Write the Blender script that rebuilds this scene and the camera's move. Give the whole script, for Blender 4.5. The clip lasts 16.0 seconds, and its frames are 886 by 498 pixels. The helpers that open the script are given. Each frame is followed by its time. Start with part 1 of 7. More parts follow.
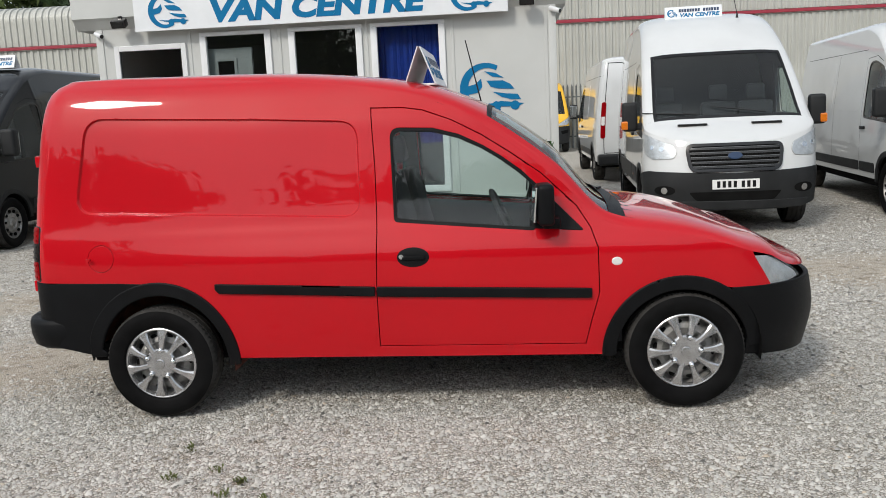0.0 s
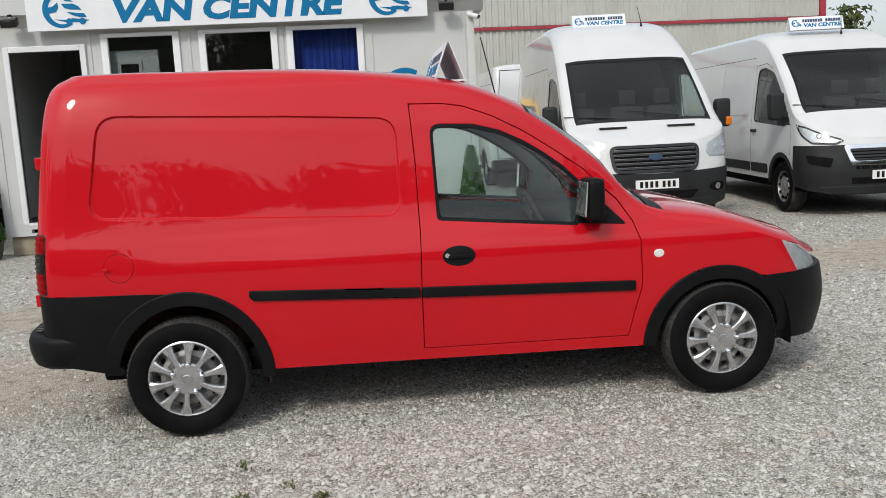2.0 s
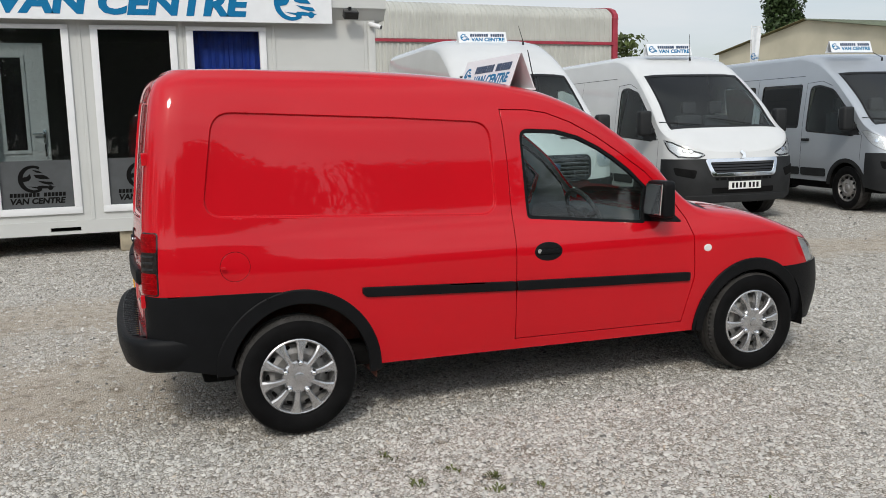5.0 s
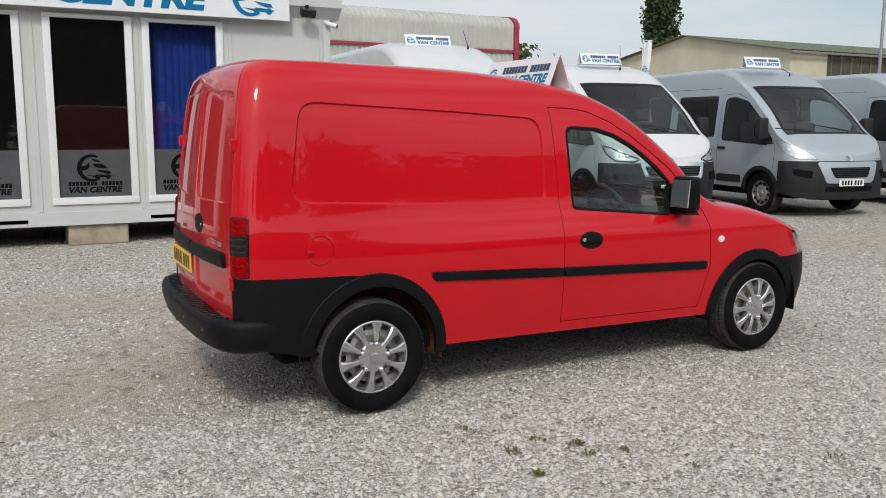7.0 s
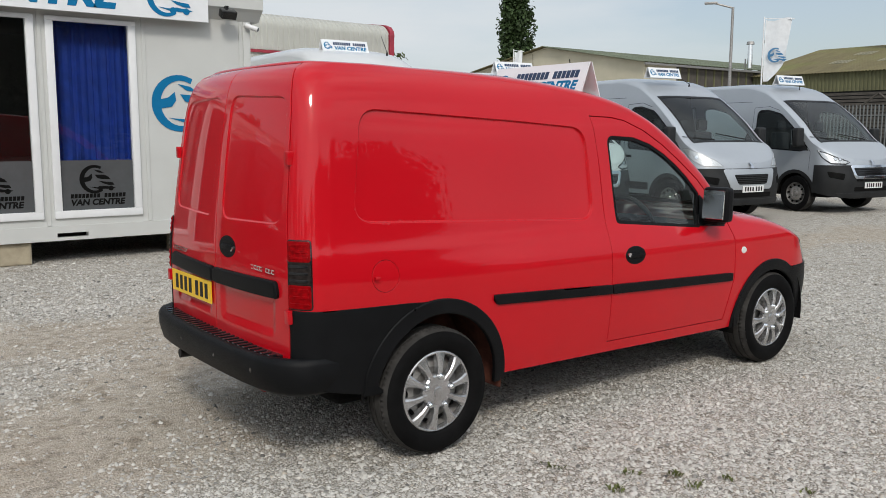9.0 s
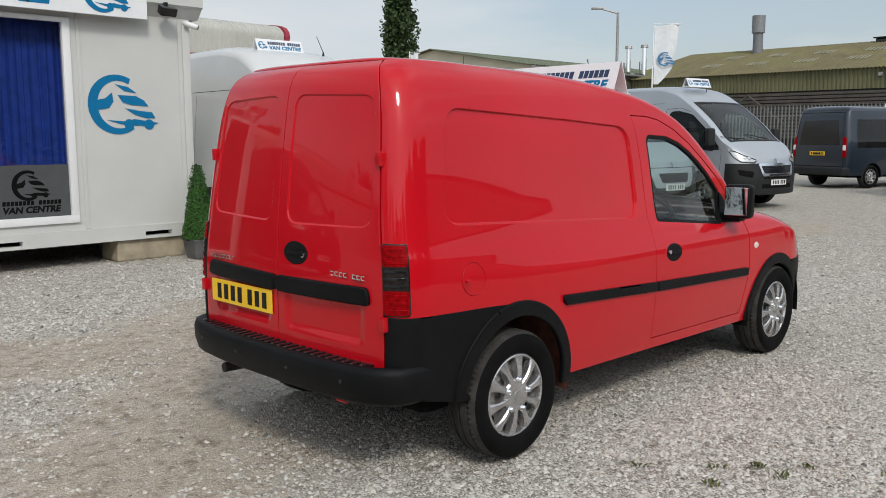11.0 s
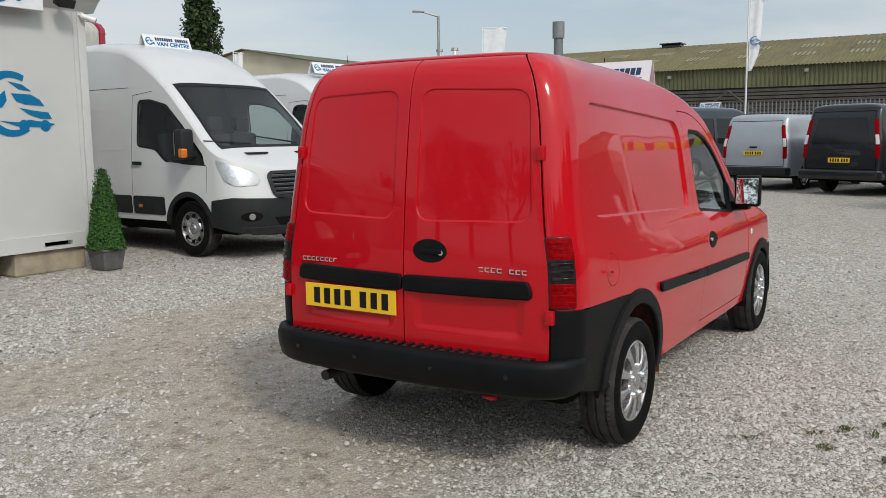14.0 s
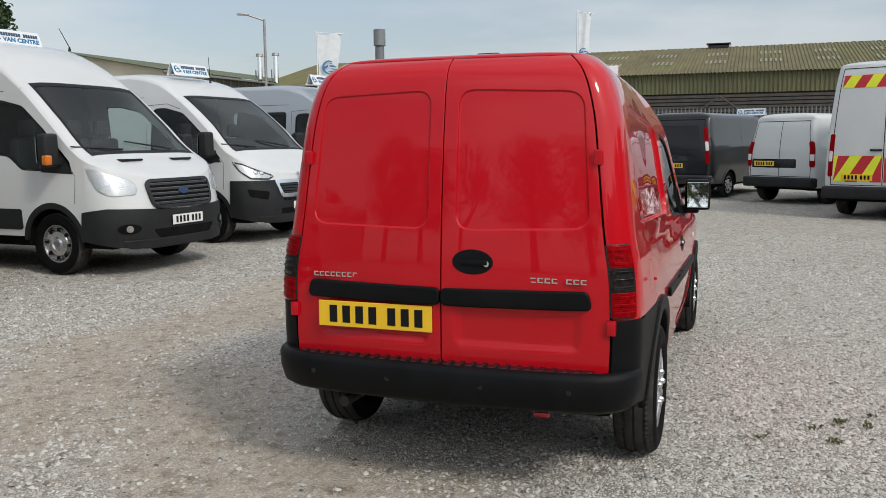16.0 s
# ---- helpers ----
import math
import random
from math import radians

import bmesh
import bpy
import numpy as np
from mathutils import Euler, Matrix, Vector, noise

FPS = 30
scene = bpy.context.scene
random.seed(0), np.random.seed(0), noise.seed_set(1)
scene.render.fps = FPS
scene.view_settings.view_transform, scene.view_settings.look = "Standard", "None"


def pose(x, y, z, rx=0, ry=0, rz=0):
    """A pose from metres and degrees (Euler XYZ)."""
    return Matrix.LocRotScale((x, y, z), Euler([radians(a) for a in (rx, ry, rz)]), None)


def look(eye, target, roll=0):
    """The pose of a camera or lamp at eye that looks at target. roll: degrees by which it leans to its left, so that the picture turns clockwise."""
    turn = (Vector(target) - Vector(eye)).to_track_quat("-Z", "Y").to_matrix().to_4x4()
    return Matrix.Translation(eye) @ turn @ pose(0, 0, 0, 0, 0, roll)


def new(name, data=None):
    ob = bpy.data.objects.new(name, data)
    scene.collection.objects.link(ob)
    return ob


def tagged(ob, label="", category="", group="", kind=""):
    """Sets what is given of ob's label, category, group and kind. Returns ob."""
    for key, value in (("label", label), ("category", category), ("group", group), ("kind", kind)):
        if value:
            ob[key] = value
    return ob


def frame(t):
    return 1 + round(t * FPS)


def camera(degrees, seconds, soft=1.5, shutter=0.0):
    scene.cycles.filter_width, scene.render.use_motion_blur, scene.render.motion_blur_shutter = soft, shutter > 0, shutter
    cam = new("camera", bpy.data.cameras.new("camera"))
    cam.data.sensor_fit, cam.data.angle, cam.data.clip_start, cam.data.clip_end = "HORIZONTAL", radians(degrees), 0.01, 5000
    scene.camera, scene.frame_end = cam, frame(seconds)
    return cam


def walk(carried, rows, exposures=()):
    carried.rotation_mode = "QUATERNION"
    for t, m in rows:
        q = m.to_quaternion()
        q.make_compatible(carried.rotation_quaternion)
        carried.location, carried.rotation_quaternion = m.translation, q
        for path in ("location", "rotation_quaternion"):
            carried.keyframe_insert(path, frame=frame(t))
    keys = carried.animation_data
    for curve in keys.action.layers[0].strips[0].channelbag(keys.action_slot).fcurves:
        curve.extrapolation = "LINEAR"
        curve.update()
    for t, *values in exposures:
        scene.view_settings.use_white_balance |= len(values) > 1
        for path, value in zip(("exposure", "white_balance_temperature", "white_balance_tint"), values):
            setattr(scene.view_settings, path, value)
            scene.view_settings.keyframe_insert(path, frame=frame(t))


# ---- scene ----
cam = camera(54.5, 16.0, 0.9)
PATH = [
    (0, (0.531, -5.062, 1.528), (0.36, -3.094, 1.218), -2.7),
    (0.5, (0.34, -4.958, 1.517), (0.231, -2.984, 1.21), -2.8),
    (1, (0.113, -4.877, 1.516), (0.134, -2.901, 1.203), -2.7),
    (1.5, (-0.193, -4.901, 1.53), (-0.103, -2.927, 1.225), -2.9),
    (2, (-0.445, -4.983, 1.502), (-0.269, -3.014, 1.199), -2.9),
    (2.5, (-0.707, -5.016, 1.527), (-0.434, -3.06, 1.216), -2.8),
    (3, (-1.008, -4.971, 1.522), (-0.637, -3.031, 1.21), -2.7),
    (3.5, (-1.232, -4.998, 1.523), (-0.758, -3.08, 1.209), -2.1),
    (4, (-1.495, -5.024, 1.524), (-0.954, -3.125, 1.21), -1.5),
    (4.5, (-1.792, -4.938, 1.517), (-1.179, -3.058, 1.219), -1.1),
    (4.7, (-1.898, -4.909, 1.523), (-1.262, -3.036, 1.227), -1.2),
    (6.8, (-2.97, -4.837, 1.486), (-2.076, -3.071, 1.195), 0.1),
    (7, (-3.031, -4.756, 1.48), (-2.112, -3.003, 1.192), 0.2),
    (7.5, (-3.177, -4.549, 1.486), (-2.212, -2.82, 1.201), 0.2),
    (8, (-3.379, -4.335, 1.484), (-2.345, -2.646, 1.206), -0.2),
    (8.5, (-3.539, -4.125, 1.478), (-2.432, -2.483, 1.201), 0.0),
    (9, (-3.669, -3.891, 1.483), (-2.47, -2.313, 1.215), 0.2),
    (9.2, (-3.736, -3.822, 1.488), (-2.513, -2.263, 1.219), 0.3),
    (11.3, (-4.399, -3.154, 1.468), (-2.963, -1.786, 1.211), -0.4),
    (11.5, (-4.491, -3.094, 1.469), (-3.033, -1.748, 1.215), -0.6),
    (12, (-4.656, -2.942, 1.48), (-3.15, -1.652, 1.22), -0.6),
    (12.5, (-4.739, -2.714, 1.457), (-3.198, -1.466, 1.197), -1.1),
    (13, (-4.859, -2.546, 1.457), (-3.276, -1.352, 1.198), -1.0),
    (13.5, (-5.071, -2.35, 1.462), (-3.434, -1.23, 1.199), -1.0),
    (14, (-5.158, -2.124, 1.447), (-3.474, -1.076, 1.186), -0.6),
    (14.5, (-5.18, -1.882, 1.456), (-3.452, -0.909, 1.197), -0.4),
    (15, (-5.264, -1.631, 1.446), (-3.502, -0.719, 1.192), -0.4),
    (15.5, (-5.339, -1.415, 1.457), (-3.534, -0.594, 1.199), -0.3),
    (16, (-5.348, -1.181, 1.442), (-3.479, -0.513, 1.193), -0.5),
]
walk(cam, [(t, look(eye, target, roll)) for t, eye, target, roll in PATH],
     [(0.0, 0.01), (4.5, -0.04), (9.0, -0.10), (12.5, -0.12), (16.0, -0.12)])

# sky: thin high cloud over pale blue, hazy sun from behind and to the left
SUN_DIR = Vector((-0.37, -0.66, 0.655)).normalized()
world = bpy.data.worlds.new("sky")
scene.world = world
world.use_nodes = True
wn, wl = world.node_tree.nodes, world.node_tree.links
wn.clear()
sky = wn.new("ShaderNodeTexSky")
sky.sky_type = "NISHITA"
sky.sun_disc = False
sky.sun_elevation = math.asin(SUN_DIR.z)
sky.sun_rotation = math.atan2(SUN_DIR.x, SUN_DIR.y)
sky.air_density, sky.dust_density = 1.0, 2.0
tc = wn.new("ShaderNodeTexCoord")
mp = wn.new("ShaderNodeMapping")
mp.inputs["Scale"].default_value = (1.0, 1.0, 4.5)
nz = wn.new("ShaderNodeTexNoise")
nz.inputs["Scale"].default_value, nz.inputs["Detail"].default_value, nz.inputs["Roughness"].default_value = 1.6, 7.0, 0.55
rp = wn.new("ShaderNodeValToRGB")
rp.color_ramp.elements[0].position, rp.color_ramp.elements[1].position = 0.40, 0.66
rp.color_ramp.elements[0].color, rp.color_ramp.elements[1].color = (0.35, 0.35, 0.35, 1), (1, 1, 1, 1)
mx = wn.new("ShaderNodeMix")
mx.data_type = "RGBA"
bg = wn.new("ShaderNodeBackground")
bg.inputs["Strength"].default_value = 0.12
wo = wn.new("ShaderNodeOutputWorld")
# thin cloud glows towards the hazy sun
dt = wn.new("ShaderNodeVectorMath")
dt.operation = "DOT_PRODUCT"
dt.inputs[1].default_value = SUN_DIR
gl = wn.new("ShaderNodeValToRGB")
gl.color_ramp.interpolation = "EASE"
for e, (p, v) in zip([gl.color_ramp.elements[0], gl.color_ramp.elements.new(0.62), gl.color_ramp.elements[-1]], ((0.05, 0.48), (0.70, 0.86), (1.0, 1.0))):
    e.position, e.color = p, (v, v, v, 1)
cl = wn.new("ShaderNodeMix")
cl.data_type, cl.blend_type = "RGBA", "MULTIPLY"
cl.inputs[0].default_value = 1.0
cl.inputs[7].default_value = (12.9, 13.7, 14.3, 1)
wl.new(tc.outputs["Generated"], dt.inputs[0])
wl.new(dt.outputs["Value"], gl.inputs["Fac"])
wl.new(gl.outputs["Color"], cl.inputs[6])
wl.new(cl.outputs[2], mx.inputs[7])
wl.new(tc.outputs["Generated"], mp.inputs["Vector"])
wl.new(mp.outputs["Vector"], nz.inputs["Vector"])
wl.new(nz.outputs["Fac"], rp.inputs["Fac"])
wl.new(rp.outputs["Color"], mx.inputs[0])
wl.new(sky.outputs["Color"], mx.inputs[6])
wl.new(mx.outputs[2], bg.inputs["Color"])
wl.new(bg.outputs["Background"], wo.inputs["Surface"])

sun = new("sun", bpy.data.lights.new("sun", "SUN"))
sun.data.energy, sun.data.angle, sun.data.color = 1.85, radians(10), (1.0, 0.95, 0.87)
sun.matrix_world = look((0, 0, 30), Vector((0, 0, 30)) - SUN_DIR)

# ---------------------------------------------------------------- materials
def nodemat(name):
    m = bpy.data.materials.new(name)
    m.use_nodes = True
    nt = m.node_tree
    return m, nt, nt.nodes["Principled BSDF"]


def noise_node(nt, scale, detail=4.0, rough=0.55, coord="Object", stretch=(1, 1, 1)):
    c = nt.nodes.new("ShaderNodeTexCoord")
    p = nt.nodes.new("ShaderNodeMapping")
    p.inputs["Scale"].default_value = stretch
    n = nt.nodes.new("ShaderNodeTexNoise")
    n.inputs["Scale"].default_value, n.inputs["Detail"].default_value, n.inputs["Roughness"].default_value = scale, detail, rough
    nt.links.new(c.outputs[coord], p.inputs["Vector"])
    nt.links.new(p.outputs["Vector"], n.inputs["Vector"])
    return n


def ramp(nt, src, stops):
    r = nt.nodes.new("ShaderNodeValToRGB")
    while len(r.color_ramp.elements) < len(stops):
        r.color_ramp.elements.new(0.5)
    for e, (pos, col) in zip(r.color_ramp.elements, stops):
        e.position, e.color = pos, (*col, 1) if len(col) == 3 else col
    nt.links.new(src, r.inputs["Fac"])
    return r.outputs["Color"]


def add_bump(nt, bsdf, src, strength=0.2, dist=0.01):
    b = nt.nodes.new("ShaderNodeBump")
    b.inputs["Strength"].default_value, b.inputs["Distance"].default_value = strength, dist
    nt.links.new(src, b.inputs["Height"])
    nt.links.new(b.outputs["Normal"], bsdf.inputs["Normal"])
    return b


def tint(c, k):
    return tuple(min(1.0, v * k) for v in c)


def basic(name, col, rough=0.5, metal=0.0, vary=0.12, scale=6.0, bump=0.0, bscale=200.0, coat=0.0, spec=0.5):
    m, nt, b = nodemat(name)
    n = noise_node(nt, scale)
    nt.links.new(ramp(nt, n.outputs["Fac"], [(0.3, tint(col, 1 - vary)), (0.7, tint(col, 1 + vary))]), b.inputs["Base Color"])
    b.inputs["Roughness"].default_value, b.inputs["Metallic"].default_value = rough, metal
    b.inputs["Coat Weight"].default_value, b.inputs["Coat Roughness"].default_value = coat, 0.03
    b.inputs["Specular IOR Level"].default_value = spec
    if bump:
        add_bump(nt, b, noise_node(nt, bscale, 2.0).outputs["Fac"], bump, 0.002)
    return m


def paint(name, col, dust=0.08, metal=0.0, rough=0.35, coat=1.5):
    """Car paint under lacquer, with faint dust and swirl in the gloss."""
    m, nt, b = nodemat(name)
    n = noise_node(nt, 1.7, 6.0)
    nt.links.new(ramp(nt, n.outputs["Fac"], [(0.3, tint(col, 0.96)), (0.7, tint(col, 1.04))]), b.inputs["Base Color"])
    b.inputs["Roughness"].default_value, b.inputs["Metallic"].default_value = rough, metal
    b.inputs["Coat Weight"].default_value, b.inputs["Coat IOR"].default_value = 1.0, coat
    b.inputs["Specular IOR Level"].default_value = 0.5 if metal else 0.08
    n2 = noise_node(nt, 5.0, 8.0, 0.65)
    nt.links.new(ramp(nt, n2.outputs["Fac"], [(0.40, (0.012,) * 3), (0.80, (0.012 + dust * 0.6,) * 3)]), b.inputs["Coat Roughness"])
    return m


def thin_glass(name, tintc=(0.75, 0.8, 0.78), rough=0.0, haze=0.04, face=0.045):
    m = bpy.data.materials.new(name)
    m.use_nodes = True
    nt = m.node_tree
    nt.nodes.clear()
    o = nt.nodes.new("ShaderNodeOutputMaterial")
    mx = nt.nodes.new("ShaderNodeMixShader")
    t = nt.nodes.new("ShaderNodeBsdfTransparent")
    t.inputs["Color"].default_value = (*tintc, 1)
    g = nt.nodes.new("ShaderNodeBsdfGlossy")
    g.inputs["Roughness"].default_value = rough
    f = nt.nodes.new("ShaderNodeLayerWeight")
    f.inputs["Blend"].default_value = 0.5
    pw = nt.nodes.new("ShaderNodeMath")
    pw.operation = "POWER"
    pw.inputs[1].default_value = 4.5
    sc = nt.nodes.new("ShaderNodeMath")
    sc.operation = "MULTIPLY_ADD"
    sc.inputs[1].default_value, sc.inputs[2].default_value = 0.94, face
    nt.links.new(f.outputs["Facing"], pw.inputs[0])
    nt.links.new(pw.outputs[0], sc.inputs[0])
    nt.links.new(sc.outputs[0], mx.inputs["Fac"])
    # a thin film of dust
    df = nt.nodes.new("ShaderNodeBsdfDiffuse")
    df.inputs["Color"].default_value = (0.5, 0.5, 0.47, 1)
    dm = nt.nodes.new("ShaderNodeMixShader")
    dm.inputs["Fac"].default_value = haze
    nt.links.new(t.outputs["BSDF"], dm.inputs[1])
    nt.links.new(df.outputs["BSDF"], dm.inputs[2])
    nt.links.new(dm.outputs["Shader"], mx.inputs[1])
    nt.links.new(g.outputs["BSDF"], mx.inputs[2])
    nt.links.new(mx.outputs["Shader"], o.inputs["Surface"])
    return m


RED = paint("red_paint", (0.485, 0.0033, 0.010), 0.04, 0.0, 0.35, 1.385)
WHITE = paint("white_paint", (0.60, 0.61, 0.61), 0.06)
SILVER = paint("silver_paint", (0.40, 0.43, 0.465), 0.08, 0.4, 0.42)
GREY = paint("dark_grey_paint", (0.009, 0.010, 0.0125), 0.05, 0.3, 0.35, 1.36)
NAVY = paint("slate_blue_paint", (0.012, 0.020, 0.034), 0.06, 0.3, 0.35, 1.38)
BLACKP = paint("black_paint", (0.006, 0.0065, 0.008), 0.05, 0.0, 0.35, 1.33)
YELLOWP = paint("yellow_paint", (0.75, 0.42, 0.02), 0.10)
PLASTIC = basic("black_plastic", (0.0055, 0.0058, 0.0066), 0.48, 0, 0.3, 5.0, 0.3, 700.0, 0, 0.13)
GLOSSBLACK = basic("gloss_black", (0.008, 0.008, 0.009), 0.15, 0, 0.1)
RUBBER = basic("tyre_rubber", (0.006, 0.006, 0.0062), 0.65, 0, 0.35, 9.0, 0.2, 300.0, 0, 0.06)
CHROME = basic("chrome", (0.75, 0.76, 0.78), 0.12, 1.0, 0.03)
ALLOY = basic("silver_wheel_lacquer", (0.52, 0.52, 0.525), 0.27, 0.85, 0.18, 14.0)
STEEL = basic("dull_steel", (0.32, 0.31, 0.30), 0.5, 0.7, 0.25, 20.0)
SILVERSTEEL = basic("silver_wheel_steel", (0.27, 0.265, 0.255), 0.45, 0.3, 0.3, 24.0)
TREAD = basic("dusty_tyre_tread", (0.040, 0.038, 0.036), 0.85, 0, 0.4, 14.0, 0, 1, 0, 0.2)
RUST = basic("rusty_underside", (0.10, 0.030, 0.018), 0.8, 0.1, 0.5, 14.0)
SOOT = basic("sooty_exhaust", (0.028, 0.025, 0.023), 0.7, 0.2, 0.4, 20.0)
# dark underbody; its near-black also paints the shade in gaps, slots and recesses
UNDER_GAP = basic("dark_underbody_and_gap_shade", (0.006, 0.006, 0.006), 0.9, 0, 0.3, 8.0, 0, 1, 0, 0.1)
TRIM = basic("dark_cab_trim", (0.026, 0.028, 0.031), 0.7, 0, 0.2, 8.0, 0.2, 400.0, 0, 0.25)
CABTRIM = basic("grey_cab_trim", (0.090, 0.098, 0.102), 0.6, 0, 0.2, 8.0, 0.2, 400.0, 0, 0.3)
VANPLASTIC = basic("faded_bumper_plastic", (0.016, 0.017, 0.018), 0.55, 0, 0.25, 4.0, 0.3, 600.0, 0, 0.25)
SEAT = basic("grey_seat_cloth", (0.030, 0.032, 0.036), 0.9, 0, 0.25, 30.0, 0.4, 500.0, 0, 0.15)
LINER = basic("pale_headlining", (0.35, 0.35, 0.34), 0.9, 0, 0.1)
GLASS = thin_glass("car_glass", (0.76, 0.85, 0.83), haze=0.012)
DARKGLASS = thin_glass("privacy_glass", (0.12, 0.13, 0.13), haze=0.01)
LENS = thin_glass("clear_lens", (0.9, 0.92, 0.93))
GRILLEEDGE = basic("satin_grille_edge", (0.16, 0.165, 0.17), 0.3, 0.3, 0.1)
GRILLE = basic("satin_grille_bar", (0.03, 0.031, 0.033), 0.3, 0, 0.1, 6.0, 0, 1, 0, 0.4)
REDLENS = basic("red_lamp_lens", (0.24, 0.001, 0.003), 0.3, 0, 0.4, 60.0, 0.1, 160.0, 0.0, 0.06)
SMOKE = basic("smoked_lamp_lens", (0.020, 0.016, 0.015), 0.3, 0, 0.5, 60.0, 0.1, 160.0, 0.0, 0.06)
AMBER = basic("amber_lens", (0.60, 0.15, 0.006), 0.2, 0, 0.1, 30.0, 0, 1, 1.0)
WHITELENS = basic("pale_lens", (0.7, 0.7, 0.68), 0.15, 0, 0.1, 30.0, 0, 1, 1.0)
REFLECTOR = basic("lamp_reflector", (0.60, 0.61, 0.62), 0.36, 0.6, 0.15, 22.0, 0.5, 60.0)
MIRROR = basic("mirror_glass", (0.85, 0.87, 0.87), 0.02, 1.0, 0.0)
PLATE_Y = basic("yellow_plate", (0.85, 0.52, 0.02), 0.35, 0, 0.04)
PLATE_W = basic("white_plate", (0.75, 0.75, 0.74), 0.35, 0, 0.04)
INK = basic("black_lettering", (0.008, 0.008, 0.009), 0.4, 0, 0.1, 6.0, 0, 1, 0, 0.2)
BLUEINK = basic("blue_lettering", (0.004, 0.145, 0.32), 0.5, 0, 0.06, 6.0, 0, 1, 0, 0.15)
NAVYINK = basic("navy_lettering", (0.012, 0.035, 0.09), 0.4, 0, 0.06)
SIGNWHITE = basic("white_sign_board", (0.72, 0.74, 0.76), 0.4, 0, 0.03)
CHEV_Y = basic("fluorescent_yellow_tape", (0.75, 0.8, 0.03), 0.45, 0, 0.05)
CHEV_R = basic("red_reflective_tape", (0.5, 0.02, 0.03), 0.4, 0, 0.05)


# ---------------------------------------------------------------- mesh helpers
def mesh_of(name, verts, faces, mat, normals=None, smooth=False):
    me = bpy.data.meshes.new(name)
    me.from_pydata([tuple(v) for v in verts], [], [tuple(f) for f in faces])
    me.materials.append(mat)
    if smooth or normals is not None:
        me.polygons.foreach_set("use_smooth", [True] * len(me.polygons))
    if normals is not None:
        me.normals_split_custom_set_from_vertices([tuple(n) for n in normals])
    me.update()
    return me


def link(name, me, parent=None, label=""):
    ob = new(name, me)
    if parent is not None:
        ob.parent = parent
    if label:
        ob["label"] = label
    return ob


def part(name, bm, mat, parent, label="", smooth=False):
    me = bpy.data.meshes.new(name)
    bmesh.ops.recalc_face_normals(bm, faces=bm.faces[:])
    bm.to_mesh(me)
    bm.free()
    me.materials.append(mat)
    if smooth:
        me.polygons.foreach_set("use_smooth", [True] * len(me.polygons))
        me.set_sharp_from_angle(angle=radians(smooth if smooth is not True else 40))
    return link(name, me, parent, label)


def thing(name, m, label, category, group="", kind=""):
    ob = new(name)
    ob.empty_display_size = 0.1
    ob.matrix_world = m
    return tagged(ob, label, category, group, kind)


def bm_box(lo, hi, bevel=0.0, m=None, bm=None, seg=2):
    b2 = bmesh.new()
    bmesh.ops.create_cube(b2, size=1)
    for v in b2.verts:
        v.co = Vector([lo[i] + (v.co[i] + 0.5) * (hi[i] - lo[i]) for i in range(3)])
    if bevel:
        bmesh.ops.bevel(b2, geom=b2.edges[:], offset=bevel, segments=seg, affect="EDGES", profile=0.6)
    if m is not None:
        b2.transform(m)
    return join(bm, b2)


def join(bm, b2):
    if bm is None:
        return b2
    me = bpy.data.meshes.new("tmp")
    b2.to_mesh(me)
    b2.free()
    bm.from_mesh(me)
    bpy.data.meshes.remove(me)
    return bm


def bm_tube(p0, p1, r0, r1=None, n=12, bm=None, caps=True):
    r1 = r0 if r1 is None else r1
    p0, p1 = Vector(p0), Vector(p1)
    q = (p1 - p0).to_track_quat("Z", "Y")
    bm = bmesh.new() if bm is None else bm
    rings = []
    for p, r in ((p0, r0), (p1, r1)):
        rings.append([bm.verts.new(p + q @ Vector((r * math.cos(2 * math.pi * k / n), r * math.sin(2 * math.pi * k / n), 0))) for k in range(n)])
    for k in range(n):
        bm.faces.new((rings[0][k], rings[0][(k + 1) % n], rings[1][(k + 1) % n], rings[1][k]))
    if caps:
        bm.faces.new(rings[0][::-1])
        bm.faces.new(rings[1])
    return bm


def bm_lathe(profile, n=48, axis="y", bm=None, close=False):
    """profile: (radius, offset along the axis) pairs, turned about the axis."""
    bm = bmesh.new() if bm is None else bm
    rings = []
    for r, o in profile:
        ring = []
        for k in range(n):
            a = 2 * math.pi * k / n
            c, s = r * math.cos(a), r * math.sin(a)
            ring.append(bm.verts.new((c, o, s) if axis == "y" else (c, s, o) if axis == "z" else (o, c, s)))
        rings.append(ring)
    pairs = list(zip(rings, rings[1:])) + ([(rings[-1], rings[0])] if close else [])
    for a, b in pairs:
        for k in range(n):
            bm.faces.new((a[k], a[(k + 1) % n], b[(k + 1) % n], b[k]))
    return bm


def bm_prism(pts, lo, hi, axis="y", bm=None):
    """A flat outline pulled along an axis: pts in (x, z) for y, (x, y) for z, (y, z) for x."""
    bm = bmesh.new() if bm is None else bm
    put = {"y": lambda a, b, c: (a, c, b), "z": lambda a, b, c: (a, b, c), "x": lambda a, b, c: (c, a, b)}[axis]
    f0 = [bm.verts.new(put(a, b, lo)) for a, b in pts]
    f1 = [bm.verts.new(put(a, b, hi)) for a, b in pts]
    bm.faces.new(f0)
    bm.faces.new(f1[::-1])
    for k in range(len(pts)):
        j = (k + 1) % len(pts)
        bm.faces.new((f0[k], f0[j], f1[j], f1[k]))
    return bm


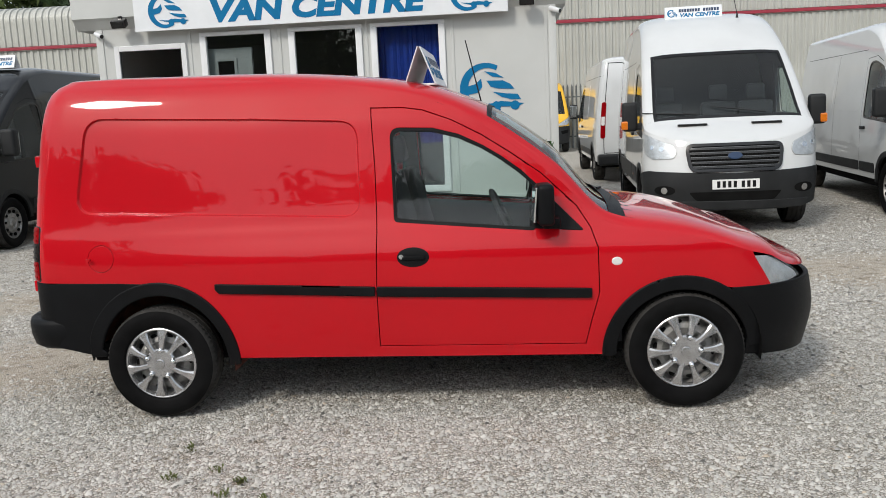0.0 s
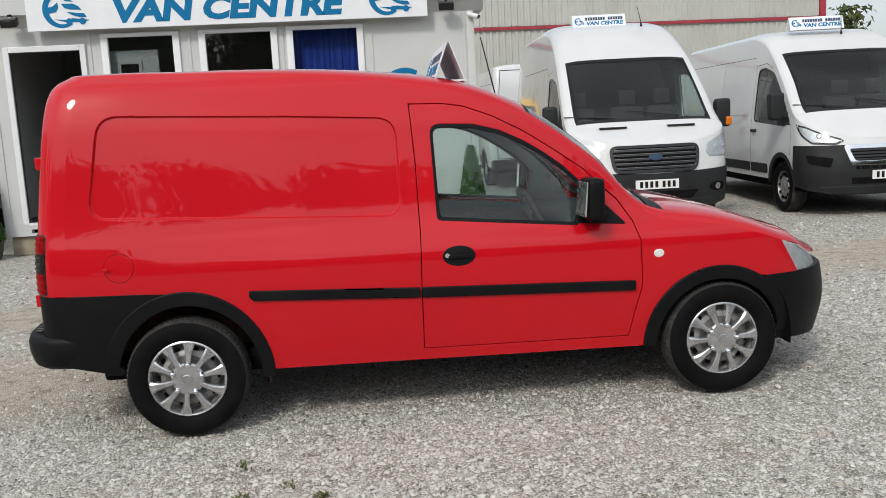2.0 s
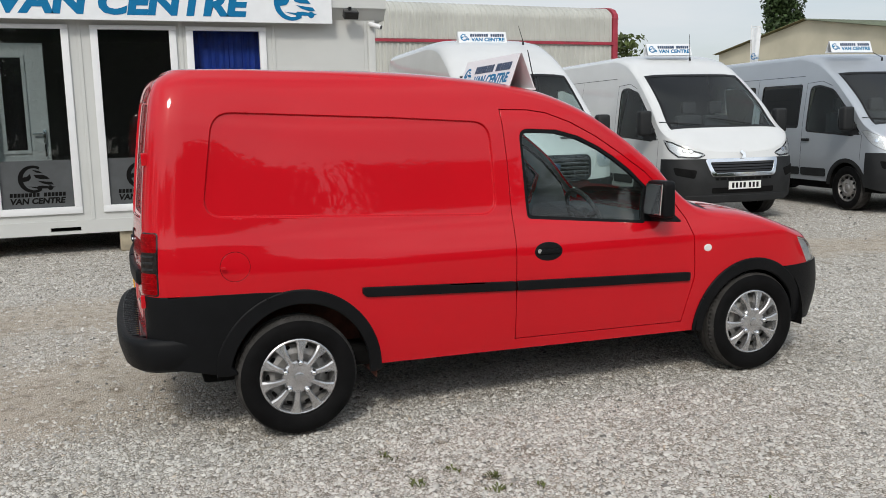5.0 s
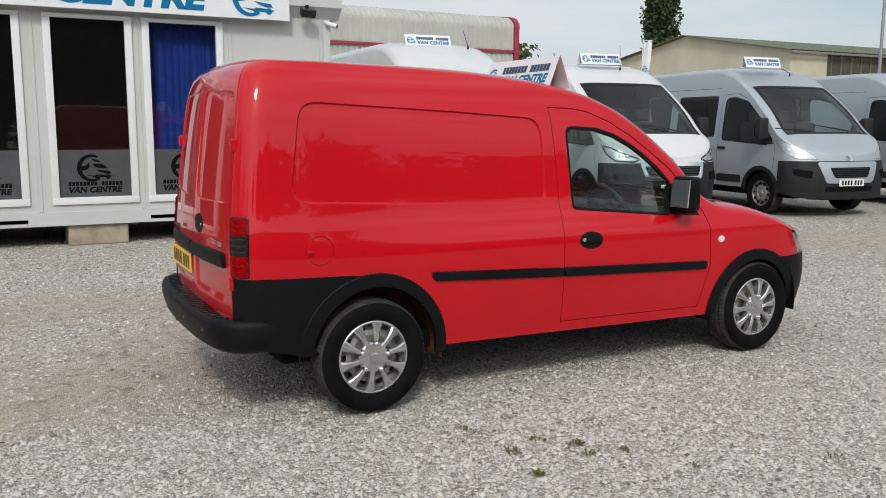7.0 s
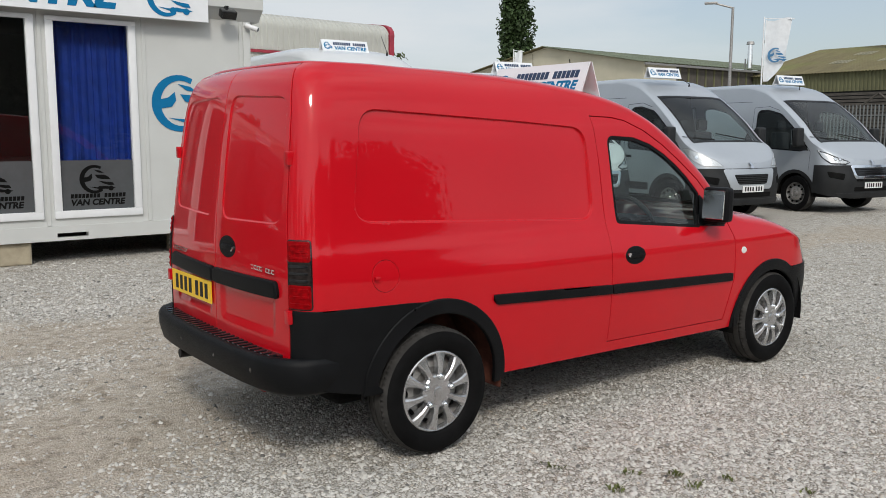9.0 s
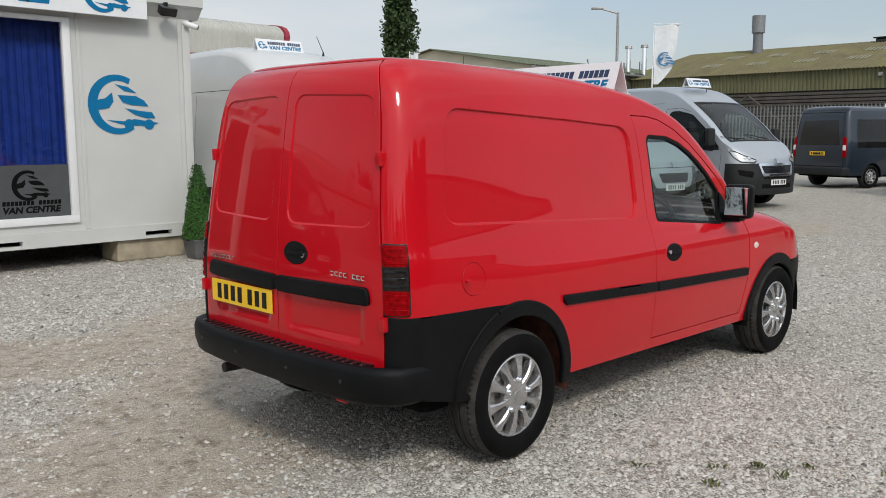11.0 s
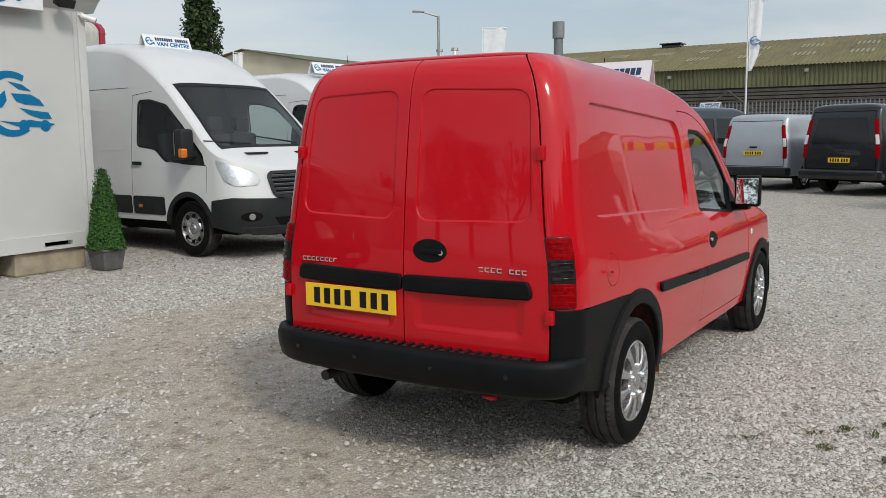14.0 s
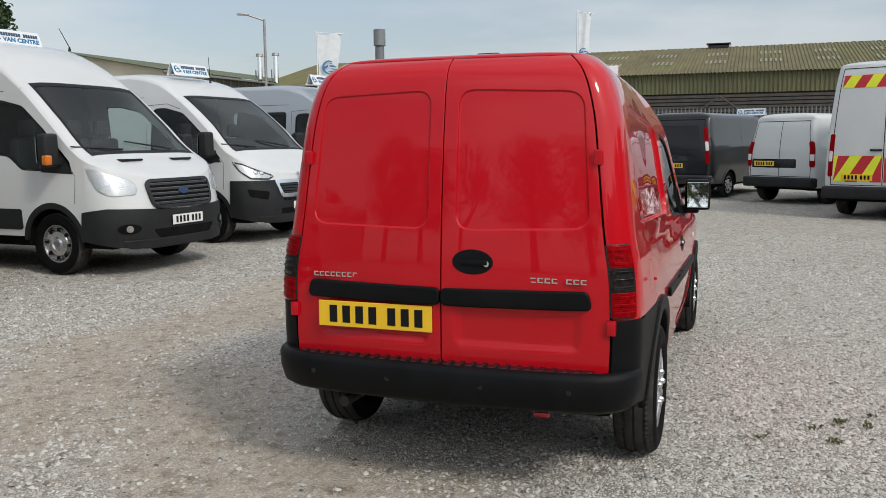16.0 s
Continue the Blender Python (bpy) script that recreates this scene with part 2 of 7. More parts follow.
def pchip(xs, ys):
    """A smooth curve through the points that never overshoots."""
    xs, ys = np.asarray(xs, float), np.asarray(ys, float)
    h, d = np.diff(xs), np.diff(ys) / np.diff(xs)
    m = np.zeros(len(xs))
    m[0], m[-1] = d[0], d[-1]
    for i in range(1, len(xs) - 1):
        if d[i - 1] * d[i] > 0:
            w1, w2 = 2 * h[i] + h[i - 1], h[i] + 2 * h[i - 1]
            m[i] = (w1 + w2) / (w1 / d[i - 1] + w2 / d[i])

    def f(x):
        x = np.clip(np.asarray(x, float), xs[0], xs[-1])
        i = np.clip(np.searchsorted(xs, x) - 1, 0, len(xs) - 2)
        t = (x - xs[i]) / h[i]
        return (2 * t**3 - 3 * t**2 + 1) * ys[i] + (t**3 - 2 * t**2 + t) * h[i] * m[i] + (3 * t**2 - 2 * t**3) * ys[i + 1] + (t**3 - t**2) * h[i] * m[i + 1]
    return f


def sstep(a, b, x):
    t = np.clip((x - a) / (b - a), 0, 1)
    return t * t * (3 - 2 * t)


def inside(poly, pts):
    poly = np.asarray(poly)
    x, y = pts[:, 0], pts[:, 1]
    res = np.zeros(len(pts), bool)
    x0, y0 = poly[-1]
    for x1, y1 in poly:
        if y1 != y0:
            c = ((y1 > y) != (y0 > y)) & (x < (x0 - x1) * (y - y1) / (y0 - y1) + x1)
            res ^= c
        x0, y0 = x1, y1
    return res


def edge_dist(poly, pts):
    poly = np.asarray(poly, float)
    a, b = poly, np.roll(poly, -1, 0)
    best = np.full(len(pts), 1e9)
    for p, q in zip(a, b):
        e = q - p
        t = np.clip(((pts - p) @ e) / max(e @ e, 1e-12), 0, 1)
        best = np.minimum(best, np.hypot(*(pts - p - t[:, None] * e).T))
    return best


def dense(poly, step):
    out = []
    for (x0, y0), (x1, y1) in zip(poly, list(poly[1:]) + [poly[0]]):
        n = max(1, int(math.ceil(math.hypot(x1 - x0, y1 - y0) / step)))
        out += [(x0 + (x1 - x0) * k / n, y0 + (y1 - y0) * k / n) for k in range(n)]
    return out


def rounded(poly, r, n=5):
    """The outline with its corners rounded; r: one radius or one a corner."""
    out = []
    k = len(poly)
    for i in range(k):
        p, a, b = Vector(poly[i]), Vector(poly[i - 1]), Vector(poly[(i + 1) % k])
        ri = r[i] if isinstance(r, (list, tuple)) else r
        if ri <= 0:
            out.append(tuple(p))
            continue
        da, db = a - p, b - p
        t = min(ri, da.length * 0.48, db.length * 0.48)
        p0, p1 = p + da.normalized() * t, p + db.normalized() * t
        for j in range(n + 1):
            s = j / n
            out.append(tuple((1 - s) ** 2 * p0 + 2 * s * (1 - s) * p + s * s * p1))
    return out


def rrect(x0, z0, x1, z1, r, n=5):
    return rounded([(x0, z0), (x1, z0), (x1, z1), (x0, z1)], r, n)


def ellipse(cx, cz, rx, rz, n=32, a0=0, a1=360):
    full = a1 - a0 >= 360
    return [(cx + rx * math.cos(radians(a0 + (a1 - a0) * k / (n if full else n - 1))), cz + rz * math.sin(radians(a0 + (a1 - a0) * k / (n if full else n - 1)))) for k in range(n)]


def skin(name, fn, outline, mat, parent, holes=(), step=0.05, off=0.0, depth=0.015, bevel=0.0, extra=(), label="", ref=(0, 0, 0.8), span=(-0.8, 0.8), edge=None):
    """A sheet on the curved surface fn(points) cut to an outline with holes, with its rim turned in."""
    from_cdt = delaunay
    loops = [dense(outline, edge or step)] + [dense(h, edge or step) for h in holes]
    pts, edges = [], []
    for lp in loops:
        s = len(pts)
        pts += lp
        edges += [(s + k, s + (k + 1) % len(lp)) for k in range(len(lp))]
    nb = len(pts)
    o = np.asarray(loops[0])
    gx = np.arange(o[:, 0].min(), o[:, 0].max(), step)
    gy = np.arange(o[:, 1].min(), o[:, 1].max(), step)
    g = np.array([(x + 0.013 * step, y + 0.017 * step) for x in gx for y in gy] + [tuple(e) for e in extra]).reshape(-1, 2)
    keep = inside(loops[0], g)
    for lp in loops[1:]:
        keep &= ~inside(lp, g)
    g = g[keep]
    for lp in loops:
        if len(g):
            g = g[edge_dist(lp, g) > 0.35 * min(step, edge or step)]
    pts += [tuple(p) for p in g]
    v2, _, f2, vo, _, _ = from_cdt([Vector(p) for p in pts], edges, [], 0, 1e-6)
    P2 = np.array([tuple(v) for v in v2])
    tri = np.array([f for f in f2 if len(f) == 3])
    c = P2[tri].mean(1)
    k = inside(loops[0], c)
    for lp in loops[1:]:
        k &= ~inside(lp, c)
    tri = tri[k]
    used = np.unique(tri)
    remap = np.full(len(P2), -1)
    remap[used] = np.arange(len(used))
    P2, tri = P2[used], remap[tri]
    P, N = surf(fn, P2, ref, span)
    P = P + N * off
    a, b, cc = P[tri[:, 0]], P[tri[:, 1]], P[tri[:, 2]]
    gn = np.cross(b - a, cc - a)
    flip = (gn * N[tri].mean(1)).sum(1) < 0
    tri[flip] = tri[flip][:, ::-1]
    faces = [tuple(t) for t in tri]
    V, M = [P], [N]
    if depth:
        cnt = {}
        for t in tri:
            for i in range(3):
                e = (t[i], t[(i + 1) % 3])
                cnt[e] = cnt.get(e, 0) + 1
        be = [e for e in cnt if (e[1], e[0]) not in cnt]
        bv = sorted({i for e in be for i in e})
        idx = {i: j for j, i in enumerate(bv)}
        outw = np.zeros((len(bv), 3))
        for i, j in be:
            d = np.cross(P[j] - P[i], N[i])
            d /= max(np.linalg.norm(d), 1e-9)
            outw[idx[i]] += d
            outw[idx[j]] += d
        outw /= np.maximum(np.linalg.norm(outw, axis=1, keepdims=True), 1e-9)
        B, BN = P[bv], N[bv]
        rings = []
        base = len(P)
        if bevel:
            rings.append((B + outw * bevel - BN * bevel, (outw + BN) / 1.414))
        rings.append((B + outw * bevel - BN * bevel, outw))
        rings.append((B + outw * bevel - BN * (depth + bevel), outw))
        starts = []
        for q, n in rings:
            starts.append(base)
            V.append(q)
            M.append(n)
            base += len(bv)
        if not bevel:
            V[1] = B
        for i, j in be:
            if bevel:
                faces.append((j, i, starts[0] + idx[i], starts[0] + idx[j]))
            faces.append((starts[-2] + idx[j], starts[-2] + idx[i], starts[-1] + idx[i], starts[-1] + idx[j]))
    return link(name, mesh_of(name, np.vstack(V), faces, mat, np.vstack(M)), parent, label)


def surf(fn, P2, ref, span):
    P2 = np.asarray(P2, float)
    e = 4e-4
    P = fn(P2)
    du = fn(P2 + (e, 0)) - fn(P2 - (e, 0))
    dv = fn(P2 + (0, e)) - fn(P2 - (0, e))
    N = np.cross(du, dv)
    N /= np.maximum(np.linalg.norm(N, axis=1, keepdims=True), 1e-12)
    c = np.stack([np.clip(P[:, 0], ref[0] + span[0], ref[0] + span[1]), np.full(len(P), ref[1]), P[:, 2]], 1)
    return P, N * (1.0 if ((P - c) * N).sum() >= 0 else -1.0)


from mathutils.geometry import delaunay_2d_cdt as delaunay


# ---------------------------------------------------------------- a vehicle's outer surface
class Shape:
    """Walls that follow a plan outline, leaning in with height, under a cushion-shaped top (roof, windscreen, bonnet)."""

    def __init__(self, xf, xr, width, nose, pnose, rear_r, bow, lean_side, lean_front, lean_rear, zs, crown, n=3.4, rear_round=0.35, front_round=0.25, dent=None, inset=None):
        pts = []
        for k in range(121):
            a = math.pi / 2 * k / 120
            w = float(width(xf - nose))
            pts.append((xf - nose + nose * max(math.cos(a), 0) ** (2 / pnose), w * math.sin(a) ** (2 / pnose)))
        for x in np.linspace(xf - nose - 0.02, xr + bow + rear_r + 0.02, 120):
            pts.append((x, float(width(x))))
        wr = float(width(xr + rear_r))
        for k in range(41):
            a = math.pi / 2 * k / 40
            pts.append((xr + bow + rear_r - (rear_r) * math.sin(a) , wr - rear_r * (1 - math.cos(a))))
        for y in np.linspace(wr - rear_r - 0.02, 0, 40):
            pts.append((xr + bow * (y / (wr - rear_r)) ** 2, y))
        p = np.array(pts)
        s = np.concatenate([[0], np.cumsum(np.hypot(*np.diff(p, axis=0).T))])
        self.S = s[-1]
        self.s = np.linspace(0, self.S, 1500)
        self.x, self.y = np.interp(self.s, s, p[:, 0]), np.interp(self.s, s, p[:, 1])
        ker = np.ones(15) / 15
        tx, ty = np.gradient(np.convolve(np.pad(self.x, 7, "edge"), ker, "valid")), np.gradient(np.convolve(np.pad(self.y, 7, "edge"), ker, "valid"))
        tx, ty = np.convolve(np.pad(tx, 7, "edge"), ker, "valid"), np.convolve(np.pad(ty, 7, "edge"), ker, "valid")
        ln = np.hypot(tx, ty)
        self.nx, self.ny = ty / ln, -tx / ln
        self.w = float(self.y.max())
        self.zs, self.crown, self.n = zs, crown, n
        self.dent, self.inset = dent, inset
        self.ls, self.lf, self.lr = lean_side, lean_front, lean_rear
        self.xf, self.xr = xf, xr
        self.rear_round, self.front_round = rear_round, front_round
        # the line along which walls and top meet
        z = zs(self.x)
        ex, ey = self.lean(self.x, self.y, z)
        order = np.argsort(ex)
        self.ex, self.ey, self.ez = ex[order], np.maximum(ey[order], 0.002), z[order]
        self.emax, self.emin = ex.max(), ex.min()

    def lean(self, x, y, z):
        wf, wr = sstep(self.xf - 0.7, self.xf - 0.05, x), 1 - sstep(self.xr + 0.1, self.xr + 0.8, x)
        w = self.w - self.ls(z)
        if self.inset is not None:
            w = w - self.inset(x, z)
        return x - self.lf(z) * wf + self.lr(z) * wr, y * w / self.w

    def sx(self, x):
        """Distance along the outline at which its flank stands at x."""
        m = np.abs(self.ny) > 0.35
        return np.interp(-np.asarray(x, float), -self.x[m], self.s[m])

    def wall_s(self, s, z, sign):
        x, y, nx, ny = (np.interp(s, self.s, a) for a in (self.x, self.y, self.nx, self.ny))
        X, Y = self.lean(x, y, z)
        if self.dent is not None:
            q = self.dent(X, Y, z, nx, ny)
            X, Y = X - nx * q, Y - ny * q
        return np.stack([X, Y * sign, z], 1)

    def side(self, sign):
        """Points (x, z) on a flank; sign +1 for the left flank."""
        return lambda p: self.wall_s(self.sx(p[:, 0]), p[:, 1], sign)

    def front(self):
        return lambda p: self.wall_s(np.abs(p[:, 0]), p[:, 1], np.where(p[:, 0] < 0, -1.0, 1.0))

    def rear(self):
        return lambda p: self.wall_s(self.S - np.abs(p[:, 0]), p[:, 1], np.where(p[:, 0] < 0, -1.0, 1.0))

    def top_z(self, x, yy):
        z, h = np.interp(x, self.ex, self.ez), self.crown(x)
        r = np.clip((self.emin + self.rear_round - x) / self.rear_round, 0, 1)
        f = np.clip((x - self.emax + self.front_round) / self.front_round, 0, 1)
        h = h * np.sqrt(np.maximum(1 - r**2.5, 0)) * np.sqrt(np.maximum(1 - f**2.2, 0))
        # starts at the walls' own slant, so that flank and roof run into each other
        e = 0.006
        c0 = (1 - (1 - e) ** self.n) ** (1 / self.n)
        g = (np.maximum(1 - (np.minimum(np.abs(yy), 1) * (1 - e)) ** self.n, 0) ** (1 / self.n) - c0) / (1 - c0)
        return z + h * g

    def top(self):
        """Points (x, share of the half width) on the top."""
        def f(p):
            x, yy = np.clip(p[:, 0], self.emin, self.emax), p[:, 1]
            return np.stack([x, yy * np.interp(x, self.ex, self.ey), self.top_z(x, yy)], 1)
        return f


def top_sheet(name, shp, x0, x1, mat, parent, label="", nx=40, ny=26, y0=-1.0, y1=1.0, off=0.0, edge=None, ends=True):
    """A panel of the top from x0 to x1 (each a number or a function of the share of the width), with dense rows at its rounded rims."""
    fn = shp.top()
    yy = np.sin(np.linspace(math.asin(max(-1, y0)), math.asin(min(1, y1)), ny + 1)) if y0 <= -1 and y1 >= 1 else np.linspace(y0, y1, ny + 1)
    t = np.linspace(0, 1, nx + 1)
    if ends:
        t = 0.5 - 0.5 * np.cos(np.pi * t)
    P2 = []
    for tk in t:
        for y in yy:
            a = x0(y) if callable(x0) else x0
            b = x1(y) if callable(x1) else x1
            P2.append((a + (b - a) * tk, y))
    P2 = np.array(P2)
    P, _ = surf(fn, P2, (0, 0, 0), (-9, 9))
    # facets' own normals averaged, which stay sound where the top meets the walls
    w = ny + 1
    G = P.reshape(nx + 1, w, 3)
    du, dv = np.gradient(G, axis=0), np.gradient(G, axis=1)
    N = np.cross(du, dv)
    N /= np.maximum(np.linalg.norm(N, axis=2, keepdims=True), 1e-9)
    N = (N * np.where(N[:, :, 2:3] < 0, -1, 1)).reshape(-1, 3)
    P = P + N * off
    faces = []
    for i in range(nx):
        for j in range(ny):
            a = i * w + j
            faces.append((a, a + w, a + w + 1, a + 1))
    return link(name, mesh_of(name, P, faces, mat, N), parent, label)


def text_mesh(body, height, mat, parent, m, name="lettering", shear=0.0, bold=0.0, depth=0.002, width=None, label=""):
    cu = bpy.data.curves.new(name, "FONT")
    cu.body, cu.size, cu.shear, cu.offset, cu.extrude = body, 1.0, shear, bold, 0.5
    cu.align_x, cu.align_y = "CENTER", "CENTER"
    cu.resolution_u = 3
    tmp = bpy.data.objects.new("tmp_text", cu)
    scene.collection.objects.link(tmp)
    me = bpy.data.meshes.new_from_object(tmp.evaluated_get(bpy.context.evaluated_depsgraph_get()))
    bpy.data.objects.remove(tmp)
    co = np.empty(len(me.vertices) * 3)
    me.vertices.foreach_get("co", co)
    co = co.reshape(-1, 3)
    lo, hi = co.min(0), co.max(0)
    c = (lo + hi) / 2
    k = height / (hi[1] - lo[1])
    kx = k if width is None else width / (hi[0] - lo[0])
    co = (co - c) * (kx, k, depth / (hi[2] - lo[2]))
    me.vertices.foreach_set("co", co.ravel())
    me.transform(m)
    me.materials.clear()
    me.materials.append(mat)
    me.update()
    return link(name, me, parent, label)


def strokes(polys, mat, parent, m, name, thick=0.003, label=""):
    """Flat shapes cut from sheet, each an outline in metres."""
    bm = bmesh.new()
    for k, poly in enumerate(polys):
        bm_prism(poly, 0, thick * (1 + 0.12 * (k % 5)), "z", bm)
    bm.transform(m)
    ob = part(name, bm, mat, parent, label)
    if len(polys) > 5 and "emblem" not in name:
        ob["kind"] = "stuff"
    return ob


def emblem(size):
    """A round emblem: an open ring with three swept bars and a low body with two wheels."""
    out = []
    r0, r1 = 0.5, 0.40
    a = [radians(60 + 245 * k / 22) for k in range(23)]
    out.append([(r0 * math.cos(t), r0 * math.sin(t)) for t in a] + [((r1 - 0.03) * math.cos(t) + 0.03, r1 * math.sin(t)) for t in a[::-1]])
    out.append([(-0.42, 0.05), (-0.2, 0.1), (-0.08, 0.2), (-0.06, 0.05), (-0.14, -0.06), (-0.36, -0.1)])
    out.append([(-0.02, 0.34), (0.2, 0.3), (0.36, 0.2), (0.14, 0.23)])
    out.append([(0.02, 0.16), (0.34, 0.15), (0.48, 0.08), (0.56, -0.02), (0.24, 0.0), (0.1, 0.04)])
    out.append([(0.14, -0.06), (0.4, -0.1), (0.62, -0.12), (0.68, -0.22), (0.5, -0.22), (0.3, -0.16)])
    out.append([(-0.2, -0.26), (0.1, -0.28), (0.3, -0.24), (0.74, -0.3), (0.6, -0.36), (0.1, -0.34)])
    for cx in (0.2, 0.56):
        out.append([(cx + 0.09 * math.cos(radians(30 * k)), -0.33 + 0.09 * math.sin(radians(30 * k))) for k in range(12)])
    return [[(x * size, y * size) for x, y in p] for p in out]


def plate(parent, m, mat, name="number_plate", w=0.52, h=0.111):
    """A number plate whose characters are plain bars; m: centre, x along it, y up, z out."""
    bm = bm_box((-w / 2, -h / 2, 0), (w / 2, h / 2, 0.006), 0.003)
    bm.transform(m)
    p = part(name, bm, mat, parent)
    bars = []
    cw = w * 0.088
    for k in range(7):
        x = -w * 0.40 + k * w * 0.117 + (w * 0.05 if k > 3 else 0)
        bars.append([(x, -h * 0.33), (x + cw * 0.78, -h * 0.34), (x + cw * 0.78, h * 0.34), (x, h * 0.33)])
    strokes(bars, INK, p, m @ pose(0, 0, 0.0062), "plate_bar", 0.001)
    return p


def basis(o, x, y):
    """A frame at o with the given x and y directions."""
    x, y = Vector(x).normalized(), Vector(y).normalized()
    z = x.cross(y).normalized()
    y = z.cross(x)
    return Matrix(((x.x, y.x, z.x, o[0]), (x.y, y.y, z.y, o[1]), (x.z, y.z, z.z, o[2]), (0, 0, 0, 1)))

# ---------------------------------------------------------------- ground
def ground_material():
    """Packed chippings: cells of their own tone parted by crevices whose shade is painted dark, earthier along the worn
    tracks.
    """
    m, nt, b = nodemat("gravel_yard")
    big = noise_node(nt, 0.8, 6.0, 0.6)
    fine = noise_node(nt, 60.0, 5.0, 0.7)
    warp = noise_node(nt, 25.0, 3.0, 0.6)
    c = nt.nodes.new("ShaderNodeTexCoord")
    shift = nt.nodes.new("ShaderNodeMix")
    shift.data_type, shift.blend_type = "RGBA", "LINEAR_LIGHT"
    shift.inputs[0].default_value = 0.012
    nt.links.new(c.outputs["Object"], shift.inputs[6])
    nt.links.new(warp.outputs["Color"], shift.inputs[7])

    def cells(scale, feature):
        v = nt.nodes.new("ShaderNodeTexVoronoi")
        v.inputs["Scale"].default_value, v.feature = scale, feature
        nt.links.new(shift.outputs[2], v.inputs["Vector"])
        return v

    def mixed(fac, a, bb, mode="MIX"):
        x = nt.nodes.new("ShaderNodeMix")
        x.data_type, x.blend_type = "RGBA", mode
        if isinstance(fac, float):
            x.inputs[0].default_value = fac
        else:
            nt.links.new(fac, x.inputs[0])
        nt.links.new(a, x.inputs[6])
        nt.links.new(bb, x.inputs[7])
        return x.outputs[2]

    wear = nt.nodes.new("ShaderNodeAttribute")
    wear.attribute_name = "wear"
    sub = nt.nodes.new("ShaderNodeMath")
    sub.operation = "MULTIPLY_ADD"
    sub.inputs[1].default_value = -0.55
    nt.links.new(wear.outputs["Fac"], sub.inputs[0])
    nt.links.new(big.outputs["Fac"], sub.inputs[2])
    tone, gap = cells(66.0, "F1"), cells(66.0, "DISTANCE_TO_EDGE")
    tone2, gap2 = cells(125.0, "F1"), cells(125.0, "DISTANCE_TO_EDGE")
    # cell edges are darkened in the colour for the shade between stones
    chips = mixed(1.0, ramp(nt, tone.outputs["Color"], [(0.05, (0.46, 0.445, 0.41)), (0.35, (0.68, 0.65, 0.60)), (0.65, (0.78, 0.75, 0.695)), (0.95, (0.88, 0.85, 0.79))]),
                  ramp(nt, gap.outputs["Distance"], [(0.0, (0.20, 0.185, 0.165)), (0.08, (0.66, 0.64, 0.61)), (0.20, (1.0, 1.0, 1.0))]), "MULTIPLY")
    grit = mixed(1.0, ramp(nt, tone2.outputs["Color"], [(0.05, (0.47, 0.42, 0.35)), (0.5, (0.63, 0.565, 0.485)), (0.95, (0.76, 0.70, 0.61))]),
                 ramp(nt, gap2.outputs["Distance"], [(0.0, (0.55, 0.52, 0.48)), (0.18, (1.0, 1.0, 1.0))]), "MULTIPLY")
    ground = mixed(ramp(nt, sub.outputs[0], [(0.10, (0.06,) * 3), (0.40, (0.95,) * 3)]), grit, chips)
    litter = noise_node(nt, 4.0, 8.0, 0.72)
    ground = mixed(1.0, ground, ramp(nt, litter.outputs["Fac"], [(0.34, (0.72, 0.68, 0.62)), (0.46, (0.96, 0.955, 0.94)), (0.66, (1.0, 1.0, 1.0))]), "MULTIPLY")
    ground = mixed(0.6, ground, ramp(nt, fine.outputs["Fac"], [(0.3, (0.78,) * 3), (0.65, (1.0,) * 3)]), "MULTIPLY")
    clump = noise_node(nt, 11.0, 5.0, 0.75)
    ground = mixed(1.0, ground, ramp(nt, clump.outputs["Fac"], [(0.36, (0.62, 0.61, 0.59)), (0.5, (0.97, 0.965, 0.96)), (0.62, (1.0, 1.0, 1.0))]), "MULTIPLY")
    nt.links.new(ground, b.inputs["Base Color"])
    b.inputs["Roughness"].default_value = 0.95
    b.inputs["Specular IOR Level"].default_value = 0.2
    vd = nt.nodes.new("ShaderNodeMath")
    vd.operation = "MULTIPLY_ADD"
    vd.inputs[1].default_value = 0.35
    nt.links.new(fine.outputs["Fac"], vd.inputs[0])
    nt.links.new(gap.outputs["Distance"], vd.inputs[2])
    add_bump(nt, b, vd.outputs[0], 0.9, 0.016)
    return m


def stone_material():
    m, nt, b = nodemat("limestone_chippings")
    g = nt.nodes.new("ShaderNodeNewGeometry")
    col = ramp(nt, g.outputs["Random Per Island"], [(0.0, (0.13, 0.125, 0.115)), (0.12, (0.40, 0.383, 0.353)), (0.5, (0.555, 0.532, 0.49)), (0.85, (0.61, 0.587, 0.545)), (0.97, (0.66, 0.635, 0.59)), (1.0, (0.50, 0.42, 0.33))])
    n = noise_node(nt, 60.0, 4.0)
    mx = nt.nodes.new("ShaderNodeMix")
    mx.data_type, mx.blend_type = "RGBA", "MULTIPLY"
    mx.inputs[0].default_value = 0.6
    nt.links.new(col, mx.inputs[6])
    nt.links.new(ramp(nt, n.outputs["Fac"], [(0.3, (0.7,) * 3), (0.7, (1.0,) * 3)]), mx.inputs[7])
    nt.links.new(mx.outputs[2], b.inputs["Base Color"])
    b.inputs["Roughness"].default_value = 0.9
    b.inputs["Specular IOR Level"].default_value = 0.25
    return m


def ground_height(x, y):
    return 0.012 * np.sin(x * 0.9 + 0.4 * np.sin(y * 0.7)) * np.sin(y * 0.8 + 1.0) * 0.6


